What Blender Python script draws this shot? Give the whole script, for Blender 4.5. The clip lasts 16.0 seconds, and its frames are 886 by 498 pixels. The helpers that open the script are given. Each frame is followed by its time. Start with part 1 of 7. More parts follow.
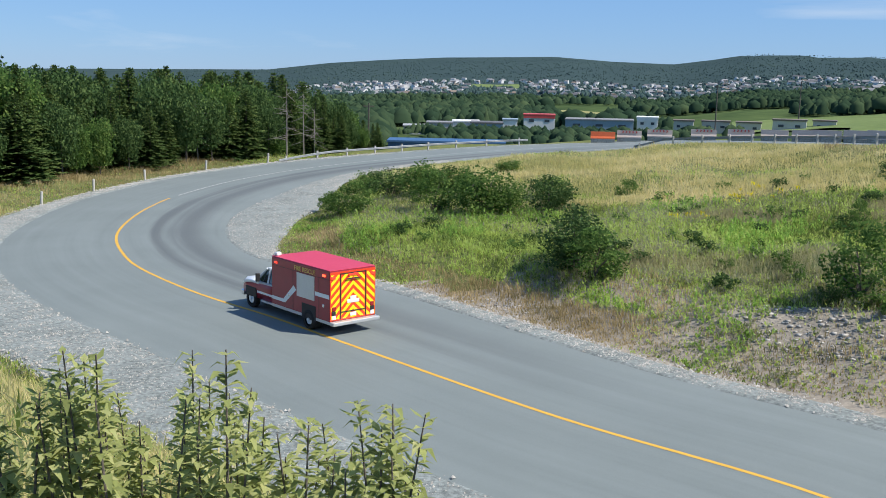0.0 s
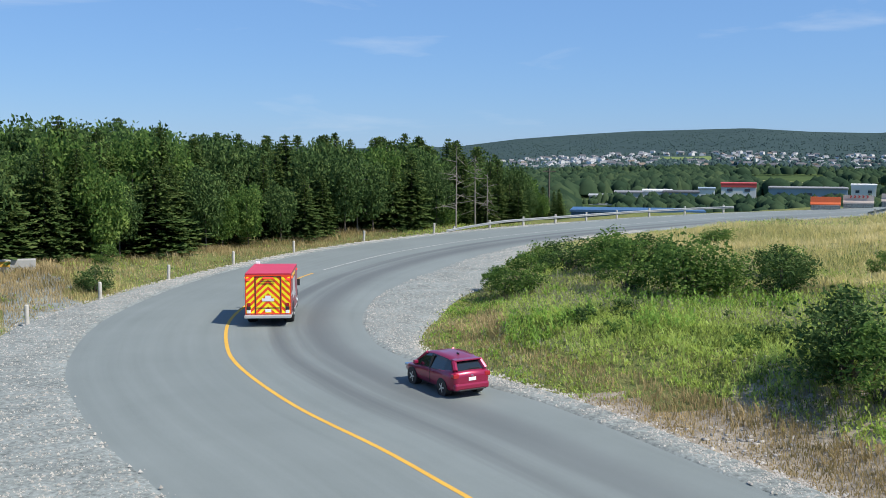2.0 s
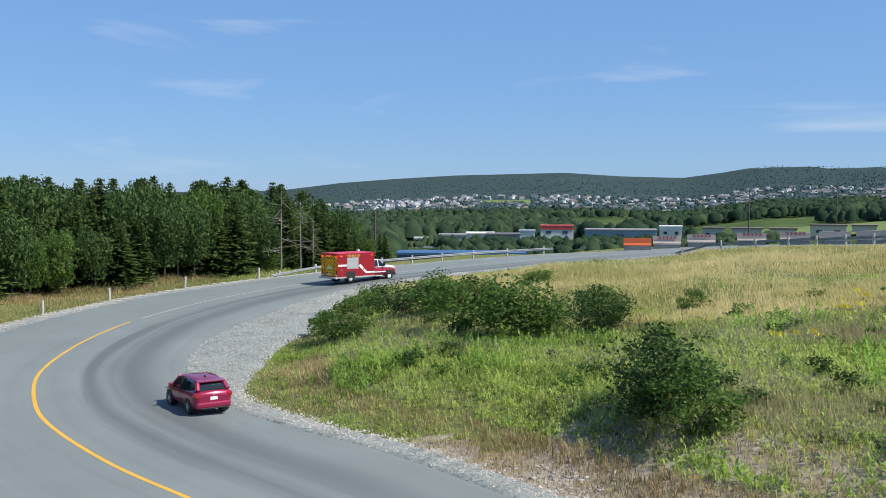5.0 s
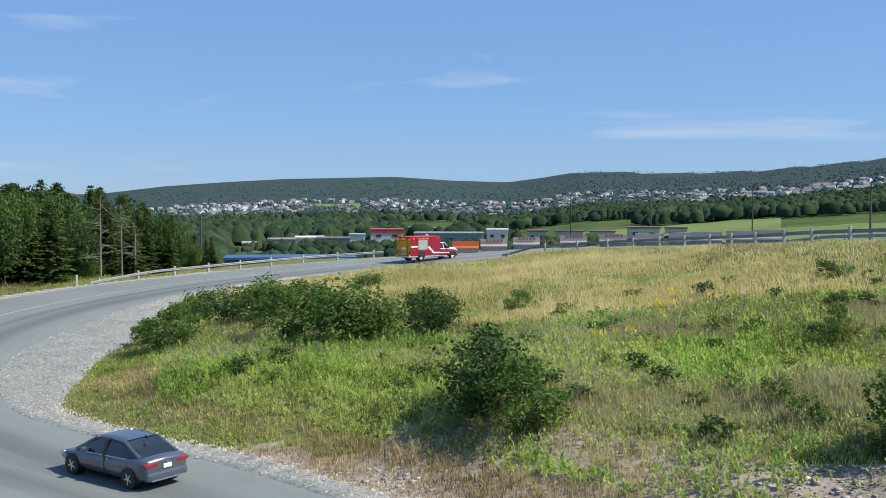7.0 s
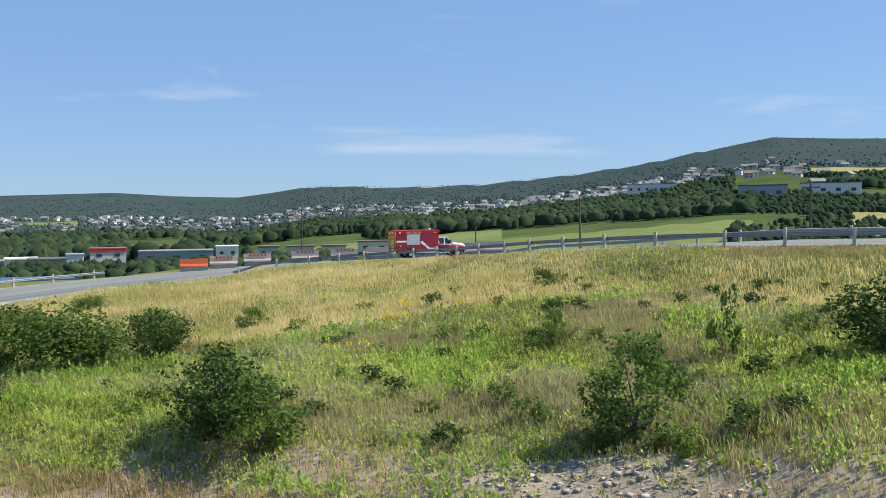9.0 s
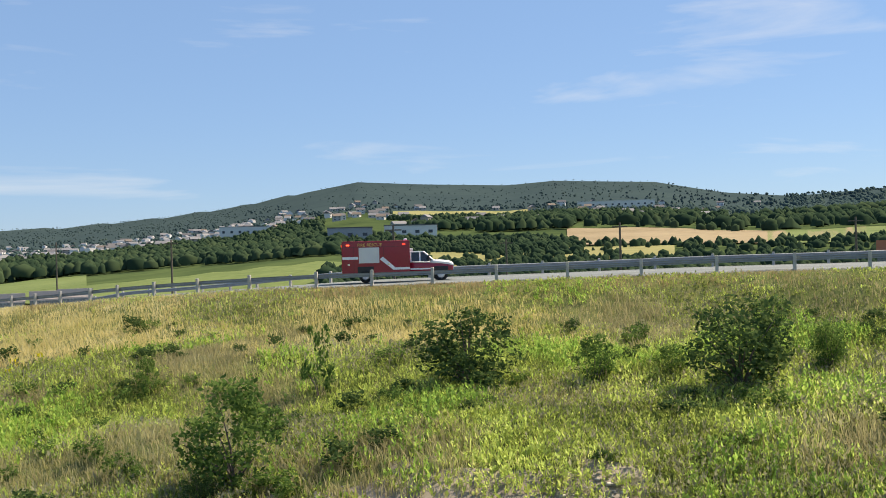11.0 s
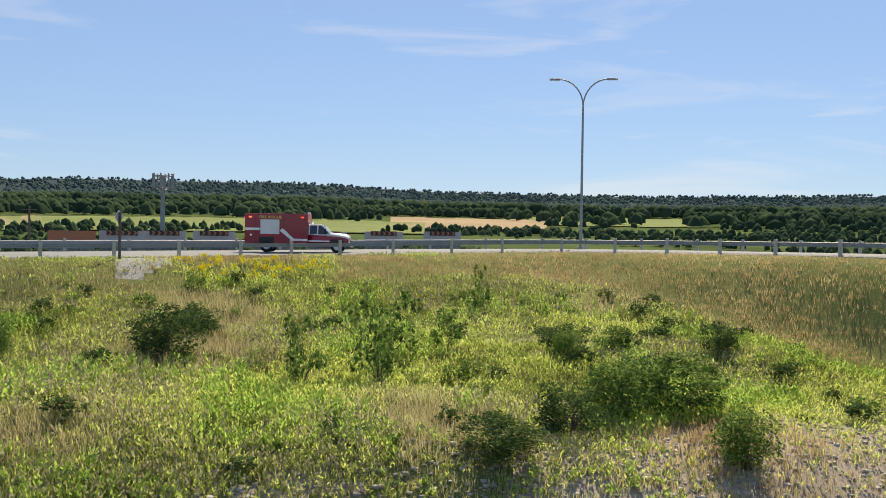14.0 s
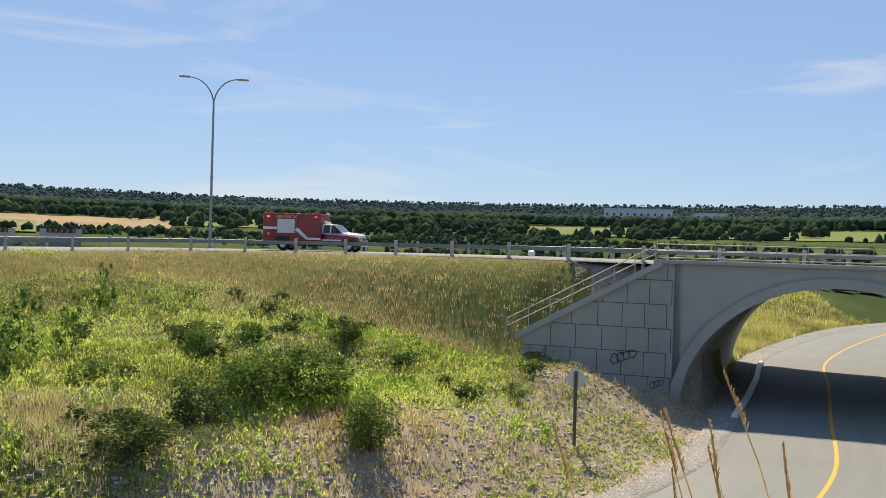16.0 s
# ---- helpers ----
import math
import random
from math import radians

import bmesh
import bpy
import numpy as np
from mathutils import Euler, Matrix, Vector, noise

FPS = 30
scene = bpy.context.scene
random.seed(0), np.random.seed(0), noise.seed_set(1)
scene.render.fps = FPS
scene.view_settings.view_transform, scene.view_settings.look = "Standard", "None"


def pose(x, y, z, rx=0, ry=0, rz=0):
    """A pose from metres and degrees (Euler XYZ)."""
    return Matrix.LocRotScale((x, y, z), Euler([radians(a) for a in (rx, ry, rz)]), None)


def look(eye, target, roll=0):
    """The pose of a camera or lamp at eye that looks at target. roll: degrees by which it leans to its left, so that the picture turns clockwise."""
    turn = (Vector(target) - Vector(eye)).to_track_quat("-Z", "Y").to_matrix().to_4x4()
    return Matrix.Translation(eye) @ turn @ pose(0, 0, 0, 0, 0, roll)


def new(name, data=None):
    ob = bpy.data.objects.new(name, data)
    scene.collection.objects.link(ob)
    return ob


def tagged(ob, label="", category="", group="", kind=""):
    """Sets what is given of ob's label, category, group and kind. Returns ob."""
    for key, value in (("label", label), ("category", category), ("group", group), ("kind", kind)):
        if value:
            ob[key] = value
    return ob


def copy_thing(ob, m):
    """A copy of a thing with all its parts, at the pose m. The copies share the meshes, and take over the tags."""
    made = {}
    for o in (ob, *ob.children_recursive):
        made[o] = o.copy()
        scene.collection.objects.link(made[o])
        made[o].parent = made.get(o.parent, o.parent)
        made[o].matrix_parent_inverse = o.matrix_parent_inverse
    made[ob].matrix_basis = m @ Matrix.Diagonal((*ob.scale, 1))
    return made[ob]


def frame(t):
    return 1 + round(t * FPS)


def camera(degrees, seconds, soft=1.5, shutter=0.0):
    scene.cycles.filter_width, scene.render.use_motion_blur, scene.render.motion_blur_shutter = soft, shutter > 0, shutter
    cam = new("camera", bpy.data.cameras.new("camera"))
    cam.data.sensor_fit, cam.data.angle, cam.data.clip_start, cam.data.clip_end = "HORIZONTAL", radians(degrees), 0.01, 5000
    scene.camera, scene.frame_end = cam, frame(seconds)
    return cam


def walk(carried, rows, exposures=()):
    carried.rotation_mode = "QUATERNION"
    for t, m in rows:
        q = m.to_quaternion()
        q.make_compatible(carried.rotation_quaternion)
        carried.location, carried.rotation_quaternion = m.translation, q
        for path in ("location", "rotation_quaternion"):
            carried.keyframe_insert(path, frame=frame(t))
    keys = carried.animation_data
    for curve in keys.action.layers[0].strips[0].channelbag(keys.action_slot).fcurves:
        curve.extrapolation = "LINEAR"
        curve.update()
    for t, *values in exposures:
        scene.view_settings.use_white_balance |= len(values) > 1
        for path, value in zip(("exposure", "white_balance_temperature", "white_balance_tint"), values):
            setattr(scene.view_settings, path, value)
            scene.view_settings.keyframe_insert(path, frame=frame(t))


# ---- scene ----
EYE = 9.2
cam = camera(48.2, 16.0, soft=0.9)
ROWS = [
    (0.0, -0.95, -15.61, 10.95, -4.95, -9.65, -1.20),
    (0.5, -0.95, -15.64, 10.94, -0.22, -8.68, -1.15),
    (1.0, -0.44, -12.40, 10.85, 2.85, -8.05, -1.05),
    (1.5, -0.18, -3.80, 9.75, 5.05, -6.95, -0.70),
    (2.0, 0.01, -0.29, 9.20, 5.72, -5.44, -0.18),
    (2.5, 0.00, -0.02, 9.20, 4.99, -4.29, -0.18),
    (3.0, 0.00, 0.01, 9.20, 3.66, -3.43, -0.17),
    (3.5, -0.00, -0.01, 9.20, 2.04, -3.14, -0.17),
    (4.0, 0.00, 0.00, 9.20, 0.00, -3.08, -0.13),
    (6.5, -0.03, -0.07, 9.19, -11.44, -2.51, -0.13),
    (7.0, -0.03, -0.06, 9.19, -14.15, -2.66, -0.10),
    (7.5, -0.03, -0.06, 9.19, -17.27, -2.86, -0.08),
    (8.0, -0.03, -0.06, 9.19, -20.87, -2.79, -0.13),
    (10.5, -0.07, -0.11, 9.29, -46.43, -0.25, 1.84),
    (11.0, -0.03, -0.05, 9.28, -52.83, 0.14, 1.48),
    (11.5, -0.22, -0.16, 9.30, -58.95, 0.35, 1.08),
    (12.0, -0.36, -0.23, 9.28, -65.20, 0.44, 0.81),
    (12.5, -0.44, -0.15, 9.23, -72.30, 0.32, 0.28),
    (13.0, -0.02, -0.03, 9.20, -80.42, 0.01, -0.02),
    (13.5, -0.03, 0.02, 9.21, -89.51, -0.24, -0.58),
    (14.0, 0.43, -0.20, 9.33, -98.03, -0.77, -0.90),
    (14.5, -0.86, 0.50, 9.13, -106.88, -0.60, -0.78),
    (15.0, -0.77, 0.49, 9.14, -112.30, -0.36, -1.04),
    (15.5, -0.75, 0.50, 9.15, -116.21, -0.21, -1.27),
    (16.0, -0.62, 0.44, 9.15, -119.41, -0.20, -1.60),
]
# the clip's camera opens up and warms a little as it turns towards the sun
EXPOSURES = [(0.0, 0.30, 6500, 9), (4.2, 0.28, 6600, 9), (8.2, 0.38, 7000, 11), (10.5, 0.56, 8000, 12), (13.5, 0.53, 8600, 16), (16.0, 0.44, 8600, 16)]
walk(cam, [(t, pose(x, y, z, 90 + pitch, roll, yaw)) for t, x, y, z, yaw, pitch, roll in ROWS], EXPOSURES)

# ---- light ----
SUN_BEARING, SUN_HEIGHT = 112.0, 50.0
sun_way = Vector((math.sin(radians(SUN_BEARING)) * math.cos(radians(SUN_HEIGHT)), math.cos(radians(SUN_BEARING)) * math.cos(radians(SUN_HEIGHT)), math.sin(radians(SUN_HEIGHT))))
sun_data = bpy.data.lights.new("sun", "SUN")
sun_data.energy, sun_data.angle, sun_data.color = 5.0, radians(0.55), (1.0, 0.94, 0.84)
sun = new("sun", sun_data)
sun.matrix_world = look(sun_way * 300, (0, 0, 0))


def node(tree, kind, links=None, **values):
    n = tree.nodes.new(kind)
    for key, value in values.items():
        setattr(n, key, value)
    for socket, value in (links or {}).items():
        if isinstance(value, bpy.types.NodeSocket):
            tree.links.new(value, n.inputs[socket])
        else:
            n.inputs[socket].default_value = value
    return n


def build_sky():
    w = bpy.data.worlds.new("sky")
    scene.world = w
    w.use_nodes = True
    t = w.node_tree
    t.nodes.clear()
    sky = node(t, "ShaderNodeTexSky", sky_type="NISHITA", sun_disc=False, sun_elevation=radians(SUN_HEIGHT), sun_rotation=radians(SUN_BEARING), altitude=100.0, air_density=1.0, dust_density=0.1, ozone_density=4.5)
    blue = node(t, "ShaderNodeMix", {0: 1.0, 6: sky.outputs[0], 7: (0.82, 0.99, 1.24, 1)}, data_type="RGBA", blend_type="MULTIPLY")
    # a clear summer blue that pales little towards the horizon
    blue = node(t, "ShaderNodeMix", {0: 0.55, 6: blue.outputs[2], 7: (2.15, 4.25, 8.2, 1)}, data_type="RGBA")
    co = node(t, "ShaderNodeTexCoord")
    # thin cirrus, drawn out along the wind
    mp = node(t, "ShaderNodeMapping", {"Vector": co.outputs["Generated"], "Rotation": (0.0, 0.06, 0.5), "Scale": (2.2, 2.2, 15.0)})
    no = node(t, "ShaderNodeTexNoise", {"Vector": mp.outputs[0], "Scale": 1.5, "Detail": 6.0, "Roughness": 0.55, "Distortion": 0.5})
    ramp = node(t, "ShaderNodeMapRange", {"Value": no.outputs[0], "From Min": 0.585, "From Max": 0.86, "To Min": 0.0, "To Max": 0.55})
    mix = node(t, "ShaderNodeMix", {0: ramp.outputs[0], 6: blue.outputs[2], 7: (7.5, 8.2, 9.2, 1)}, data_type="RGBA")
    bg = node(t, "ShaderNodeBackground", {"Color": mix.outputs[2], "Strength": 0.082})
    out = node(t, "ShaderNodeOutputWorld", {"Surface": bg.outputs[0]})


build_sky()


# ---- materials ----
def paint(name, dark, light, rough=0.6, scale=2.0, fine=20.0, bump=0.0, metal=0.0, coat=0.0, island=0.0, spec=0.5, fine_share=0.5, object_random=0.0):
    """A surface that varies from dark to light at two scales, with fine relief."""
    m = bpy.data.materials.new(name)
    m.use_nodes = True
    t = m.node_tree
    b = t.nodes["Principled BSDF"]
    co = node(t, "ShaderNodeTexCoord")
    n1 = node(t, "ShaderNodeTexNoise", {"Vector": co.outputs["Object"], "Scale": scale, "Detail": 4.0, "Roughness": 0.6})
    n2 = node(t, "ShaderNodeTexNoise", {"Vector": co.outputs["Object"], "Scale": fine, "Detail": 3.0, "Roughness": 0.7})
    mixed = node(t, "ShaderNodeMix", {0: fine_share, 2: n1.outputs[0], 3: n2.outputs[0]})
    value = node(t, "ShaderNodeMapRange", {"Value": mixed.outputs[0], "From Min": 0.33, "From Max": 0.67}).outputs[0]
    if island:
        g = node(t, "ShaderNodeNewGeometry")
        value = node(t, "ShaderNodeMix", {0: island, 2: value, 3: g.outputs["Random Per Island"]}).outputs[0]
    if object_random:
        g = node(t, "ShaderNodeObjectInfo")
        value = node(t, "ShaderNodeMix", {0: object_random, 2: value, 3: g.outputs["Random"]}).outputs[0]
    col = node(t, "ShaderNodeMix", {0: value, 6: (*dark, 1), 7: (*light, 1)}, data_type="RGBA")
    t.links.new(col.outputs[2], b.inputs["Base Color"])
    b.inputs["Roughness"].default_value = rough
    b.inputs["Metallic"].default_value = metal
    b.inputs["Coat Weight"].default_value = coat
    b.inputs["Coat Roughness"].default_value = 0.05
    b.inputs["Specular IOR Level"].default_value = spec
    if bump:
        bp = node(t, "ShaderNodeBump", {"Height": mixed.outputs[0], "Strength": bump, "Distance": 0.05})
        t.links.new(bp.outputs[0], b.inputs["Normal"])
    return m


def plain(name, color, rough=0.5, metal=0.0, coat=0.0, glow=None, glow_strength=1.0):
    m = bpy.data.materials.new(name)
    m.use_nodes = True
    b = m.node_tree.nodes["Principled BSDF"]
    b.inputs["Base Color"].default_value = (*color, 1)
    b.inputs["Roughness"].default_value = rough
    b.inputs["Metallic"].default_value = metal
    b.inputs["Coat Weight"].default_value = coat
    if glow:
        b.inputs["Emission Color"].default_value = (*glow, 1)
        b.inputs["Emission Strength"].default_value = glow_strength
    return m


def build_asphalt():
    """Grey-green asphalt: fine aggregate, large mottling, dark rubber in the wheel tracks of the curve. UV: metres across, metres along."""
    m = bpy.data.materials.new("asphalt")
    m.use_nodes = True
    t = m.node_tree
    b = t.nodes["Principled BSDF"]
    co = node(t, "ShaderNodeTexCoord")
    n1 = node(t, "ShaderNodeTexNoise", {"Vector": co.outputs["Object"], "Scale": 0.13, "Detail": 5.0, "Roughness": 0.6}).outputs[0]
    n2 = node(t, "ShaderNodeTexNoise", {"Vector": co.outputs["Object"], "Scale": 22.0, "Detail": 4.0, "Roughness": 0.8}).outputs[0]
    along = node(t, "ShaderNodeMapping", {"Vector": co.outputs["UV"], "Scale": (1.6, 0.035, 1.0)})
    streak = node(t, "ShaderNodeTexNoise", {"Vector": along.outputs[0], "Scale": 1.0, "Detail": 4.0, "Roughness": 0.6}).outputs[0]
    xyz = node(t, "ShaderNodeSeparateXYZ", {"Vector": co.outputs["UV"]})
    wob = node(t, "ShaderNodeMath", {0: streak, 1: 1.6}, operation="MULTIPLY_ADD")
    wob.inputs[2].default_value = -0.8
    across = node(t, "ShaderNodeMath", {0: xyz.outputs[0], 1: wob.outputs[0]}, operation="ADD").outputs[0]

    def band(centre, half):
        d = node(t, "ShaderNodeMath", {0: across, 1: centre}, operation="SUBTRACT").outputs[0]
        d = node(t, "ShaderNodeMath", {0: d}, operation="ABSOLUTE").outputs[0]
        return node(t, "ShaderNodeMapRange", {"Value": d, "From Min": 0.0, "From Max": half, "To Min": 1.0, "To Max": 0.0}, interpolation_type="SMOOTHSTEP").outputs[0]

    rubber = node(t, "ShaderNodeMath", {0: band(-4.6, 1.9), 1: band(-2.6, 0.9)}, operation="MAXIMUM").outputs[0]
    lo = node(t, "ShaderNodeMapRange", {"Value": xyz.outputs[1], "From Min": LOWER_TAG - 75, "From Max": LOWER_TAG - 40}, interpolation_type="SMOOTHSTEP").outputs[0]
    hi = node(t, "ShaderNodeMapRange", {"Value": xyz.outputs[1], "From Min": LOWER_TAG + 40, "From Max": LOWER_TAG + 80, "To Min": 1.0, "To Max": 0.3}, interpolation_type="SMOOTHSTEP").outputs[0]
    rubber = node(t, "ShaderNodeMath", {0: rubber, 1: node(t, "ShaderNodeMath", {0: lo, 1: hi}, operation="MULTIPLY").outputs[0]}, operation="MULTIPLY").outputs[0]
    v = node(t, "ShaderNodeMix", {0: 0.45, 2: n1, 3: n2}).outputs[0]
    v = node(t, "ShaderNodeMix", {0: 0.3, 2: v, 3: streak}).outputs[0]
    v = node(t, "ShaderNodeMapRange", {"Value": v, "From Min": 0.33, "From Max": 0.67}).outputs[0]
    c = node(t, "ShaderNodeMix", {0: v, 6: (0.145, 0.167, 0.163, 1), 7: (0.205, 0.232, 0.227, 1)}, data_type="RGBA").outputs[2]
    share = node(t, "ShaderNodeMath", {0: rubber, 1: 0.62}, operation="MULTIPLY").outputs[0]
    c = node(t, "ShaderNodeMix", {0: share, 6: c, 7: (0.075, 0.08, 0.085, 1)}, data_type="RGBA").outputs[2]
    t.links.new(c, b.inputs["Base Color"])
    b.inputs["Roughness"].default_value = 0.82
    b.inputs["Specular IOR Level"].default_value = 0.35
    bp = node(t, "ShaderNodeBump", {"Height": n2, "Strength": 0.3, "Distance": 0.02})
    t.links.new(bp.outputs[0], b.inputs["Normal"])
    return m


GRAVEL = paint("gravel", (0.075, 0.085, 0.08), (0.31, 0.34, 0.325), 0.95, 0.5, 5.0, 0.9, fine_share=0.7)
STONY = paint("stony_soil", (0.14, 0.12, 0.095), (0.38, 0.33, 0.265), 0.95, 0.7, 6.0, 0.6, fine_share=0.55)
CONCRETE = paint("concrete", (0.30, 0.30, 0.29), (0.40, 0.40, 0.385), 0.85, 0.5, 30.0, 0.3)
STEEL = paint("galvanised_steel", (0.21, 0.225, 0.24), (0.34, 0.36, 0.37), 0.6, 1.5, 40.0, 0.1, metal=0.15)
TIMBER = paint("weathered_timber", (0.36, 0.34, 0.30), (0.55, 0.53, 0.49), 0.9, 3.0, 30.0, 0.3)
YELLOW = paint("yellow_line_paint", (0.55, 0.30, 0.035), (0.68, 0.39, 0.05), 0.75, 0.8, 30.0, 0.1)
WHITE_LINE = paint("worn_white_line", (0.32, 0.32, 0.30), (0.55, 0.54, 0.5), 0.75, 0.8, 30.0, 0.1)
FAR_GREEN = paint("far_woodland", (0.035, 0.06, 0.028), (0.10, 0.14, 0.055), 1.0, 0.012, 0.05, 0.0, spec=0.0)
# farthest ground: the blue haze of distance is mixed into its colour
HAZE_GREEN = paint("haze_tinted_ground", (0.038, 0.062, 0.068), (0.052, 0.080, 0.080), 1.0, 0.006, 0.03, 0.0, spec=0.0)
BARK = paint("bark", (0.07, 0.055, 0.045), (0.16, 0.14, 0.12), 0.95, 4.0, 30.0, 0.5)


# ---- mesh helpers ----
def mesh_of(name, verts, faces, material, smooth=False):
    me = bpy.data.meshes.new(name)
    me.from_pydata([tuple(v) for v in verts], [], [tuple(f) for f in faces])
    if material:
        me.materials.append(material)
    if smooth:
        me.polygons.foreach_set("use_smooth", [True] * len(me.polygons))
    me.update()
    return me


def part(name, bm, material, parent, label="", m=None, smooth=False):
    """Links a bmesh, or a mesh, as one object under a thing or a part."""
    if isinstance(bm, bmesh.types.BMesh):
        me = bpy.data.meshes.new(name)
        bm.to_mesh(me)
        bm.free()
        me.materials.append(material)
        if smooth:
            me.polygons.foreach_set("use_smooth", [True] * len(me.polygons))
    else:
        me = bm
    ob = new(name, me)
    ob.parent = parent
    if m is not None:
        ob.matrix_basis = m
    return tagged(ob, label)


def thing(name, label, category, group="", kind="", m=None):
    ob = new(name)
    if m is not None:
        ob.matrix_basis = m
    return tagged(ob, label, category, group, kind)


def box(bm, x0, x1, y0, y1, z0, z1, bevel=0.0, m=None):
    made = bmesh.ops.create_cube(bm, size=1.0)["verts"]
    for v in made:
        v.co = Vector(((x0 + x1) / 2 + v.co.x * (x1 - x0), (y0 + y1) / 2 + v.co.y * (y1 - y0), (z0 + z1) / 2 + v.co.z * (z1 - z0)))
        if m is not None:
            v.co = m @ v.co
    if bevel:
        edges = {e for v in made for e in v.link_edges}
        bmesh.ops.bevel(bm, geom=list(edges), offset=bevel, segments=2, affect="EDGES", profile=0.5)
    return bm


def boxes(*specs, bevel=0.0):
    bm = bmesh.new()
    for s in specs:
        box(bm, *s, bevel=bevel)
    return bm


def tube(bm, a, b, r0, r1=None, n=8):
    a, b = Vector(a), Vector(b)
    m = Matrix.Translation((a + b) / 2) @ (b - a).to_track_quat("Z", "Y").to_matrix().to_4x4()
    bmesh.ops.create_cone(bm, cap_ends=True, segments=n, radius1=r0, radius2=r0 if r1 is None else r1, depth=(b - a).length, matrix=m)
    return bm


# ---- the plan ----
def spline(points, step):
    """Even samples of a smooth line through the points."""
    p = np.array(points, float)
    p = np.vstack([2 * p[0] - p[1], p, 2 * p[-1] - p[-2]])
    out = []
    for i in range(1, len(p) - 2):
        for u in np.linspace(0, 1, 24, endpoint=False):
            out.append(0.5 * (2 * p[i] + (p[i + 1] - p[i - 1]) * u + (2 * p[i - 1] - 5 * p[i] + 4 * p[i + 1] - p[i + 2]) * u**2 + (3 * p[i] - p[i - 1] - 3 * p[i + 1] + p[i + 2]) * u**3))
    out = np.array(out + [p[-2]])
    along = np.concatenate([[0], np.cumsum(np.linalg.norm(np.diff(out, axis=0), axis=1))])
    s = np.arange(0, along[-1], step)
    return np.stack([np.interp(s, along, out[:, k]) for k in range(out.shape[1])], -1)


def polar(b, r):
    return r * math.sin(radians(b)), r * math.cos(radians(b))


# the lower road, from the far side of the bridge to the loop: x, y, z
LOWER = [(84, -128, 0), (78, -108, 0), (68, -88, 0), (57, -70, 0), (46.5, -57.5, 0), (36.6, -45.6, 0), (26.9, -33.8, 0), (20.6, -21.8, 0), (17.8, -9.8, 0), (15.6, 1.2, 0), (11.9, 8.6, 0), (5.6, 15.6, 0), (-1.7, 25.3, 0), (-4.8, 29.5, 0), (-8.97, 34.64, 0), (-12.97, 40.89, 0), (-15.2, 46, 0), (-17.1, 52.5, 0), (-17.95, 59.5, 0), (-17.9, 67, 0.1)]
RAMP = [(-16.7, 76, 0.2), (-12.2, 88, 0.55), (-3.8, 98.5, 1.1), (8.5, 107.5, 1.7)]
RAMP += [(*polar(b, r), z) for b, r, z in ((10, 115.5, 2.2), (15, 119.5, 2.7), (20, 120.5, 3.5), (25, 115, 4.2), (30, 104, 5.0), (35, 91, 5.8), (40, 80, 6.6), (46, 73.5, 7.1), (52, 71.5, 7.25), (60, 71, 7.4), (68, 71, 7.6), (76, 71.5, 7.7), (83, 74, 7.8), (90, 78.5, 7.9), (97, 81.5, 8.1), (104, 82, 8.3), (111, 80, 8.4), (117, 76.5, 8.45), (123, 72, 8.5), (128, 68.5, 8.5), (133, 66.5, 8.5), (141, 66.5, 8.5), (152, 72, 8.5), (160, 82, 8.5), (166, 100, 8.5))]
ROAD = spline(LOWER + RAMP, 1.0)
LOWER_END = int(np.argmin(np.linalg.norm(ROAD[:, :2] - np.array([-16.7, 76]), axis=1)))
tang = np.gradient(ROAD[:, :2], axis=0)
tang /= np.linalg.norm(tang, axis=1)[:, None]
LEFT = np.stack([-tang[:, 1], tang[:, 0]], -1)      # left of the way of travel: the outer side
N = len(ROAD)
idx = np.arange(N)
# half widths of the asphalt: outer (left) and inner (right)
HW_OUT = np.interp(idx, [0, 90, LOWER_END - 66, LOWER_END - 50, LOWER_END + 10, LOWER_END + 50, N], [5.2, 5.2, 6.4, 7.0, 7.3, 6.2, 5.5])
HW_IN = np.interp(idx, [0, 100, LOWER_END - 66, LOWER_END - 48, LOWER_END - 32, LOWER_END - 14, LOWER_END, LOWER_END + 12, LOWER_END + 40, N], [5.0, 5.0, 7.2, 8.4, 7.3, 7.4, 8.4, 7.8, 5.2, 4.6])
# gravel beyond it
GR_OUT = np.interp(idx, [0, 140, LOWER_END - 60, LOWER_END - 25, LOWER_END - 5, LOWER_END + 10, N], [2.3, 2.6, 4.6, 4.2, 1.6, 1.2, 1.4])
GR_IN = np.interp(idx, [0, 100, LOWER_END - 45, LOWER_END - 34, LOWER_END - 24, LOWER_END - 8, LOWER_END + 8, LOWER_END + 25, N], [3.2, 1.4, 1.2, 1.5, 4.2, 6.0, 4.2, 1.5, 1.8])
BRIDGE = (36.6, -46.0)
MEADOW = [(30, -10, 2.6), (38, -2, 3.5), (46, -12, 4.2), (50, -22, 4.0), (40, -22, 2.4), (44, 8, 4.3), (50, 14, 4.9), (40, 24, 4.4), (30, 20, 3.4), (24, 30, 2.8), (34, 42, 4.4), (20, 44, 2.2), (30, 70, 3.2), (40, 86, 4.0), (16, 62, 1.8), (10, 50, 1.2), (6, 80, 1.4), (24, 94, 2.6), (24, 6, 1.6), (16, 30, 1.3), (36, -28, 1.4), (45, -30, 2.6)]
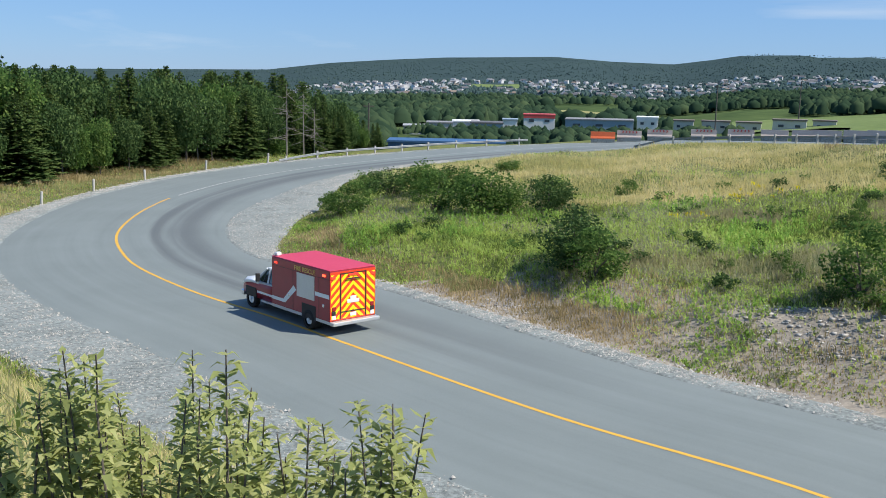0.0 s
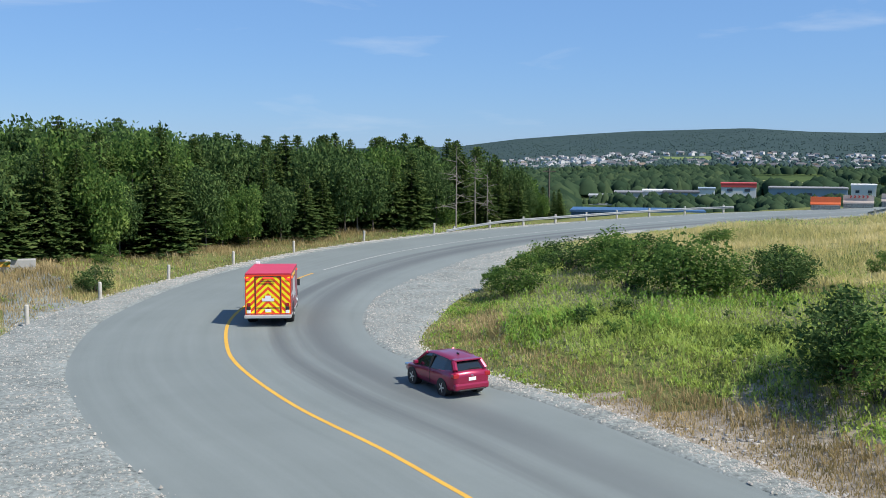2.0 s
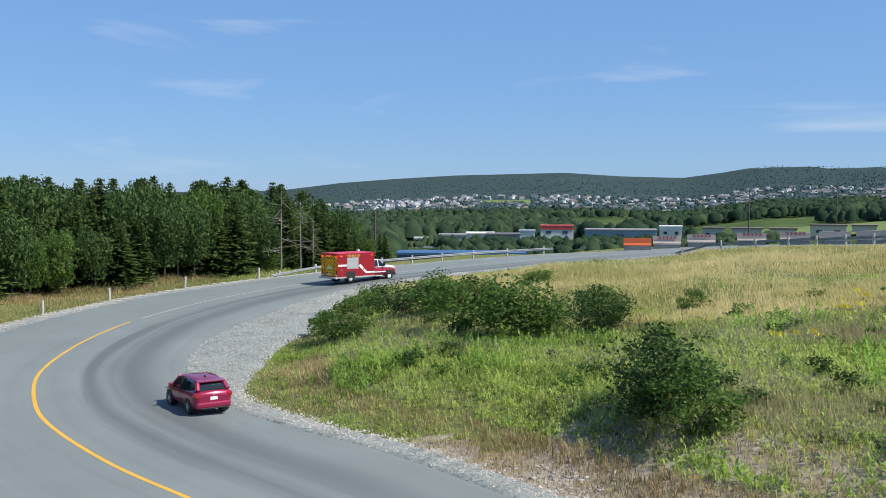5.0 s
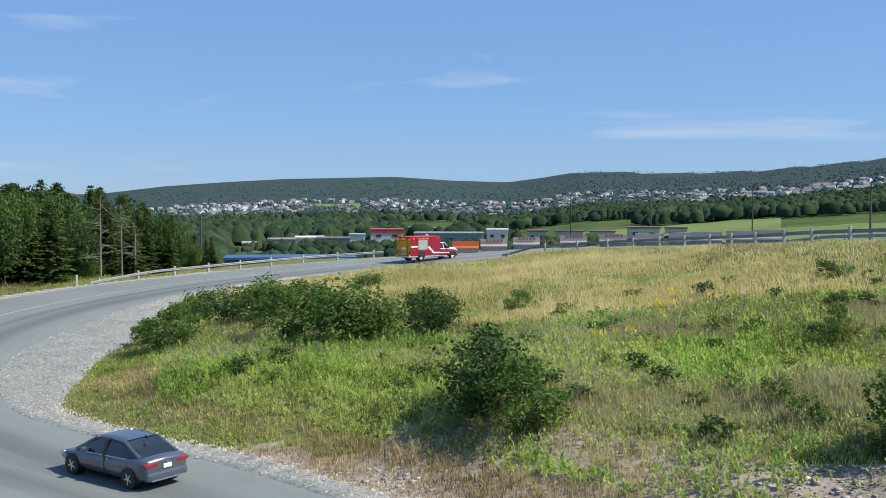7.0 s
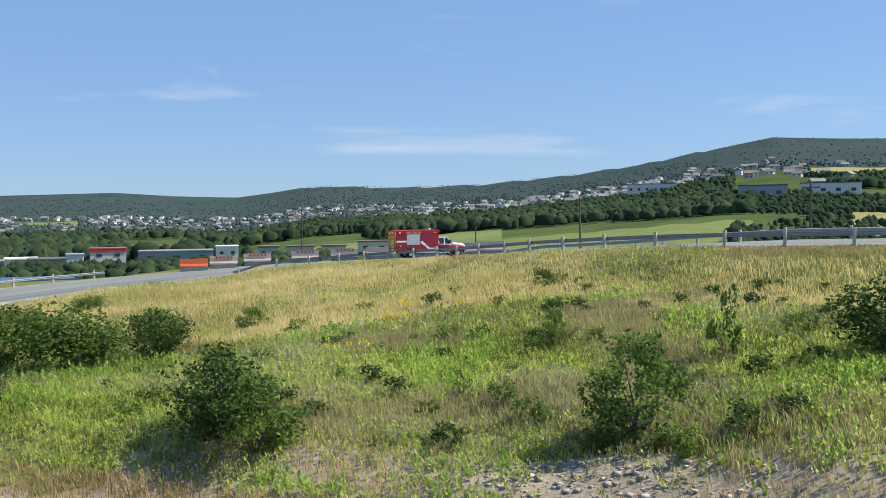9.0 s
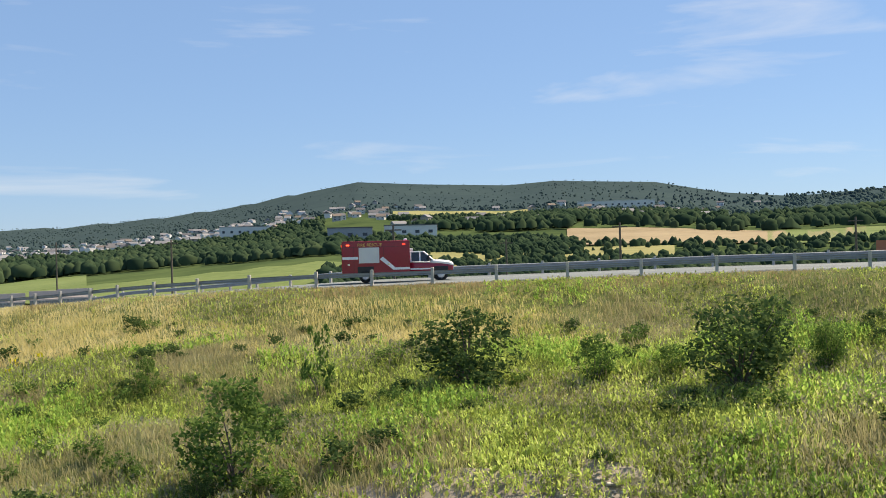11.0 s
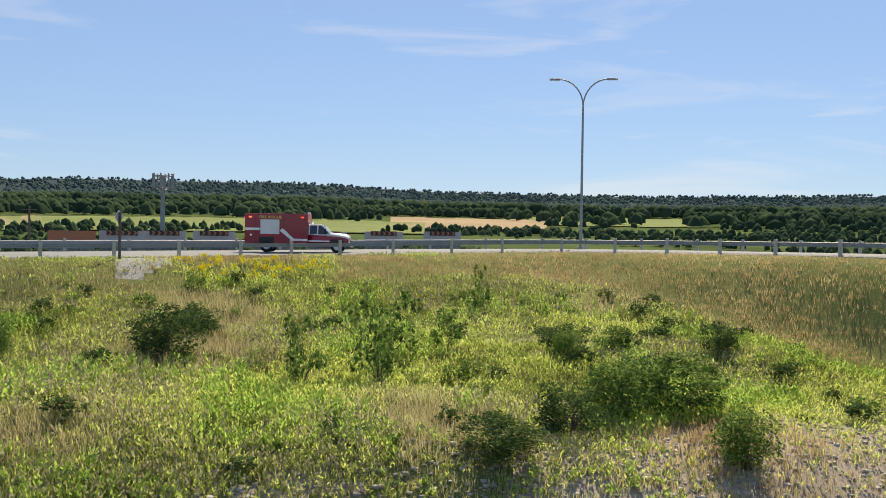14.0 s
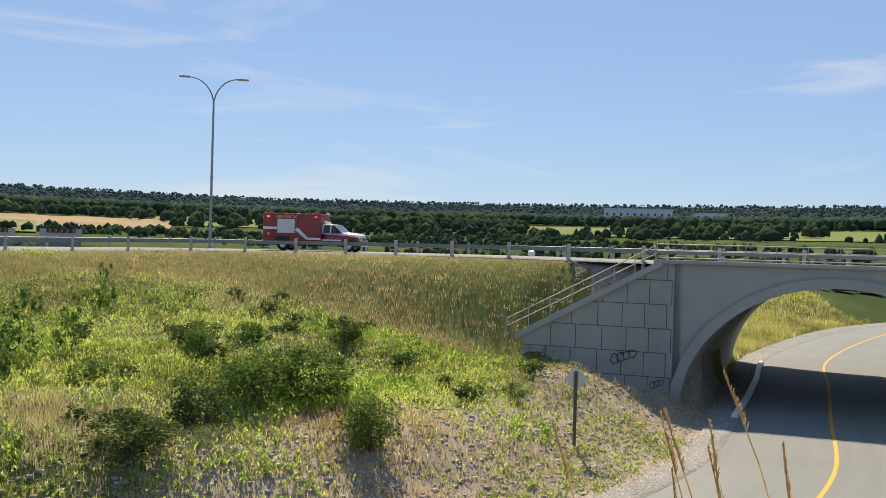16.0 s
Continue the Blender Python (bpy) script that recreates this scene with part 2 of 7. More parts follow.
SHORE = [(-60, 40, 1.5), (-45, 70, 1.0), (-60, 110, 0.5), (-30, 120, -1), (-10, 140, -4), (20, 150, -4), (60, 150, -3), (90, 110, 1), (90, 60, 4), (105, 20, 5), (115, -20, 6), (110, -60, 7), (0, -60, 8), (-40, -30, 8), (-60, 0, 5), (30, -80, 6), (60, -110, 4), (100, -110, 4)]


def near_height(x, y):
    """The lie of the land round the roads, before the roads are cut."""
    pts = np.vstack([ROAD[::6, :3], MEADOW, SHORE])
    num, den = np.zeros_like(x), np.zeros_like(x)
    for px, py, pz in pts:
        w = 1.0 / ((x - px) ** 2 + (y - py) ** 2 + 4.0) ** 1.6
        num += w * pz
        den += w
    return num / den


def nearest(x, y, lo, hi):
    """For each place: the distance to the stretch of road, its side and its index."""
    best, at, side = np.full(x.shape, 1e9), np.zeros(x.shape, int), np.zeros(x.shape)
    for i in range(lo, hi):
        dx, dy = x - ROAD[i, 0], y - ROAD[i, 1]
        d = dx * dx + dy * dy
        m = d < best
        best[m], at[m] = d[m], i
        side[m] = (dx * LEFT[i, 0] + dy * LEFT[i, 1])[m]
    return np.sqrt(best), side, at


SKY_B = [-60, -26, -5, -1.5, 1.7, 5, 11.3, 14.5, 17.9, 22.4, 27.5, 32, 36.9, 41.0, 44.5, 48.0, 51.5, 56.7, 59.3, 65, 68.7, 72.3, 77.7, 90, 97.6, 110, 126, 143, 160, 180]
SKY_E = [0.2, 0.1, 0.5, 0.95, 1.2, 1.4, 1.56, 1.35, 1.25, 1.85, 1.72, 1.85, 2.3, 2.85, 3.55, 4.2, 4.0, 3.8, 3.98, 3.7, 2.95, 2.6, 2.85, 2.9, 2.55, 2.4, 2.5, 2.7, 2.6, 2.2]


def far_height(x, y):
    r, b = np.hypot(x, y), np.degrees(np.arctan2(x, y))
    top = np.interp(b, SKY_B, SKY_E)
    base = np.interp(b, [-60, 0, 18, 30, 45, 100, 180], [-2.5, -3.4, -3.3, -2.0, -0.9, -0.5, -0.5])
    ridge = np.interp(b, [20, 45], [2400.0, 1500.0])
    u = np.clip(np.log(np.maximum(r, 150) / 150) / np.log(ridge / 150), 0, 1.0)
    shape = np.interp(u, [0, 0.25, 0.6, 0.8, 0.93, 1.0], [0, 0.2, 0.55, 0.72, 0.9, 1.0])
    z = EYE + r * np.tan(np.radians(base + (top - base) * shape))
    back = np.clip((r - ridge) / 900, 0, 1)
    return z * (1 - back) - 60 * back


def smooth(v, a, b):
    u = np.clip((v - a) / (b - a), 0, 1)
    return u * u * (3 - 2 * u)


def height(x, y):
    x, y = np.atleast_1d(np.asarray(x, float)), np.atleast_1d(np.asarray(y, float))
    r = np.hypot(x, y)
    z = near_height(x, y)
    z = z + 0.22 * np.sin(x * 0.31 + 1.3 * np.sin(y * 0.17)) * np.cos(y * 0.27 + 0.7) + 0.1 * np.sin(x * 0.9 + y * 0.4) * np.cos(y * 0.8 - x * 0.3)
    far = smooth(r, 140, 230)
    z = z * (1 - far) + far_height(x, y) * far
    d, s, i = nearest(x, y, LOWER_END + 1, N)
    w = np.where(s > 0, HW_OUT[i] + GR_OUT[i], HW_IN[i] + GR_IN[i])
    k = smooth(d, w, w + 7)
    z = z * k + (ROAD[i, 2] - 0.12) * (1 - k)
    d, s, i = nearest(x, y, 0, LOWER_END + 1)
    w = np.where(s > 0, HW_OUT[i] + GR_OUT[i], HW_IN[i] + GR_IN[i])
    bx, by = (x - BRIDGE[0]) * 0.785 + (y - BRIDGE[1]) * 0.62, (y - BRIDGE[1]) * 0.785 - (x - BRIDGE[0]) * 0.62
    across = np.abs(bx)
    out = np.where(by > -14.5, by, -29.0 - by) - 0.735 * np.clip(across - 10, 0, 6.8)
    under = (np.hypot(x - BRIDGE[0], y - BRIDGE[1]) < 34) & (out < 1.0)
    reach = np.where(under, 1.5, np.where(s > 0, 5.0, 7.0))
    # the bank on the outer side of the near road, on which the viewer stands
    beyond = np.maximum(d - w, 0)
    bank = np.minimum((0.6 + 0.3 * smooth(-y, 6, 12)) * beyond, 7.3 + 1.4 * smooth(-y, 8, 13)) + 0.15 * np.sin(x * 0.8) * np.cos(y * 0.7)
    share = (s > 0) * smooth(30 - y, 0, 14) * smooth(y + 60, 0, 15)
    z = z * (1 - share) + bank * share
    k = smooth(d, w + np.where(under, 0.6, 0.0), w + reach)
    z = z * k + (ROAD[i, 2] - 0.12) * (1 - k)
    # the ground falls along the splayed wing walls of the bridge to the mouth of the arch
    foot = np.interp(across, [0, 8.6, 11.5, 16.8, 19.5], [-0.12, -0.1, 0.35, 3.7, 8.0])
    wing = np.interp(across, [0, 10, 16.8, 20.5], [8.2, 8.15, 4.0, 8.6])
    z = np.where((out > -9.0) & (out <= -1.2) & (across < 20.5) & (across > 9), np.minimum(z, wing + 1.1 * np.maximum(-out - 1.5, 0)), z)
    front = (out > -1.2) & (across < 19.5)
    return np.where(front, np.minimum(z, foot + 0.4 * np.maximum(out - 1.0, 0)), z)


def build_ground():
    angles = np.radians(np.concatenate([np.arange(-50, 165, 0.5), np.arange(165, 310, 3.0)]))
    radii = np.concatenate([[0.01], np.arange(0.8, 135, 0.85), np.geomspace(135, 3400, 62)])
    a, r = np.meshgrid(angles, radii, indexing="ij")
    x, y = r * np.sin(a), r * np.cos(a)
    z = height(x.ravel(), y.ravel()).reshape(x.shape)
    na, nr = x.shape
    verts = np.stack([x.ravel(), y.ravel(), z.ravel()], -1)
    i, j = np.meshgrid(np.arange(na), np.arange(nr - 1), indexing="ij")
    i2 = (i + 1) % na
    faces = np.stack([i * nr + j, i * nr + j + 1, i2 * nr + j + 1, i2 * nr + j], -1).reshape(-1, 4)
    me = mesh_of("ground", verts, faces, None, True)
    me.materials.append(GROUND)
    me.materials.append(FAR_GREEN)
    me.materials.append(HAZE_GREEN)
    me.materials.append(STONY)
    me.materials.append(GRAVEL)
    ring = (np.arange(len(faces)) % (nr - 1))
    rr = radii[ring]
    cx, cy = verts[faces].mean(1)[:, 0], verts[faces].mean(1)[:, 1]
    stony = np.zeros(len(faces), bool)
    close = rr < 70
    d, sd, i = nearest(cx[close], cy[close], 0, LOWER_END)
    bear = np.degrees(np.arctan2(cx[close], cy[close]))
    reach = np.interp(bear, [4, 20, 60, 100, 112, 136], [1.5, 7.0, 6.5, 4.5, 8.0, 8.5]) + 1.5 * np.sin(cx[close] * 0.9) * np.cos(cy[close] * 0.7)
    stony[close] = (sd < 0) & (d < HW_IN[i] + GR_IN[i] + reach) & (bear > 2)
    # a spill of gravel below the sign on the ramp
    turn = np.degrees(np.arctan2(cx, cy))
    spill = (rr > 60.5) & (rr < 66) & (np.abs(turn - 81.2 - 0.5 * np.sin(rr)) < np.interp(rr, [60.5, 66], [0.6, 2.2]))
    # a gravel track that leaves the outer shoulder
    along = np.clip(((cx + 38.0) * 11.0 + (cy - 68.0) * -17.0) / 410.0, 0, 1)
    track = np.hypot(cx + 38.0 - 11.0 * along, cy - 68.0 + 17.0 * along) < 2.4 + 0.4 * np.sin(cx * 1.7)
    # beyond 800 m the ground takes the colour with haze painted in
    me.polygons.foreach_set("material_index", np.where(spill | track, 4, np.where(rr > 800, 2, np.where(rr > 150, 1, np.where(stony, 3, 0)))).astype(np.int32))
    return tagged(new("ground", me), "sloping meadow ground with dry grass, reaching wooded hills", "ground", kind="structure")


def build_ground_material():
    m = bpy.data.materials.new("meadow_soil")
    m.use_nodes = True
    t = m.node_tree
    b = t.nodes["Principled BSDF"]
    co = node(t, "ShaderNodeTexCoord").outputs["Object"]
    big = node(t, "ShaderNodeTexNoise", {"Vector": co, "Scale": 0.07, "Detail": 5.0, "Roughness": 0.6}).outputs[0]
    mid = node(t, "ShaderNodeTexNoise", {"Vector": co, "Scale": 0.9, "Detail": 5.0, "Roughness": 0.65}).outputs[0]
    fine = node(t, "ShaderNodeTexNoise", {"Vector": co, "Scale": 9.0, "Detail": 4.0, "Roughness": 0.75}).outputs[0]
    r1 = node(t, "ShaderNodeMapRange", {"Value": big, "From Min": 0.38, "From Max": 0.62}).outputs[0]
    r2 = node(t, "ShaderNodeMapRange", {"Value": mid, "From Min": 0.35, "From Max": 0.65}).outputs[0]
    r3 = node(t, "ShaderNodeMapRange", {"Value": fine, "From Min": 0.3, "From Max": 0.7}).outputs[0]
    c1 = node(t, "ShaderNodeMix", {0: r1, 6: (0.16, 0.19, 0.05, 1), 7: (0.34, 0.29, 0.12, 1)}, data_type="RGBA").outputs[2]
    c2 = node(t, "ShaderNodeMix", {0: r2, 6: (0.14, 0.18, 0.055, 1), 7: c1}, data_type="RGBA").outputs[2]
    c3 = node(t, "ShaderNodeMix", {0: r3, 6: (0.10, 0.12, 0.045, 1), 7: c2}, data_type="RGBA").outputs[2]
    t.links.new(c3, b.inputs["Base Color"])
    b.inputs["Roughness"].default_value = 1.0
    b.inputs["Specular IOR Level"].default_value = 0.1
    bp = node(t, "ShaderNodeBump", {"Height": fine, "Strength": 0.6, "Distance": 0.15})
    t.links.new(bp.outputs[0], b.inputs["Normal"])
    return m


GROUND = build_ground_material()
ground = build_ground()


def ribbon(name, lo, hi, off0, off1, lift, material, label, category, skirt=0.0, step=1):
    """A strip along the road between two offsets (left is positive)."""
    ii = np.arange(lo, hi, step)
    cols = 9
    verts, faces = [], []
    for k, i in enumerate(ii):
        a = off0[i] if hasattr(off0, "__len__") else off0
        b = off1[i] if hasattr(off1, "__len__") else off1
        for c in range(cols):
            o = a + (b - a) * c / (cols - 1)
            drop = skirt if c in (0, cols - 1) else 0.0
            verts.append((ROAD[i, 0] + LEFT[i, 0] * o, ROAD[i, 1] + LEFT[i, 1] * o, ROAD[i, 2] + lift - drop))
        if k:
            for c in range(cols - 1):
                p = (k - 1) * cols + c
                faces.append((p, p + cols, p + cols + 1, p + 1))
    me = mesh_of(name, verts, faces, material, True)
    uv = me.uv_layers.new(name="road")
    across = []
    for i in ii:
        a = off0[i] if hasattr(off0, "__len__") else off0
        b = off1[i] if hasattr(off1, "__len__") else off1
        across += [(a + (b - a) * c / (cols - 1), float(i)) for c in range(cols)]
    across = np.array(across, np.float32)
    corner = np.zeros(len(me.loops), np.int32)
    me.loops.foreach_get("vertex_index", corner)
    uv.data.foreach_set("uv", across[corner].ravel())
    return tagged(new(name, me), label, category, kind="structure")


LOWER_TAG = float(LOWER_END)
ASPHALT = build_asphalt()
ribbon("road", 0, N, -HW_IN, HW_OUT, 0.03, ASPHALT, "grey asphalt two-lane road curving round a loop ramp", "road", skirt=0.1)
ribbon("gravel_shoulder", 0, N, HW_OUT - 0.3, HW_OUT + GR_OUT, 0.0, GRAVEL, "grey crushed gravel shoulder on the outer side", "shoulder", skirt=0.12)
ribbon("gravel_shoulder", 0, N, -HW_IN - GR_IN, -HW_IN + 0.3, 0.0, GRAVEL, "grey crushed gravel shoulder on the inner side", "shoulder", skirt=0.12)
ribbon("yellow_line", 0, LOWER_END - 2, -0.09, 0.09, 0.036, YELLOW, "solid yellow centre line on grey asphalt", "road marking")
ribbon("centre_line", LOWER_END - 1, N, -0.06, 0.06, 0.036, WHITE_LINE, "worn pale centre line on grey asphalt", "road marking")


# ---- guardrails, posts and barriers ----
def fast_mesh(name, verts, faces, materials, indices=None, smooth_on=False):
    """A mesh from arrays; all faces have the same number of corners."""
    me = bpy.data.meshes.new(name)
    verts, faces = np.asarray(verts, np.float32), np.asarray(faces, np.int32)
    me.vertices.add(len(verts))
    me.vertices.foreach_set("co", verts.ravel())
    me.loops.add(faces.size)
    me.loops.foreach_set("vertex_index", faces.ravel())
    me.polygons.add(len(faces))
    me.polygons.foreach_set("loop_start", np.arange(0, faces.size, faces.shape[1], dtype=np.int32))
    for m in materials:
        me.materials.append(m)
    if indices is not None:
        me.polygons.foreach_set("material_index", np.asarray(indices, np.int32))
    me.update(calc_edges=True)
    return me


def road_at(b, lo=None):
    """The index of the road at a bearing from the eye, past the loop."""
    k = np.arange(LOWER_END if lo is None else lo, N)
    bb = np.degrees(np.arctan2(ROAD[k, 0], ROAD[k, 1]))
    return int(k[np.argmin(np.abs(bb - b) + 400 * (np.abs(bb - b) > 20))])


def offset_point(i, o, lift=0.0):
    return Vector((ROAD[i, 0] + LEFT[i, 0] * o, ROAD[i, 1] + LEFT[i, 1] * o, ROAD[i, 2] + lift))


def post_mesh():
    bm = boxes((-0.1, 0.1, -0.1, 0.1, -0.5, 0.98), bevel=0.02)
    me = bpy.data.meshes.new("post")
    bm.to_mesh(me)
    bm.free()
    me.materials.append(TIMBER)
    return me


POST = post_mesh()


def guardrail(name, i0, i1, off, label, flip, ends=(False, False), height_=0.64, tall=0.27, material=None):
    rail = thing(name, label, "guardrail", m=Matrix.Identity(4))
    line = [offset_point(i, off[i], 0.0) for i in range(i0, i1)]
    z = [0.0] * len(line)
    for k in range(len(line)):
        if ends[0] and k < 7:
            z[k] = -0.5 * (1 - k / 7) ** 1.3
        if ends[1] and len(line) - 1 - k < 7:
            z[k] = -0.5 * (1 - (len(line) - 1 - k) / 7) ** 1.3
    prof = [(0.0, -tall / 2), (0.08, -tall / 2 + 0.05), (0.08, -0.06), (0.0, 0.0), (0.08, 0.06), (0.08, tall / 2 - 0.05), (0.0, tall / 2)]
    verts, faces = [], []
    n = len(prof) * 2
    for k, p in enumerate(line):
        side = Vector((*LEFT[i0 + k], 0)) * flip
        for s, h in prof:
            verts.append(p + side * (0.12 + s) + Vector((0, 0, height_ + h + z[k])))
        for s, h in reversed(prof):
            verts.append(p + side * (0.112 + s - 0.012) + Vector((0, 0, height_ + h + z[k])))
        if k:
            for c in range(n):
                a, b = (k - 1) * n + c, (k - 1) * n + (c + 1) % n
                faces.append((a, b, b + n, a + n))
    part("beam", mesh_of("beam", verts, faces, material or STEEL, True), None, rail, "corrugated galvanised steel beam")
    walked, last = 0.0, -9.0
    for k in range(1, len(line)):
        walked += (line[k] - line[k - 1]).length
        if walked - last >= 3.81:
            last = walked
            t = LEFT[i0 + k]
            part("post", POST, None, rail, m=Matrix.Translation(line[k] + Vector((0, 0, z[k]))) @ pose(0, 0, 0, 0, 0, math.degrees(math.atan2(t[1], t[0]))))
    return rail


I_RAIL0 = road_at(17.0)
guardrail("guardrail", I_RAIL0, N - 2, -(HW_IN + 1.45), "galvanised steel guardrail on grey timber posts beside the ramp", 1, (True, False))
guardrail("guardrail", road_at(30), N - 2, HW_OUT + 0.9, "galvanised steel guardrail along the outer edge of the ramp", -1, (True, False), 0.66, 0.33)
I_L0 = int(np.argmin(np.hypot(ROAD[:, 0] + 4.5, ROAD[:, 1] - 98)))
guardrail("guardrail", I_L0, road_at(12.5), HW_OUT + 0.9, "pale steel guardrail on the outer edge of the curve", -1, (True, False))


def marker_posts():
    made = None
    for i in range(LOWER_END - 32, LOWER_END + 26, 8):
        p = offset_point(i, HW_OUT[i] + GR_OUT[i] * 0.8 + 0.4)
        p.z = float(height(p.x, p.y)[0])
        m = Matrix.Translation(p) @ pose(0, 0, 0, random.uniform(-3, 3), random.uniform(-3, 3), random.uniform(0, 90))
        if made is None:
            made = thing("marker_post", "weathered pale timber marker post beside the gravel shoulder", "post", "posts along the curve", m=m)
            bm = bmesh.new()
            tube(bm, (0, 0, -0.4), (0, 0, 1.12), 0.125, 0.115, 12)
            part("shaft", bm, TIMBER, made)
            bm = bmesh.new()
            tube(bm, (0, 0, 1.12), (0, 0, 1.17), 0.115, 0.08, 12)
            part("cap", bm, TIMBER, made)
        else:
            copy_thing(made, m)


marker_posts()
ORANGE = paint("orange_plastic", (0.62, 0.10, 0.03), (0.75, 0.17, 0.05), 0.5, 1.0, 20.0)
PALE_ORANGE = paint("faded_concrete", (0.42, 0.34, 0.29), (0.58, 0.49, 0.43), 0.85, 0.8, 20.0, 0.2)
FADED_ORANGE = plain("faded_orange_board", (0.36, 0.13, 0.06), 0.6)
BLACK = plain("black_paint", (0.015, 0.015, 0.017), 0.5)
SIGN_RED = plain("red_board", (0.55, 0.03, 0.02), 0.45)
WHITE = paint("white_paint", (0.68, 0.68, 0.66), (0.8, 0.8, 0.79), 0.5, 1.0, 20.0)


def barrier(material, board, stripe, label, m, chevrons=True):
    ob = thing("concrete_barrier", label, "barrier", "barriers beside the ramp", m=m)
    L = 3.4
    prof = [(-0.3, 0), (-0.3, 0.12), (-0.16, 0.36), (-0.1, 0.98), (0.1, 0.98), (0.16, 0.36), (0.3, 0.12), (0.3, 0)]
    verts = [(x, a, h) for x in (-L / 2, L / 2) for a, h in prof]
    faces = [tuple(range(8)), tuple(range(15, 7, -1))] + [(k, k + 8, (k + 1) % 8 + 8, (k + 1) % 8) for k in range(8)]
    part("block", mesh_of("block", verts, faces, material), None, ob)
    part("footing", boxes((-L / 2 + 0.05, L / 2 - 0.05, -0.4, 0.4, -0.75, 0.0), bevel=0.02), GRAVEL, ob, "gravel footing")
    if chevrons:
        part("board", boxes((-1.15, 1.15, -0.19, -0.165, 0.62, 1.02)), board, ob, "chevron board")
        for k in range(5):
            bm = bmesh.new()
            x = -0.92 + k * 0.46
            for s in (1, -1):
                a = [bm.verts.new(v) for v in ((x - 0.1, -0.195, 0.82 + s * 0.16), (x + 0.06, -0.195, 0.82 + s * 0.16), (x + 0.2, -0.195, 0.82), (x + 0.04, -0.195, 0.82))]
                bm.faces.new(a)
            part("chevron", bm, stripe, ob)
    return ob


def barriers():
    for k, b in enumerate((15.9, 17.5, 19.1, 20.9, 22.6, 24.1, 25.5, 26.9, 28.3, 29.6)):
        i = road_at(b)
        p = offset_point(i, HW_OUT[i] + 0.3, 0.5)
        way = math.degrees(math.atan2(p.y, p.x)) - 90
        m = Matrix.Translation(p) @ pose(0, 0, 0, 0, 0, way)
        if k == 0:
            barrier(ORANGE, ORANGE, SIGN_RED, "bright orange plastic barrier at the end of the guardrail", m, False)
        else:
            barrier(PALE_ORANGE, PALE_ORANGE, SIGN_RED if k < 5 else PALE_ORANGE, "faded concrete barrier with a red chevron board" if k < 5 else "plain faded concrete barrier beside the ramp", m, k < 5)
    for k, b in enumerate((79.5, 82.4, 85.2, 88.0, 90.8, 93.4, 96.0, 98.6)):
        i = road_at(b)
        p = offset_point(i, HW_OUT[i] + 2.6, 0.55)
        way = math.degrees(math.atan2(p.y, p.x)) - 90
        barrier(FADED_ORANGE if k == 0 else CONCRETE, BLACK, FADED_ORANGE, "concrete barrier with an orange and black chevron board", Matrix.Translation(p) @ pose(0, 0, 0, 0, 0, way), k > 0)


barriers()


def road_block():
    ob = thing("concrete_block", "pale concrete block closing a gravel track, with a yellow marker", "barrier", m=pose(-37.5, 67, float(height(-37.5, 67)[0]), 0, 0, 25))
    part("block", boxes((-1.3, 1.3, -0.4, 0.4, -0.1, 0.8), bevel=0.06), CONCRETE, ob)
    part("marker_board", boxes((-1.1, -0.4, -0.43, -0.41, 0.3, 0.7)), YELLOW, ob, "yellow and black marker board")


road_block()


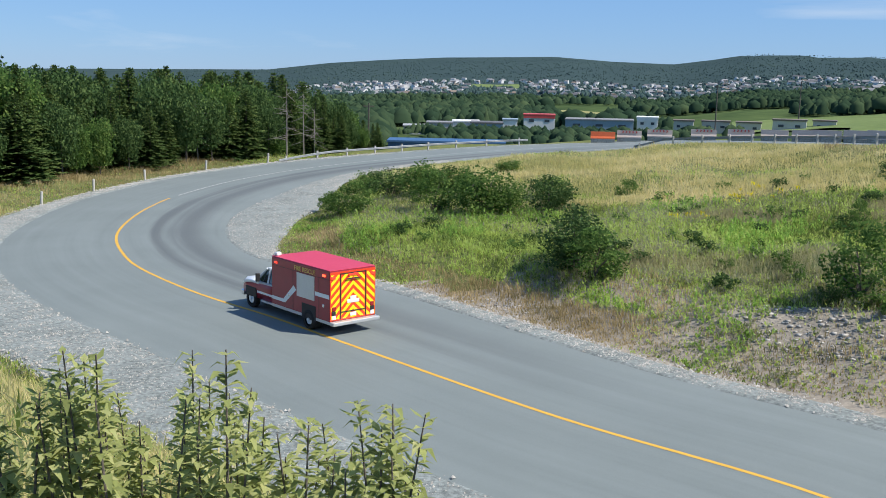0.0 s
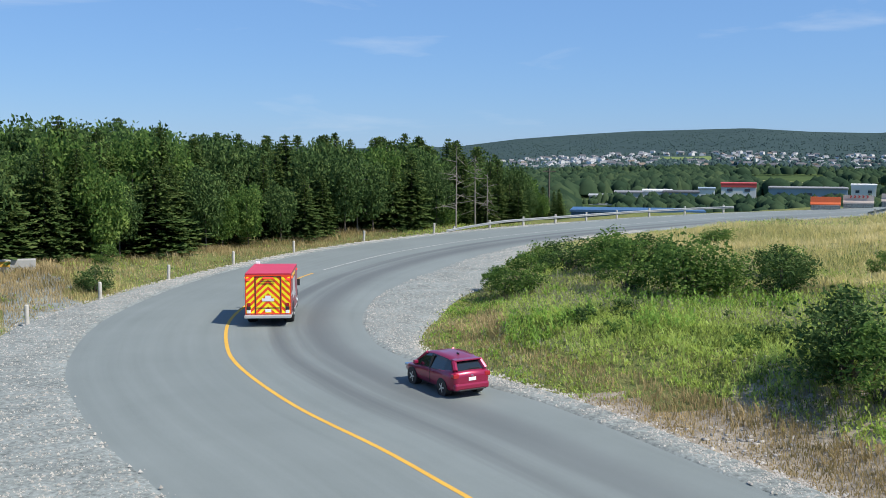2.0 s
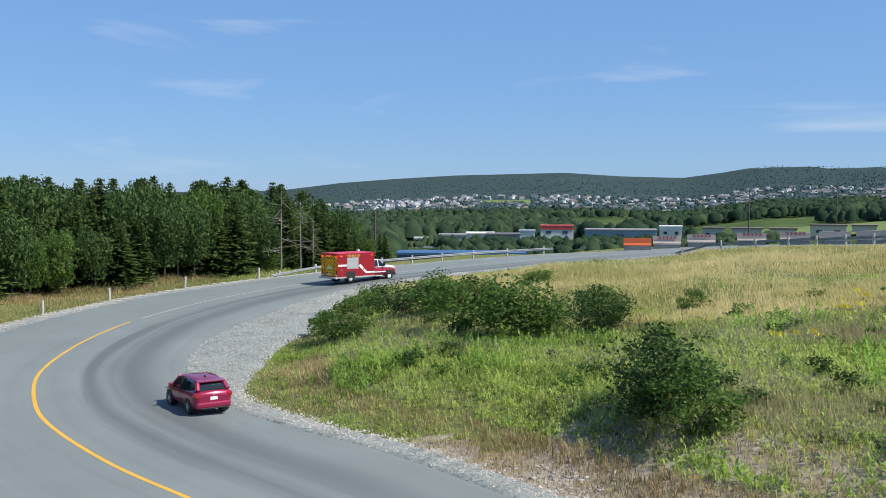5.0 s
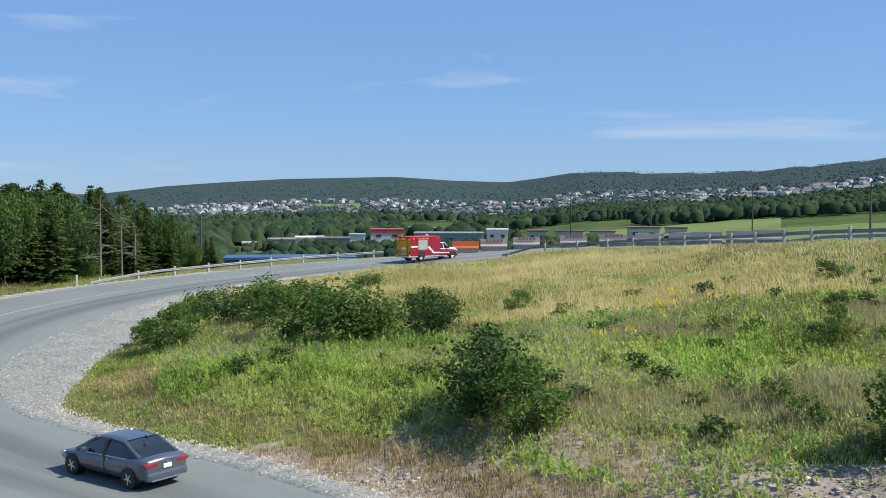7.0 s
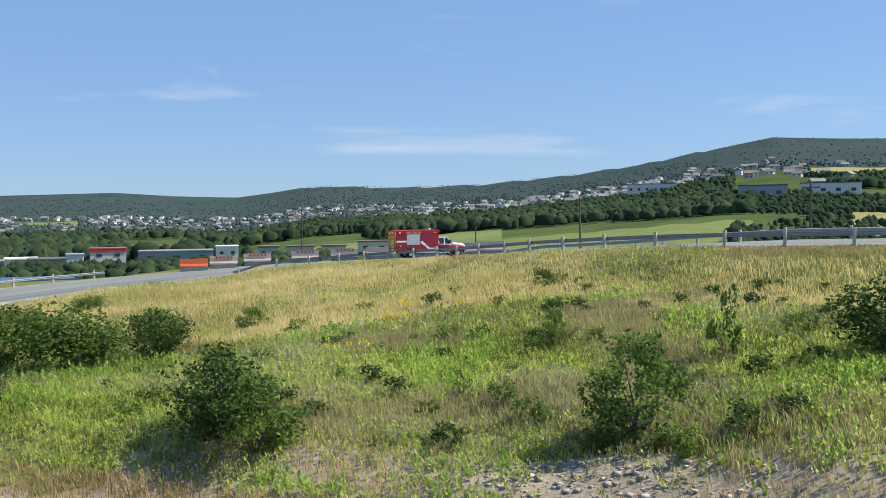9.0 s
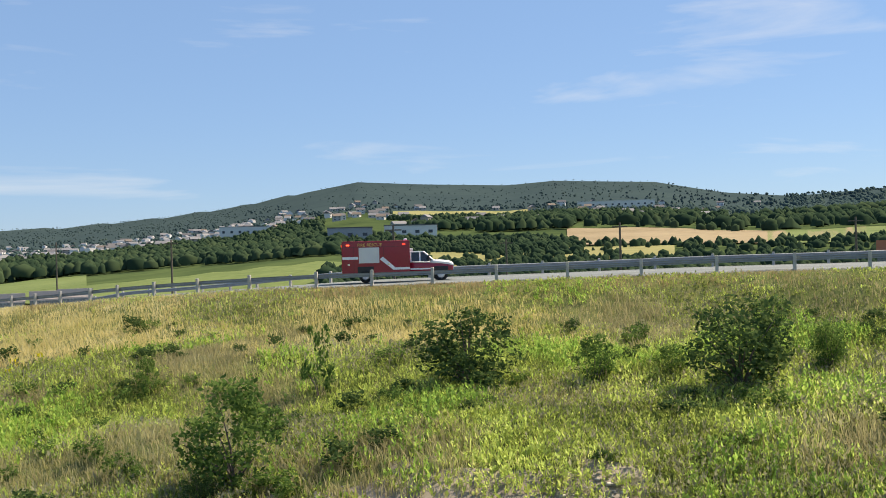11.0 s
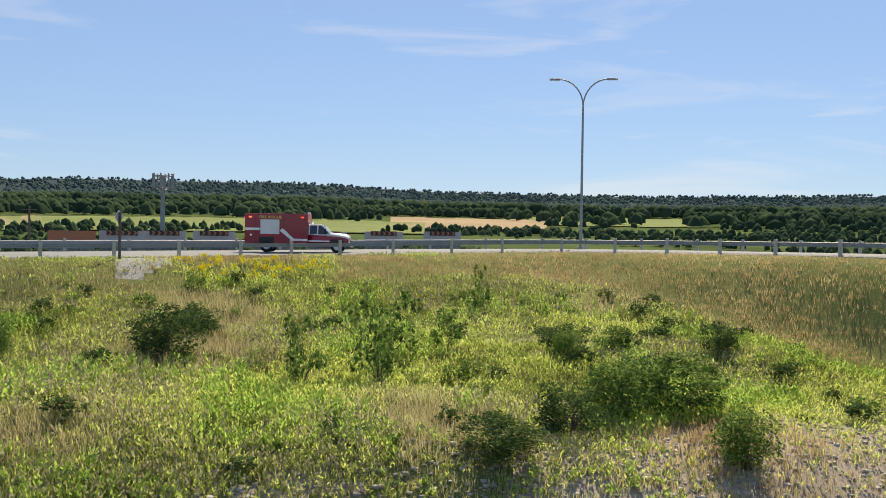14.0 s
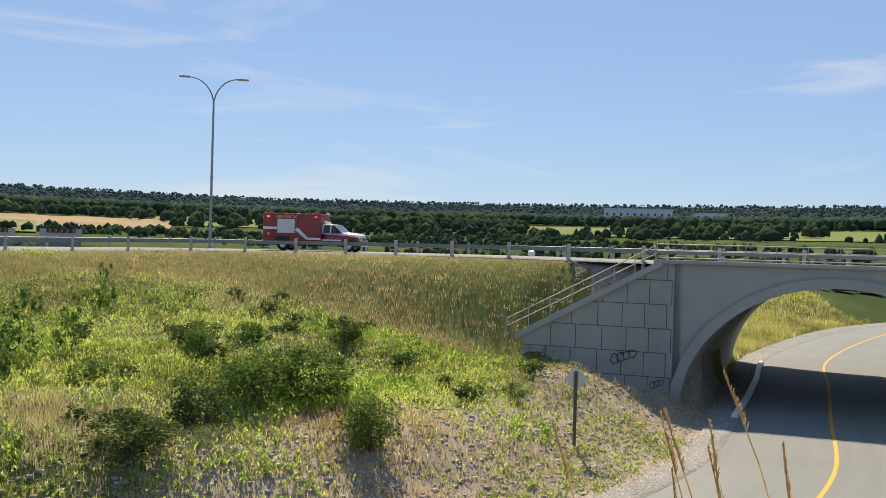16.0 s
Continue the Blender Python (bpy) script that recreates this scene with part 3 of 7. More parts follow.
# ---- the bridge ----
def build_bridge():
    """Precast arch: x runs along the face, y out of it towards the meadow, z up."""
    way = math.degrees(math.atan2(0.62, 0.785))
    base = pose(36.6, -46.0, 0, 0, 0, way)
    ob = thing("bridge", "grey concrete arch bridge with panelled wing walls and graffiti", "bridge", kind="structure", m=base)
    half, rise, top, depth = 8.6, 7.35, 8.45, 29.0

    def flare(x, y, z):
        # the wing walls splay out towards the meadow
        u = max(abs(x) - 10.0, 0.0)
        return (math.copysign(abs(x) - 0.17 * u, x), y + 0.61 * u, 9.2 - (9.2 - z) * (1 - 0.0104 * u))

    def splay(bm):
        for v in bm.verts:
            v.co = flare(*v.co)

    def arch(u):
        a = math.pi * u
        return (-half * math.cos(a), rise * max(math.sin(a), 0.0) ** 1.04)
    steps = 28
    curve = [arch(k / steps) for k in range(steps + 1)]
    # ring
    verts, faces = [], []
    for (x, z) in curve:
        n = Vector((x / half, z / rise * 0.8)).normalized()
        for y, grow in ((0.28, 0.0), (0.28, 0.62), (0.0, 0.62), (-depth, 0.0)):
            verts.append((x + n.x * grow, y, z + n.y * grow * 0.9))
    for k in range(steps):
        a, b = k * 4, k * 4 + 4
        faces += [(a, b, b + 1, a + 1), (a + 1, b + 1, b + 2, a + 2), (a + 3, b + 3, b, a)]
    part("arch", mesh_of("arch", verts, faces, CONCRETE), None, ob, "smooth concrete arch barrel")
    # spandrel wall above the arch, near face and far face
    for y0, y1, name in ((0.0, -0.4, "face_wall"), (-depth, -depth + 0.4, "back_wall")):
        verts, faces = [], []
        for (x, z) in curve:
            n = Vector((x / half, z / rise * 0.8)).normalized()
            g = 0.5 if name == "face_wall" else 0.0
            for y in (y0, y1):
                verts += [(x + n.x * g, y, min(z + n.y * g * 0.9, top - 0.02)), (x + n.x * g, y, top)]
        for k in range(steps):
            a, b = k * 4, k * 4 + 4
            faces += [(a, b, b + 1, a + 1), (a + 3, b + 3, b + 2, a + 2), (a + 1, b + 1, b + 3, a + 3)]
        part(name, mesh_of(name, verts, faces, CONCRETE), None, ob)
    # wing walls: a sloping top from the deck down to the bank
    for s in (-1, 1):
        for prof in ([(8.6, -0.6), (8.6, top), (10.0, top), (10.0, -0.6)], [(10.0, -0.6), (10.0, top), (18.2, 3.75), (18.2, -0.6)]):
            verts = []
            for y in (0.0, -2.0):
                verts += [flare(s * x, y, z) for x, z in prof]
            n = len(prof)
            faces = [tuple(range(n)), tuple(range(2 * n - 1, n - 1, -1))] + [(k, (k + 1) % n, (k + 1) % n + n, k + n) for k in range(n)]
            part("wing_wall", mesh_of("wing_wall", verts, faces, CONCRETE), None, ob)
        # coping on the slope
        bm = bmesh.new()
        a, b = Vector((s * 9.8, -0.2, top + 0.02)), Vector((s * 18.6, -0.2, 3.55))
        d = b - a
        m = Matrix.Translation((a + b) / 2) @ Matrix.Rotation(-math.atan2(d.z, d.x), 4, "Y")
        box(bm, -d.length / 2, d.length / 2, -0.45, 0.45, -0.16, 0.2, m=m)
        splay(bm)
        part("coping", bm, CONCRETE, ob)
    part("coping", boxes((-10.3, 10.3, -0.65, 0.25, top, top + 0.22), bevel=0.02), CONCRETE, ob)
    part("deck", boxes((-10.3, 10.3, -depth, -0.5, 7.7, 8.3)), CONCRETE, ob)
    # panel joints: recessed dark lines between the precast panels
    joints = bmesh.new()
    for s in (-1, 1):
        for k, x in enumerate((9.35, 10.7, 12.1, 13.6, 15.2, 16.7)):
            zt = top - max(0, x - 10.0) * (top - 3.75) / 8.2 - 0.15
            zz, step = 0.2, 0
            while zz < zt:
                nx = x + (0.14 if step % 2 else -0.14)
                z1 = min(zz + 1.45, zt)
                box(joints, s * nx - 0.022, s * nx + 0.022, 0.0, 0.006, zz, z1)
                box(joints, s * min(nx, nx + 1.45), s * max(nx, nx + 1.45) if s > 0 else s * nx, 0.0, 0.006, z1 - 0.022, z1 + 0.022) if s > 0 and z1 < zt else None
                if s < 0 and z1 < zt:
                    box(joints, -nx - 1.45, -nx, 0.0, 0.006, z1 - 0.022, z1 + 0.022)
                zz, step = zz + 1.45, step + 1
    splay(joints)
    part("joint", joints, plain("joint_shadow_gap", (0.09, 0.09, 0.09), 0.9), ob, "dark recessed joints between panels")
    # graffiti: loops of sprayed line on the wing wall
    for cx, cz, sc in ((12.1, 2.95, 1.0), (10.1, 1.35, 0.7)):
        cu = bpy.data.curves.new("graffiti", "CURVE")
        cu.dimensions, cu.bevel_depth, cu.bevel_resolution = "3D", 0.028 * sc, 1
        for k in range(4 if sc == 1.0 else 3):
            sp = cu.splines.new("POLY")
            pts = [(cx - 0.55 * sc + k * 0.36 * sc + 0.24 * sc * math.cos(a) * (1 + 0.25 * math.sin(3 * a + k)), 0.012, cz - k * 0.12 * sc + 0.27 * sc * math.sin(a) * (1 + 0.2 * math.cos(2 * a + k))) for a in np.linspace(0, 5.2 + 0.3 * k, 22)]
            sp.points.add(len(pts) - 1)
            for q, p in zip(sp.points, pts):
                q.co = (*flare(*p), 1)
        tmp = bpy.data.objects.new("tmp", cu)
        me = bpy.data.meshes.new_from_object(tmp)
        bpy.data.objects.remove(tmp)
        me.materials.clear()
        me.materials.append(BLACK)
        part("graffiti", me, None, ob, "black sprayed loops")
    # steel pipe railing over the arch and down the slope
    rail = thing("pipe_railing", "grey steel pipe railing on the bridge coping and down the slope", "railing", m=base)
    bm = bmesh.new()
    for z in (top + 0.35, top + 0.75, top + 1.15):
        tube(bm, (-10.2, -0.2, z), (10.2, -0.2, z), 0.035, n=6)
    part("pipe", bm, STEEL, rail)
    for x in np.arange(-10.2, 10.3, 1.7):
        bm = bmesh.new()
        tube(bm, (x, -0.2, top + 0.2), (x, -0.2, top + 1.15), 0.035, n=6)
        part("post", bm, STEEL, rail)
    for s in (-1, 1):
        bm = bmesh.new()
        for dz in (0.55, 1.05):
            tube(bm, (s * 10.4, -0.75, top + dz), (s * 19.4, -0.75, 3.55 + dz), 0.03, n=6)
        splay(bm)
        part("pipe", bm, STEEL, rail)
        for u in np.linspace(0, 1, 8):
            x, z = 10.4 + 9 * u, top + (3.55 - top) * u
            bm = bmesh.new()
            tube(bm, (s * x, -0.75, z - 0.6), (s * x, -0.75, z + 1.05), 0.03, n=6)
            splay(bm)
            part("post", bm, STEEL, rail)


build_bridge()


def kerbs():
    """Low kerbs through the arch, their ends painted."""
    for side in (-1, 1):
        mouth = int(np.argmin(np.hypot(ROAD[:LOWER_END, 0] - BRIDGE[0], ROAD[:LOWER_END, 1] - BRIDGE[1])))
        verts, faces = [], []
        ks = range(max(mouth - 28, 1), mouth + 3)
        for n, i in enumerate(ks):
            o = side * (HW_OUT[i] - 0.3)
            for do, h in ((-0.2, 0.03), (-0.16, 0.2), (0.16, 0.2), (0.2, 0.03)):
                p = offset_point(i, o + do, h)
                verts.append(p)
            if n:
                faces += [((n - 1) * 4 + c, (n - 1) * 4 + c + 1, n * 4 + c + 1, n * 4 + c) for c in range(3)]
        e = len(verts)
        faces += [(0, 1, 2, 3), (e - 1, e - 2, e - 3, e - 4)]
        tagged(new("kerb", mesh_of("kerb", verts, faces, WHITE)), "pale concrete kerb along the wall of the underpass", "kerb", kind="structure")


kerbs()


# ---- posts, poles and signs ----
def street_lamp():
    x, y = polar(106.0, 86.5)
    z = float(height(x, y)[0])
    way = math.degrees(math.atan2(y, x)) - 90
    ob = thing("street_lamp", "tall grey steel street lamp with two curved arms", "street lamp", m=pose(x, y, z, 0, 0, way))
    H = 23.2 - z
    bm = bmesh.new()
    tube(bm, (0, 0, -0.3), (0, 0, H - 2.6), 0.13, 0.085, 12)
    part("pole", bm, STEEL, ob)
    part("base_plate", boxes((-0.25, 0.25, -0.25, 0.25, 0, 0.35), bevel=0.03), CONCRETE, ob)
    for s in (-1, 1):
        bm = bmesh.new()
        pts = [Vector((s * 2.1 * (1 - math.cos(u)) , 0, H - 2.6 + 2.35 * math.sin(u))) for u in np.linspace(0, math.pi / 2, 9)]
        for a, b in zip(pts, pts[1:]):
            tube(bm, a, b, 0.06, n=8)
        arm = part("arm", bm, STEEL, ob)
        e = pts[-1]
        part("lamp_head", boxes((e.x - 0.1 if s > 0 else e.x - 0.8, e.x + 0.8 if s > 0 else e.x + 0.1, -0.16, 0.16, e.z - 0.09, e.z + 0.07), bevel=0.04), STEEL, ob, "flat grey lamp head")


street_lamp()


def diamond_sign(x, y, z, h, size, way, label, edge_on=False):
    ob = thing("road_sign", label, "sign", m=pose(x, y, z, 0, 0, way))
    part("post", boxes((-0.075, 0.075, -0.06, 0.06, -0.4, h), bevel=0.015), BARK, ob)
    bm = bmesh.new()
    box(bm, -size / 2, size / 2, 0.065, 0.085, -size / 2, size / 2, m=Matrix.Translation((0, 0, h - size * 0.45)) @ Matrix.Rotation(radians(45), 4, "Y"))
    part("panel", bm, plain("bare_aluminium", (0.55, 0.57, 0.58), 0.45, 0.4), ob, "bare aluminium back of the panel")


diamond_sign(*polar(127.3, 42.6), 0.0, 3.85, 0.74, -127, "diamond road sign on a timber post, seen from behind")
_x, _y = polar(80.2, 64.6)
diamond_sign(_x, _y, float(height(_x, _y)[0]), 2.9, 0.62, -25, "white narrow road sign on a post beside the guardrail")


def utility_pole(b, r, h, arm=1.6, crossarms=1):
    x, y = polar(b, r)
    z = float(height(x, y)[0])
    ob = thing("utility_pole", "grey timber utility pole with a crossarm", "pole", "utility poles", m=pose(x, y, z, 0, 0, -b + random.uniform(-20, 20)))
    bm = bmesh.new()
    tube(bm, (0, 0, -0.5), (0, 0, h), 0.15, 0.1, 10)
    part("pole", bm, BARK, ob)
    for k in range(crossarms):
        part("crossarm", boxes((-arm / 2, arm / 2, -0.06, 0.06, h - 0.5 - k * 0.9, h - 0.38 - k * 0.9)), BARK, ob)
    return ob


for b, r, h in ((0.4, 128, 7.5), (37.5, 130, 9), (31.5, 180, 10), (50, 96, 6.4), (63, 104, 7.2), (75.5, 118, 6.8), (56.5, 120, 6.5), (21.5, 210, 11), (26, 230, 11)):
    utility_pole(b, r, h)


def mast():
    x, y = polar(82.3, 165)
    z = float(height(x, y)[0])
    ob = thing("antenna_mast", "grey steel antenna mast with a square head platform", "mast", m=pose(x, y, z, 0, 0, 20))
    H = EYE + 165 * math.tan(radians(3.15)) - z
    bm = bmesh.new()
    tube(bm, (0, 0, -0.5), (0, 0, H), 0.42, 0.3, 12)
    part("pole", bm, STEEL, ob)
    for hz in (H - 0.1, H - 2.0):
        bm = bmesh.new()
        for a in range(4):
            c, d = radians(a * 90 + 45), radians(a * 90 + 135)
            tube(bm, (1.7 * math.cos(c), 1.7 * math.sin(c), hz), (1.7 * math.cos(d), 1.7 * math.sin(d), hz), 0.08, n=6)
            tube(bm, (0, 0, hz - 0.5), (1.7 * math.cos(c), 1.7 * math.sin(c), hz), 0.06, n=6)
        part("platform", bm, STEEL, ob)
    for a in range(8):
        c = radians(a * 45 + 20)
        part("antenna", boxes((1.6 * math.cos(c) - 0.12, 1.6 * math.cos(c) + 0.12, 1.6 * math.sin(c) - 0.12, 1.6 * math.sin(c) + 0.12, H - 2.2, H + 0.3), bevel=0.03), STEEL, ob)


mast()


# ---- vehicles: y is ahead ----
RED_PAINT = paint("fire_red_paint", (0.25, 0.004, 0.018), (0.31, 0.007, 0.026), 0.35, 0.5, 6.0, coat=0.5)
ROOF_RED = paint("faded_red_roof", (0.50, 0.03, 0.07), (0.58, 0.05, 0.10), 0.5, 0.6, 9.0)
CHEV_RED = paint("reflective_red", (0.75, 0.05, 0.015), (0.85, 0.08, 0.02), 0.4, 2.0, 30.0)
CHEV_YELLOW = paint("reflective_yellow", (0.85, 0.72, 0.01), (0.95, 0.82, 0.02), 0.4, 2.0, 30.0)
CAB_WHITE = paint("white_vehicle_paint", (0.72, 0.73, 0.74), (0.8, 0.81, 0.82), 0.3, 0.8, 9.0, coat=0.5)
ALU = paint("ribbed_aluminium", (0.55, 0.56, 0.57), (0.68, 0.69, 0.70), 0.4, 1.0, 20.0, metal=0.6)
GLASS = plain("dark_window_glass", (0.015, 0.02, 0.025), 0.06, 0.0, 0.6)
RUBBER = paint("tyre_rubber", (0.012, 0.012, 0.012), (0.03, 0.03, 0.03), 0.9, 4.0, 30.0)
RIM = plain("rim_metal", (0.6, 0.61, 0.62), 0.3, 0.8)
GOLD = plain("gold_lettering", (0.75, 0.50, 0.12), 0.4)
CHROME = plain("chrome", (0.75, 0.76, 0.78), 0.15, 1.0)
LAMP_RED = plain("red_lamp", (0.5, 0.01, 0.01), 0.2, 0, 0.5, (1.0, 0.06, 0.03), 1.2)
BEACON = plain("lit_red_beacon", (0.7, 0.02, 0.01), 0.2, 0, 0.5, (1.0, 0.10, 0.04), 2.2)
TAIL = plain("tail_lamp", (0.35, 0.01, 0.015), 0.15, 0, 0.6)
DARK = plain("dark_plastic", (0.02, 0.02, 0.022), 0.6)
PLATE = plain("plate_white", (0.75, 0.76, 0.78), 0.5)


def wheel(parent, x, y, r, w, rim=None, spokes=0):
    """A wheel whose own x is the axle."""
    bm = bmesh.new()
    prof = [(-w / 2, r * 0.62), (-w / 2, r * 0.93), (-w * 0.36, r), (w * 0.36, r), (w / 2, r * 0.93), (w / 2, r * 0.62)]
    n = 28
    ring = [[bm.verts.new((px, pr * math.cos(2 * math.pi * k / n), pr * math.sin(2 * math.pi * k / n))) for px, pr in prof] for k in range(n)]
    for k in range(n):
        for c in range(len(prof) - 1):
            bm.faces.new((ring[k][c], ring[k][c + 1], ring[(k + 1) % n][c + 1], ring[(k + 1) % n][c]))
    hub = part("wheel", boxes((-0.05, 0.05, -0.07, 0.07, -0.07, 0.07), bevel=0.02), DARK, parent, m=pose(x, y, r))
    part("tyre", bm, RUBBER, hub, smooth=True)
    bm = bmesh.new()
    out = 1 if x > 0 else -1
    if spokes:
        for k in range(spokes):
            a = 2 * math.pi * k / spokes
            tube(bm, (out * w * 0.36, 0, 0), (out * w * 0.42, r * 0.62 * math.cos(a), r * 0.62 * math.sin(a)), 0.055, 0.035, 6)
        bmesh.ops.create_cone(bm, cap_ends=True, segments=24, radius1=r * 0.63, radius2=r * 0.63, depth=0.02, matrix=Matrix.Rotation(radians(90), 4, "Y"))
    else:
        bmesh.ops.create_cone(bm, cap_ends=True, segments=24, radius1=r * 0.64, radius2=r * 0.5, depth=w * 0.7, matrix=Matrix.Translation((out * w * 0.05, 0, 0)) @ Matrix.Rotation(radians(90 * out), 4, "Y"))
        bmesh.ops.create_cone(bm, cap_ends=True, segments=12, radius1=r * 0.2, radius2=r * 0.16, depth=0.12, matrix=Matrix.Translation((out * w * 0.42, 0, 0)) @ Matrix.Rotation(radians(90 * out), 4, "Y"))
    part("rim", bm, rim or RIM, hub)
    return hub


def lettering(word, size, parent, m, material, name="lettering"):
    cu = bpy.data.curves.new(name, "FONT")
    cu.body, cu.size, cu.extrude, cu.align_x = word, size, 0.004, "CENTER"
    tmp = bpy.data.objects.new("tmp", cu)
    me = bpy.data.meshes.new_from_object(tmp)
    bpy.data.objects.remove(tmp)
    me.materials.clear()
    me.materials.append(material)
    return part(name, me, None, parent, "gold capital lettering", m)


def chevrons(parent, x0, x1, z0, z1, centre, y, pitch=0.36):
    """Yellow stripes that rise to the centre line, cut to one panel."""
    bm = bmesh.new()
    w = pitch * 0.5
    k = -12
    while k < 16:
        base = z0 + k * pitch
        for a, b in ((x0, min(x1, centre)), (max(x0, centre), x1)):
            if b - a < 0.01:
                continue
            def zc(x):
                return base - abs(x - centre) * 0.95
            quad = [(a, zc(a)), (b, zc(b)), (b, zc(b) + w), (a, zc(a) + w)]
            # clip to z0..z1
            for lim, keep_up in ((z0, True), (z1, False)):
                out = []
                for p, q in zip(quad, quad[1:] + quad[:1]):
                    pin = p[1] >= lim if keep_up else p[1] <= lim
                    qin = q[1] >= lim if keep_up else q[1] <= lim
                    if pin:
                        out.append(p)
                    if pin != qin:
                        u = (lim - p[1]) / (q[1] - p[1])
                        out.append((p[0] + (q[0] - p[0]) * u, lim))
                quad = out
                if len(quad) < 3:
                    break
            if len(quad) >= 3:
                try:
                    bm.faces.new([bm.verts.new((px, y, pz)) for px, pz in quad])
                except ValueError:
                    pass
        k += 1
    part("reflective_stripes", bm, CHEV_YELLOW, parent, "yellow reflective chevron stripes")


def loft(sections, material, name, parent, label="", closed=True, smooth_on=True):
    """A skin over sections of equally many points."""
    n = len(sections[0])
    verts = [p for s in sections for p in s]
    faces = []
    for k in range(len(sections) - 1):
        for c in range(n if closed else n - 1):
            a, b = k * n + c, k * n + (c + 1) % n
            faces.append((a, b, b + n, a + n))
    faces += [tuple(range(n - 1, -1, -1)), tuple(range((len(sections) - 1) * n, len(sections) * n))]
    me = mesh_of(name, verts, faces, material, False)
    if smooth_on:
        me.polygons.foreach_set("use_smooth", [True] * (len(faces) - 2) + [False, False])
    return part(name, me, None, parent, label)


def fire_truck():
    ob = thing("fire_truck", "red fire rescue truck with yellow chevrons and a white cab roof", "truck")
    W = 1.22
    part("box_body", boxes((-W, W, -3.8, 0.85, 0.62, 2.82), bevel=0.03), RED_PAINT, ob, "red painted rescue box")
    part("roof", boxes((-W + 0.01, W - 0.01, -3.78, 0.83, 2.822, 2.86), bevel=0.015), ROOF_RED, ob, "faded pinkish red roof")
    part("chassis", boxes((-0.5, 0.5, -3.6, 3.5, 0.4, 0.62)), DARK, ob)
    part("rear_step", boxes((-1.24, 1.24, -4.12, -3.8, 0.48, 0.64), bevel=0.03), ALU, ob, "bright aluminium rear step")
    for s in (-1, 1):
        part("mud_skirt", boxes((s * 1.2 - 0.02, s * 1.2 + 0.02, -3.75, -2.75, 0.5, 0.63)), ALU, ob)
        part("mud_skirt", boxes((s * 1.2 - 0.02, s * 1.2 + 0.02, -1.65, 0.83, 0.5, 0.63)), ALU, ob)
        part("wheel_arch", boxes((s * W - 0.012, s * W + 0.012, -2.75, -1.65, 0.45, 1.12), bevel=0.01), DARK, ob, "dark wheel opening")
    # rear: red ground, three chevron panels with frames
    part("rear_panel", boxes((-W + 0.02, W - 0.02, -3.812, -3.796, 0.66, 2.78)), CHEV_RED, ob, "orange-red reflective rear panel")
    chevrons(ob, -0.62, 0.62, 0.72, 2.66, 0.0, -3.818)
    chevrons(ob, -1.16, -0.72, 0.72, 2.66, 0.0, -3.818)
    chevrons(ob, 0.72, 1.16, 0.72, 2.66, 0.0, -3.818)
    door = part("rear_door_frame", boxes((-0.69, -0.65, -3.835, -3.81, 0.7, 2.7), (0.65, 0.69, -3.835, -3.81, 0.7, 2.7), (-0.69, 0.69, -3.835, -3.81, 2.66, 2.7), (-0.62, 0.62, -3.835, -3.81, 0.98, 1.02)), DARK, ob)
    part("grab_handle", boxes((-0.4, 0.4, -3.9, -3.86, 2.42, 2.47), bevel=0.015), DARK, ob)
    part("badge", boxes((-0.32, 0.32, -3.832, -3.82, 1.36, 1.52), (-0.16, 0.16, -3.832, -3.82, 1.52, 1.66)), PLATE, ob, "small pale emblem")
    part("number_plate", boxes((-0.16, 0.16, -3.834, -3.82, 0.78, 0.94)), PLATE, ob)
    for s in (-1, 1):
        for z, m_ in ((1.18, TAIL), (0.98, DARK), (0.8, CAB_WHITE)):
            part("tail_lamp", boxes((s * 1.02 - 0.1, s * 1.02 + 0.1, -3.85, -3.815, z - 0.09, z + 0.09), bevel=0.02), m_, ob)
        part("warning_lamp", boxes((s * 1.05 - 0.11, s * 1.05 + 0.11, -3.86, -3.815, 2.48, 2.6), bevel=0.02), LAMP_RED, ob)
    part("warning_lamp", boxes((-0.25, 0.25, -3.86, -3.815, 2.56, 2.66), bevel=0.02), LAMP_RED, ob)
    # sides
    for s in (-1, 1):
        x0, x1 = sorted((s * (W - 0.004), s * (W + 0.012)))
        part("shutter", boxes((x0, x1 + (0.004 if s > 0 else 0), -2.65, -1.25, 1.35, 2.42)), ALU, ob, "silver roll-up shutter")
        for k in range(10):
            z = 1.4 + k * 0.1
            part("shutter_slat", boxes((min(s * (W + 0.012), s * (W + 0.02)), max(s * (W + 0.012), s * (W + 0.02)), -2.62, -1.28, z, z + 0.075)), ALU, ob)
        xx = s * (W + 0.014)
        for quad in (((-3.78, 1.62), (-2.7, 1.62), (-2.7, 1.8), (-3.78, 1.8)), ((-1.22, 1.6), (-1.0, 1.78), (-0.12, 0.98), (-0.3, 0.86)), ((-0.28, 0.862), (0.84, 0.862), (0.84, 1.018), (-0.16, 1.018))):
            bm = bmesh.new()
            lift = xx + s * 0.002 * (quad[0][0] == -0.28)
            vs = [bm.verts.new((lift, u, v)) for u, v in quad]
            bm.faces.new(vs if s > 0 else vs[::-1])
            part("reflective_band", bm, CAB_WHITE, ob, "white reflective band")
        lettering("FIRE RESCUE", 0.30, ob, Matrix.Translation((s * (W + 0.012), -1.9, 2.5)) @ pose(0, 0, 0, 90, 0, 90 * s), GOLD)
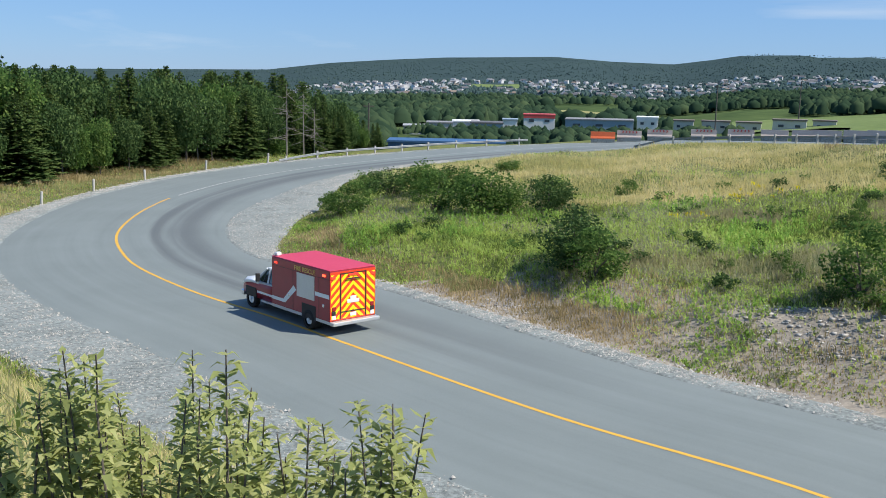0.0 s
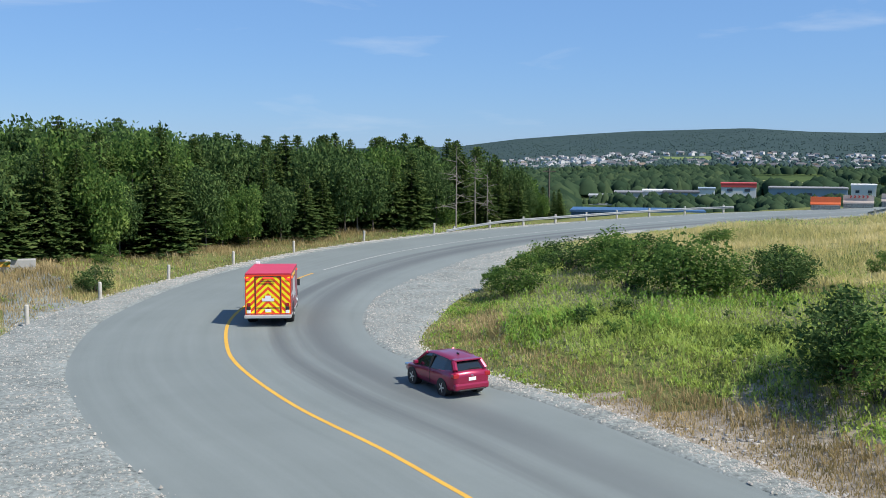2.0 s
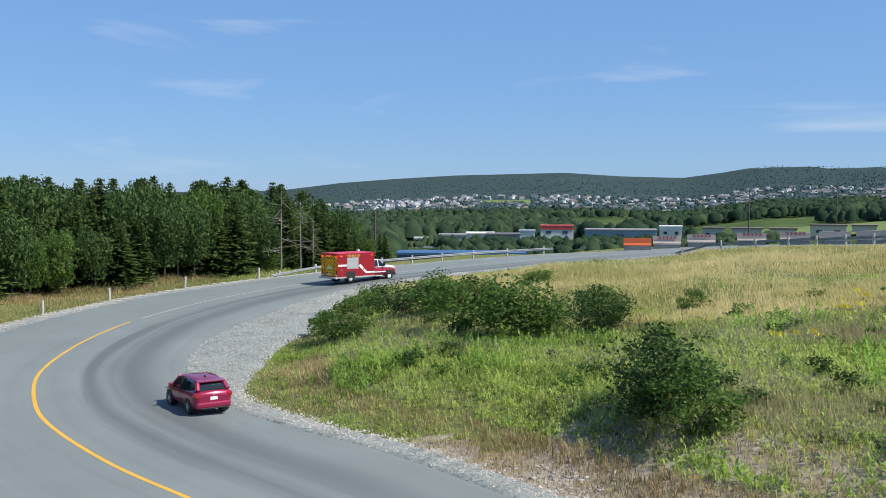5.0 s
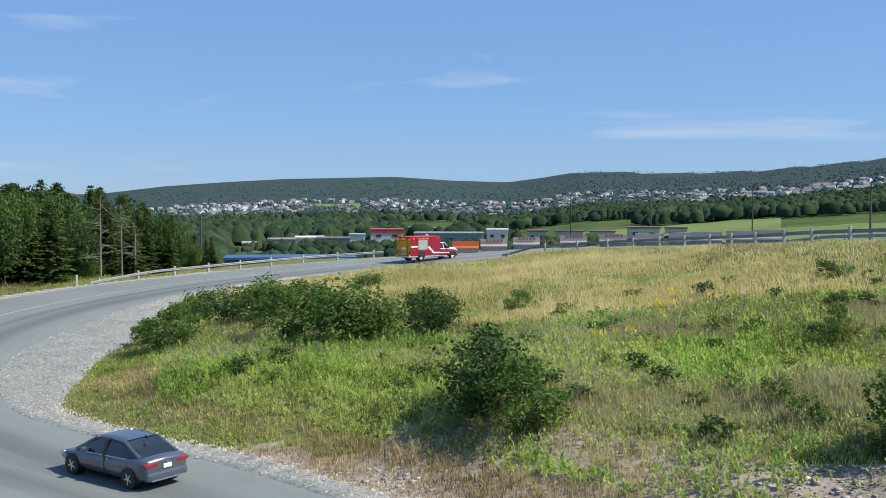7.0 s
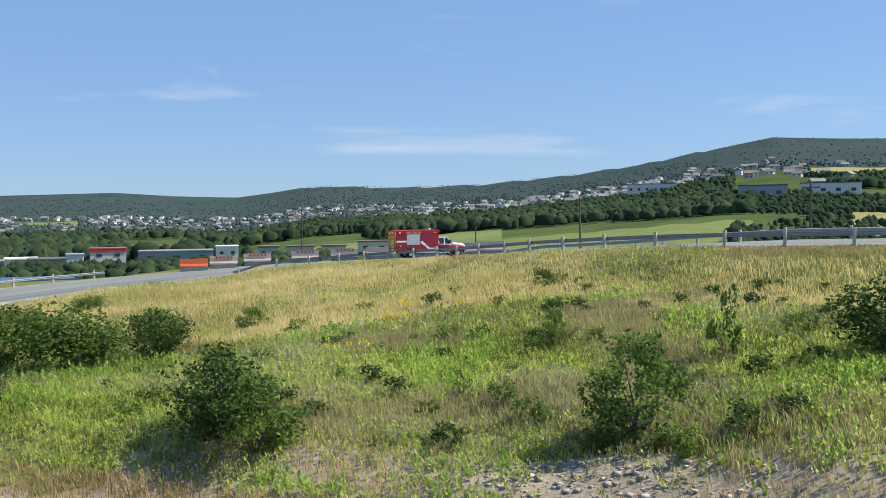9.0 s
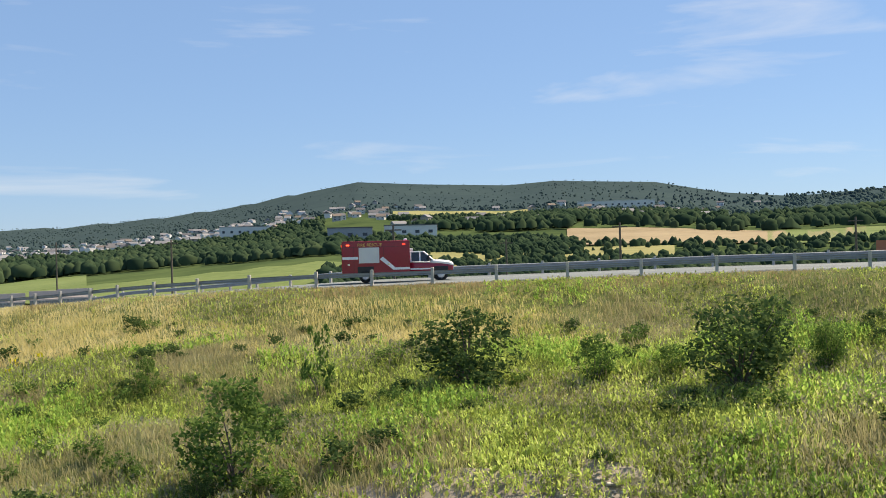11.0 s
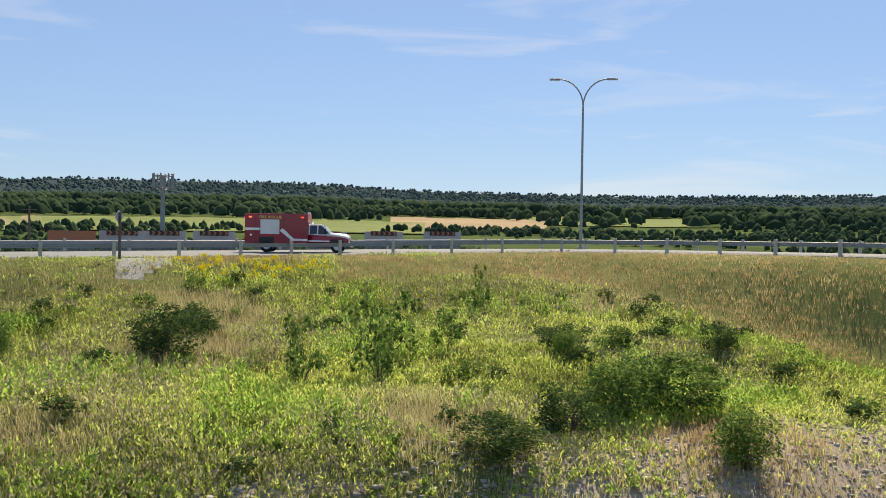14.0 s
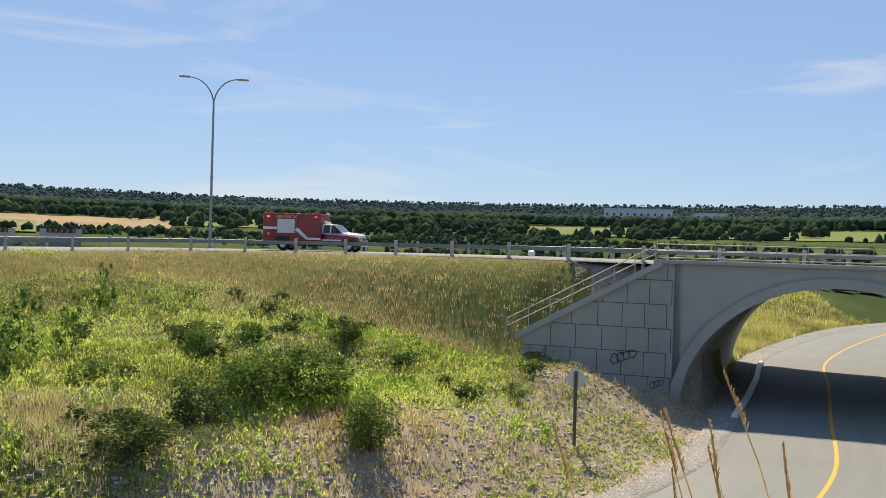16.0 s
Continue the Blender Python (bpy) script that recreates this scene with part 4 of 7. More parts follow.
        for y in (-3.4, 0.45):
            part("side_lamp", boxes((min(s * W, s * (W + 0.05)), max(s * W, s * (W + 0.05)), y - 0.11, y + 0.11, 2.55, 2.65), bevel=0.015), BEACON if y < 0 else LAMP_RED, ob)
        part("door_seam", boxes((min(s * W, s * (W + 0.008)), max(s * W, s * (W + 0.008)), -3.0, -2.98, 0.66, 2.46), (min(s * W, s * (W + 0.008)), max(s * W, s * (W + 0.008)), -0.95, -0.93, 0.66, 2.46), (min(s * W, s * (W + 0.008)), max(s * W, s * (W + 0.008)), -3.75, 0.8, 2.45, 2.465)), DARK, ob)
        for y in (-3.35, -0.6):
            part("latch", boxes((min(s * W, s * (W + 0.03)), max(s * W, s * (W + 0.03)), y - 0.07, y + 0.07, 1.2, 1.34), bevel=0.01), CHROME, ob)
        part("step_bar", boxes((min(s * 0.98, s * 1.08), max(s * 0.98, s * 1.08), 0.95, 2.1, 0.45, 0.53), bevel=0.02), ALU, ob)
    # cab, red below the belt and white above it
    def ring(y, hw, z0, z1, rr=0.12):
        return [(-hw, y, z0), (hw, y, z0), (hw + 0.03, y, (z0 + z1) / 2), (hw, y, z1 - rr), (hw - rr, y, z1), (-hw + rr, y, z1), (-hw, y, z1 - rr), (-hw - 0.03, y, (z0 + z1) / 2)]
    loft([ring(0.86, 1.0, 0.55, 1.42), ring(1.6, 1.02, 0.55, 1.42), ring(2.4, 1.02, 0.55, 1.4), ring(3.5, 1.0, 0.6, 1.3), ring(3.85, 0.95, 0.65, 1.18)], RED_PAINT, "cab_body", ob, "red lower cab")
    loft([ring(2.28, 1.03, 1.24, 1.5), ring(3.0, 1.02, 1.22, 1.48), ring(3.6, 1.0, 1.12, 1.4), ring(3.88, 0.94, 1.02, 1.26)], CAB_WHITE, "hood", ob, "white hood")
    loft([ring(0.85, 1.025, 1.32, 1.46), ring(2.27, 1.03, 1.28, 1.46)], CAB_WHITE, "cab_belt", ob, "white band above the doors")
    def house(y, hw0, hw1, z0, z1):
        return [(-hw0, y, z0), (hw0, y, z0), (hw1, y, z1), (-hw1, y, z1)]
    loft([house(0.87, 0.99, 0.82, 1.40, 2.02), house(1.75, 0.99, 0.82, 1.40, 2.02), house(2.02, 0.99, 0.84, 1.40, 1.93), house(2.5, 0.97, 0.95, 1.40, 1.43)], GLASS, "cab_glass", ob, "dark cab windows", smooth_on=False)
    part("cab_roof", boxes((-0.84, 0.84, 0.86, 1.85, 2.0, 2.1), bevel=0.04), CAB_WHITE, ob, "white cab roof")
    for s in (-1, 1):
        for a, b in (((0.92, 1.0, 1.40), (0.92, 0.84, 2.05)), ((1.55, 1.0, 1.40), (1.55, 0.84, 2.05)), ((2.5, 0.98, 1.42), (1.85, 0.84, 2.05))):
            bm = bmesh.new()
            tube(bm, (s * a[1], a[0], a[2]), (s * b[1], b[0], b[2]), 0.055, n=6)
            part("pillar", bm, CAB_WHITE, ob)
        part("mirror", boxes((s * 1.2 - 0.1, s * 1.2 + 0.1, 2.08, 2.2, 1.42, 1.82), bevel=0.03), DARK, ob)
        part("fender_flare", boxes((min(s * 0.98, s * 1.08), max(s * 0.98, s * 1.08), 2.52, 3.5, 0.55, 1.02), bevel=0.04), DARK, ob)
        part("headlamp", boxes((min(s * 0.62, s * 0.95), max(s * 0.62, s * 0.95), 3.84, 3.9, 0.86, 1.12), bevel=0.02), CHROME, ob)
        part("door_stripe", boxes((min(s * 1.03, s * 1.055), max(s * 1.03, s * 1.055), 0.88, 2.45, 0.82, 0.92)), CAB_WHITE, ob)
    part("grille", boxes((-0.6, 0.6, 3.84, 3.92, 0.75, 1.15), bevel=0.03), CHROME, ob)
    part("bumper", boxes((-1.0, 1.0, 3.8, 4.05, 0.45, 0.72), bevel=0.05), CHROME, ob)
    part("beacon_bar", boxes((-0.6, 0.6, 0.86, 1.1, 2.12, 2.3), bevel=0.04), CAB_WHITE, ob)
    part("scene_lamp", boxes((-1.12, -0.86, 0.55, 0.8, 2.86, 3.02), bevel=0.04), CAB_WHITE, ob, "white lamp on the box corner")
    wheels = [wheel(ob, s * 1.0, -2.2, 0.45, 0.5, CAB_WHITE) for s in (-1, 1)] + [wheel(ob, s * 0.93, 3.0, 0.45, 0.28, CAB_WHITE) for s in (-1, 1)]
    return ob, wheels, 0.45


def car(name, label, colour, L, W, H, hatch, rim_spokes=5, rails=False):
    """A passenger car lofted from cross sections; the tail is a hatch or a boot."""
    ob = thing(name, label, "car")
    h, l = W / 2, L / 2
    belt = 0.62 * H
    if hatch:
        body = [(-l - 0.02, 0.72, 0.34, 0.55), (-l + 0.03, 0.88, 0.26, 0.64), (-l + 0.14, 0.96, 0.2, 0.70), (-l + 0.4, 1.0, 0.18, 0.71), (-0.9, 1.01, 0.17, 0.68), (0.4, 1.0, 0.17, 0.63), (l - 1.15, 0.99, 0.18, 0.575), (l - 0.45, 0.95, 0.2, 0.52), (l - 0.08, 0.85, 0.26, 0.46), (l, 0.7, 0.3, 0.4)]
        cabin = [(-l + 0.13, 0.80, 0.74, 0.66, 0.72), (-l + 0.40, 0.90, 0.68, 0.65, 0.92), (-l + 0.8, 0.94, 0.70, 0.64, 0.975), (-0.2, 0.95, 0.72, 0.62, 1.0), (0.35, 0.95, 0.71, 0.60, 0.96), (0.85, 0.93, 0.78, 0.57, 0.80), (l - 0.85, 0.9, 0.86, 0.55, 0.575)]
    else:
        body = [(-l, 0.82, 0.3, 0.60), (-l + 0.07, 0.93, 0.22, 0.675), (-l + 0.45, 0.98, 0.18, 0.68), (-0.9, 1.0, 0.17, 0.65), (0.5, 1.0, 0.17, 0.62), (l - 1.3, 0.99, 0.17, 0.60), (l - 0.5, 0.96, 0.19, 0.53), (l - 0.1, 0.86, 0.25, 0.46), (l, 0.7, 0.3, 0.4)]
        cabin = [(-l + 0.42, 0.82, 0.78, 0.66, 0.685), (-l + 0.8, 0.9, 0.74, 0.65, 0.84), (-l + 1.3, 0.93, 0.72, 0.63, 0.96), (-0.3, 0.95, 0.74, 0.61, 1.0), (0.3, 0.95, 0.73, 0.61, 0.97), (0.85, 0.93, 0.77, 0.60, 0.82), (l - 1.0, 0.9, 0.86, 0.58, 0.605)]
    def ring(y, k, z0, z1):
        a, b = z0 * H, z1 * H
        w = h * k
        return [(-w * 0.86, y, a), (w * 0.86, y, a), (w * 0.97, y, a + 0.10), (w, y, a + (b - a) * 0.55), (w * 0.96, y, b - 0.07), (w * 0.86, y, b), (0, y, b + 0.025), (-w * 0.86, y, b), (-w * 0.96, y, b - 0.07), (-w, y, a + (b - a) * 0.55), (-w * 0.97, y, a + 0.10)]
    loft([ring(*s) for s in body], colour, "body", ob)
    def roofed(y, k0, k1, z0, z1, inset=0.0):
        return [(-h * k0, y, z0 * H), (h * k0, y, z0 * H), (h * (k1 + 0.05), y, z0 * H + (z1 - z0) * H * 0.75), (h * k1 * 0.93, y, z1 * H), (0, y, z1 * H + 0.015), (-h * k1 * 0.93, y, z1 * H), (-h * (k1 + 0.05), y, z0 * H + (z1 - z0) * H * 0.75)]
    loft([roofed(*s) for s in cabin], GLASS, "glasshouse", ob, "dark tinted windows", smooth_on=False)
    # roof skin and pillars in the body colour
    top = cabin[1:5] if hatch else cabin[2:5]
    verts, faces = [], []
    for y, k0, k1, z0, z1 in top:
        for f in (-1.0, -0.93, -0.5, 0, 0.5, 0.93, 1.0):
            verts.append((h * k1 * f * 1.0, y, z1 * H + 0.02 - (0.05 if abs(f) == 1 else 0) + 0.012 * (1 - f * f)))
    for r in range(len(top) - 1):
        for c in range(6):
            a = r * 7 + c
            faces.append((a, a + 1, a + 8, a + 7))
    part("roof", mesh_of("roof", verts, faces, colour, True), None, ob)
    for s in (-1, 1):
        runs = [(cabin[-1], cabin[4]), (cabin[0], top[0])]
        for a, b in runs:
            bm = bmesh.new()
            tube(bm, (s * h * a[1] * 0.97, a[0], a[4] * H - 0.02), (s * h * b[2] * 0.98, b[0], b[4] * H - 0.01), 0.11 if hatch and a is cabin[0] else 0.06, n=8)
            part("pillar", bm, colour, ob)
        bm = bmesh.new()
        tube(bm, (s * h * 0.955, -0.2, 0.6 * H), (s * h * 0.80, -0.3, 0.97 * H), 0.045, n=6)
        part("pillar", bm, DARK, ob)
        bm = bmesh.new()
        tube(bm, (s * h * 0.96, -l + 0.95, 0.64 * H), (s * h * 0.965, 0.7, 0.595 * H), 0.014, n=5)
        part("window_trim", bm, CHROME if not hatch else DARK, ob)
        part("mirror", boxes((min(s * h * 0.98, s * (h + 0.17)), max(s * h * 0.98, s * (h + 0.17)), 0.62, 0.78, 0.62 * H, 0.72 * H), bevel=0.04), colour, ob)
        part("door_handle", boxes((min(s * h * 0.985, s * (h + 0.03)), max(s * h * 0.985, s * (h + 0.03)), -0.55, -0.38, 0.545 * H, 0.565 * H), bevel=0.008), colour if hatch else CHROME, ob)
        part("door_seam", boxes((min(s * h * 0.97, s * (h + 0.004)), max(s * h * 0.97, s * (h + 0.004)), -0.28, -0.265, 0.25 * H, 0.6 * H)), DARK, ob)
        if hatch:
            part("tail_lamp", boxes((min(s * h * 0.66, s * h * 0.97), max(s * h * 0.66, s * h * 0.97), -l - 0.01, -l + 0.22, 0.52 * H, 0.645 * H), bevel=0.04), TAIL, ob)
        else:
            part("tail_lamp", boxes((min(s * h * 0.42, s * h * 0.96), max(s * h * 0.42, s * h * 0.96), -l - 0.015, -l + 0.2, 0.52 * H, 0.60 * H), bevel=0.03), TAIL, ob)
        part("headlamp", boxes((min(s * h * 0.5, s * h * 0.88), max(s * h * 0.5, s * h * 0.88), l - 0.25, l - 0.02, 0.40 * H, 0.47 * H), bevel=0.03), CHROME, ob)
        for y in (-l + 0.82, l - 0.86):
            bm = bmesh.new()
            bmesh.ops.create_cone(bm, cap_ends=True, segments=24, radius1=0.36, radius2=0.36, depth=0.3, matrix=Matrix.Translation((s * (h - 0.135), y, 0.33)) @ Matrix.Rotation(radians(90), 4, "Y"))
            part("wheel_arch", bm, DARK, ob)
        if rails:
            bm = bmesh.new()
            tube(bm, (s * h * 0.66, -l + 0.7, H + 0.05), (s * h * 0.66, 0.3, H + 0.05), 0.02, n=6)
            part("roof_rail", bm, DARK, ob)
    part("rear_bumper", boxes((-h * 0.9, h * 0.9, -l - 0.05, -l + 0.25, 0.2 * H, 0.40 * H), bevel=0.09), colour, ob)
    if hatch:
        part("spoiler", boxes((-h * 0.68, h * 0.68, -l + 0.26, -l + 0.62, 0.925 * H, 0.965 * H), bevel=0.02), colour, ob)
        part("wiper", boxes((-0.05, 0.4, -l + 0.12, -l + 0.16, 0.735 * H, 0.75 * H)), DARK, ob)
    part("exhaust_trim", boxes((-h * 0.7, h * 0.7, -l - 0.065, -l + 0.1, 0.2 * H, 0.235 * H), bevel=0.015), DARK if hatch else CHROME, ob)
    part("number_plate", boxes((-0.16, 0.16, -l - 0.03, -l + 0.05, 0.45 * H, 0.54 * H)), PLATE, ob)
    part("badge", boxes((-0.05, 0.05, -l - 0.025, -l + 0.03, 0.57 * H, 0.6 * H), bevel=0.01), CHROME, ob)
    part("antenna", boxes((-0.02, 0.02, -l + 0.95, -l + 1.1, H * 0.99, H + 0.07), bevel=0.008), DARK, ob)
    wheels = [wheel(ob, s * (h - 0.1), y, 0.32, 0.21, RIM, rim_spokes) for s in (-1, 1) for y in (-l + 0.82, l - 0.86)]
    return ob, wheels, 0.32


CAR_RED = paint("metallic_red_paint", (0.26, 0.006, 0.045), (0.32, 0.010, 0.06), 0.3, 0.8, 12.0, metal=0.3, coat=0.8)
CAR_GREY = paint("metallic_grey_paint", (0.10, 0.12, 0.15), (0.13, 0.15, 0.185), 0.3, 0.8, 12.0, metal=0.5, coat=0.8)
CAR_BLACK = paint("black_car_paint", (0.012, 0.013, 0.016), (0.02, 0.022, 0.026), 0.25, 0.8, 12.0, coat=0.8)
CAR_SILVER = paint("silver_car_paint", (0.48, 0.51, 0.55), (0.55, 0.58, 0.62), 0.3, 0.8, 12.0, metal=0.4, coat=0.8)
truck = fire_truck()
hatchback = car("hatchback", "dark red metallic five-door hatchback pulled in beside the shoulder", CAR_RED, 4.0, 1.72, 1.48, True)
sedan = car("sedan", "dark grey metallic four-door sedan driving round the curve", CAR_GREY, 4.7, 1.8, 1.46, False)
suv = car("suv", "black wagon with roof rails driving round the curve", CAR_BLACK, 4.5, 1.84, 1.66, True, rails=True)
silver_car = car("sedan", "pale silver sedan coming out of the underpass", CAR_SILVER, 4.6, 1.8, 1.46, False)


# ---- plants ----
def leafy(name, stops, translucent=0.4, rough=0.7, scale=0.09, island=0.45, mid=0.8):
    """Leaves or blades: colour runs over stops with patches of the meadow and from blade to blade; light passes through in part."""
    m = bpy.data.materials.new(name)
    m.use_nodes = True
    t = m.node_tree
    t.nodes.clear()
    co = node(t, "ShaderNodeTexCoord").outputs["Object"]
    big = node(t, "ShaderNodeTexNoise", {"Vector": co, "Scale": scale, "Detail": 4.0, "Roughness": 0.6}).outputs[0]
    small = node(t, "ShaderNodeTexNoise", {"Vector": co, "Scale": mid, "Detail": 3.0}).outputs[0]
    geo = node(t, "ShaderNodeNewGeometry")
    both = node(t, "ShaderNodeMix", {0: 0.4, 2: big, 3: small}).outputs[0]
    spread = node(t, "ShaderNodeMapRange", {"Value": both, "From Min": 0.39, "From Max": 0.61}).outputs[0]
    value = node(t, "ShaderNodeMix", {0: island, 2: spread, 3: geo.outputs["Random Per Island"]}).outputs[0]
    ramp = node(t, "ShaderNodeValToRGB", {"Fac": value})
    cr = ramp.color_ramp
    cr.elements[0].position, cr.elements[0].color = stops[0][0], (*stops[0][1], 1)
    cr.elements[1].position, cr.elements[1].color = stops[-1][0], (*stops[-1][1], 1)
    for p, c in stops[1:-1]:
        e = cr.elements.new(p)
        e.color = (*c, 1)
    d = node(t, "ShaderNodeBsdfDiffuse", {"Color": ramp.outputs[0]})
    s = node(t, "ShaderNodeBsdfTranslucent", {"Color": ramp.outputs[0]})
    mix = node(t, "ShaderNodeMixShader", {0: translucent, 1: d.outputs[0], 2: s.outputs[0]})
    node(t, "ShaderNodeOutputMaterial", {"Surface": mix.outputs[0]})
    return m


WEEDS = leafy("green_weeds", ((0.0, (0.07, 0.10, 0.03)), (0.25, (0.19, 0.25, 0.065)), (0.45, (0.40, 0.48, 0.12)), (0.62, (0.48, 0.61, 0.16)), (0.82, (0.52, 0.57, 0.20)), (1.0, (0.48, 0.43, 0.24))), 0.62, island=0.38)
LUSH = leafy("lush_weeds", ((0.0, (0.10, 0.19, 0.04)), (0.5, (0.30, 0.48, 0.10)), (1.0, (0.50, 0.64, 0.17))), 0.6, island=0.6)
SORREL = leafy("brown_seeding_weeds", ((0.0, (0.22, 0.20, 0.11)), (0.5, (0.36, 0.33, 0.18)), (1.0, (0.46, 0.45, 0.24))), 0.55, island=0.4)
FADED = leafy("faded_seed_heads", ((0.0, (0.17, 0.17, 0.10)), (0.5, (0.29, 0.29, 0.18)), (1.0, (0.42, 0.41, 0.26))), 0.5, island=0.5)
DRY = leafy("dry_grass", ((0.0, (0.17, 0.16, 0.07)), (0.35, (0.34, 0.27, 0.14)), (0.7, (0.52, 0.41, 0.22)), (1.0, (0.68, 0.54, 0.31))), 0.45, island=0.35)
STRAW = leafy("straw_grass", ((0.0, (0.44, 0.42, 0.16)), (0.5, (0.66, 0.57, 0.27)), (1.0, (0.82, 0.71, 0.42))), 0.5, island=0.35)
FLOWER = leafy("goldenrod_flowers", ((0.0, (0.66, 0.54, 0.03)), (1.0, (0.88, 0.76, 0.06))), 0.2)
SHRUB = leafy("shrub_leaves", ((0.0, (0.04, 0.09, 0.025)), (0.5, (0.12, 0.21, 0.055)), (1.0, (0.31, 0.40, 0.12))), 0.5, scale=0.4, island=0.6)
SHRUB_DARK = leafy("dark_shrub_leaves", ((0.0, (0.03, 0.06, 0.022)), (0.5, (0.075, 0.13, 0.045)), (1.0, (0.19, 0.26, 0.09))), 0.3, scale=0.4, island=0.6)
SPRUCE = leafy("spruce_sprays", ((0.0, (0.03, 0.06, 0.022)), (0.45, (0.085, 0.14, 0.045)), (0.8, (0.17, 0.21, 0.07)), (1.0, (0.20, 0.17, 0.085))), 0.3, scale=0.15, island=0.55)
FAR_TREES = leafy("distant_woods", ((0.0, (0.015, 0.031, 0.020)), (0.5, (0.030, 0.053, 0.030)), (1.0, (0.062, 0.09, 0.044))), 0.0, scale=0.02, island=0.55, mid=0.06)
# woods of the far hills, bluish haze painted into the leaf colours
HAZE_TREES = leafy("haze_tinted_woods", ((0.0, (0.034, 0.058, 0.064)), (0.5, (0.046, 0.076, 0.074)), (1.0, (0.066, 0.098, 0.082))), 0.0, scale=0.01, island=0.5, mid=0.04)
STONE = paint("loose_stones", (0.20, 0.19, 0.17), (0.52, 0.49, 0.45), 0.9, 0.6, 12.0, island=0.6)
rng = np.random.default_rng(7)


def blades(name, pts, heights, spread, per, width, material, label, category, lean=0.35):
    """Tufts of narrow bent blades as one object."""
    n = len(pts) * per
    root = np.repeat(pts, per, axis=0) + np.concatenate([rng.normal(0, 1, (n, 2)) * np.repeat(spread, per)[:, None], np.zeros((n, 1))], 1)
    h = np.repeat(heights, per) * rng.uniform(0.55, 1.15, n)
    a = rng.uniform(0, 2 * np.pi, n)
    d = np.stack([np.cos(a), np.sin(a), np.zeros(n)], -1)
    ln = rng.normal(0, lean, (n, 2)) + np.array([-0.16, 0.05])
    w = width * rng.uniform(0.6, 1.4, n) * (0.5 + 0.5 * h)
    up = np.zeros((n, 3))
    up[:, 2] = h
    top = root + up
    top[:, :2] += ln * h[:, None]
    midp = root + up * 0.55
    midp[:, :2] += ln * h[:, None] * 0.3
    root[:, 2] -= 0.08
    v = np.stack([root - d * w[:, None] * 0.4, root + d * w[:, None] * 0.4, midp + d * w[:, None] * 0.5, midp - d * w[:, None] * 0.5, top], 1).reshape(-1, 3)
    base = np.arange(n)[:, None] * 5
    f = np.concatenate([base + np.array([0, 1, 2]), base + np.array([0, 2, 3]), base + np.array([3, 2, 4])])
    return tagged(new(name, fast_mesh(name, v, f, [material])), label, category, kind="stuff")


def stalks(name, pts, heights, spread, per, material, label, category):
    """Upright leafy stems as one object: small leaves set round each stem, shorter towards its tip."""
    stems = 3
    m = len(pts) * stems
    root = np.repeat(pts, stems, axis=0) + np.concatenate([rng.normal(0, 1, (m, 2)) * np.repeat(spread, stems)[:, None], np.zeros((m, 1))], 1)
    tall = np.repeat(heights, stems) * rng.uniform(0.5, 1.2, m)
    k = max(per // stems, 2)
    n = m * k
    u = np.tile((np.arange(k) + 0.5) / k, m) + rng.uniform(-0.12, 0.12, n)
    a = rng.uniform(0, 2 * np.pi, n)
    h = np.repeat(tall, k)
    p = np.repeat(root, k, axis=0)
    p[:, 2] += h * u * 0.9
    p[:, 0] -= 0.1 * h * u * u
    L = (0.10 + 0.10 * h) * (1.25 - 0.6 * u) * rng.uniform(0.7, 1.3, n)
    rise = rng.uniform(0.35, 1.5, n)
    d = np.stack([np.cos(a) * 0.75, np.sin(a) * 0.75, rise], -1)
    s = np.stack([-np.sin(a), np.cos(a), np.zeros(n)], -1)
    mid = p + d * (L * 0.45)[:, None]
    w = (L * rng.uniform(0.18, 0.34, n))[:, None]
    v = np.stack([p, mid + s * w, p + d * L[:, None], mid - s * w], 1).reshape(-1, 3)
    return tagged(new(name, fast_mesh(name, v, np.arange(n * 4).reshape(-1, 4), [material])), label, category, kind="stuff")


def clear_of_roads(x, y, margin=0.3):
    d, s, i = nearest(x, y, 0, N)
    w = np.where(s > 0, HW_OUT[i] + GR_OUT[i], HW_IN[i] + GR_IN[i])
    ok = d > w + margin
    d2, s2, i2 = nearest(x, y, 0, LOWER_END)
    w2 = np.where(s2 > 0, HW_OUT[i2] + GR_OUT[i2], HW_IN[i2] + GR_IN[i2])
    return ok & (d2 > w2 + margin), d - w, d2 - w2


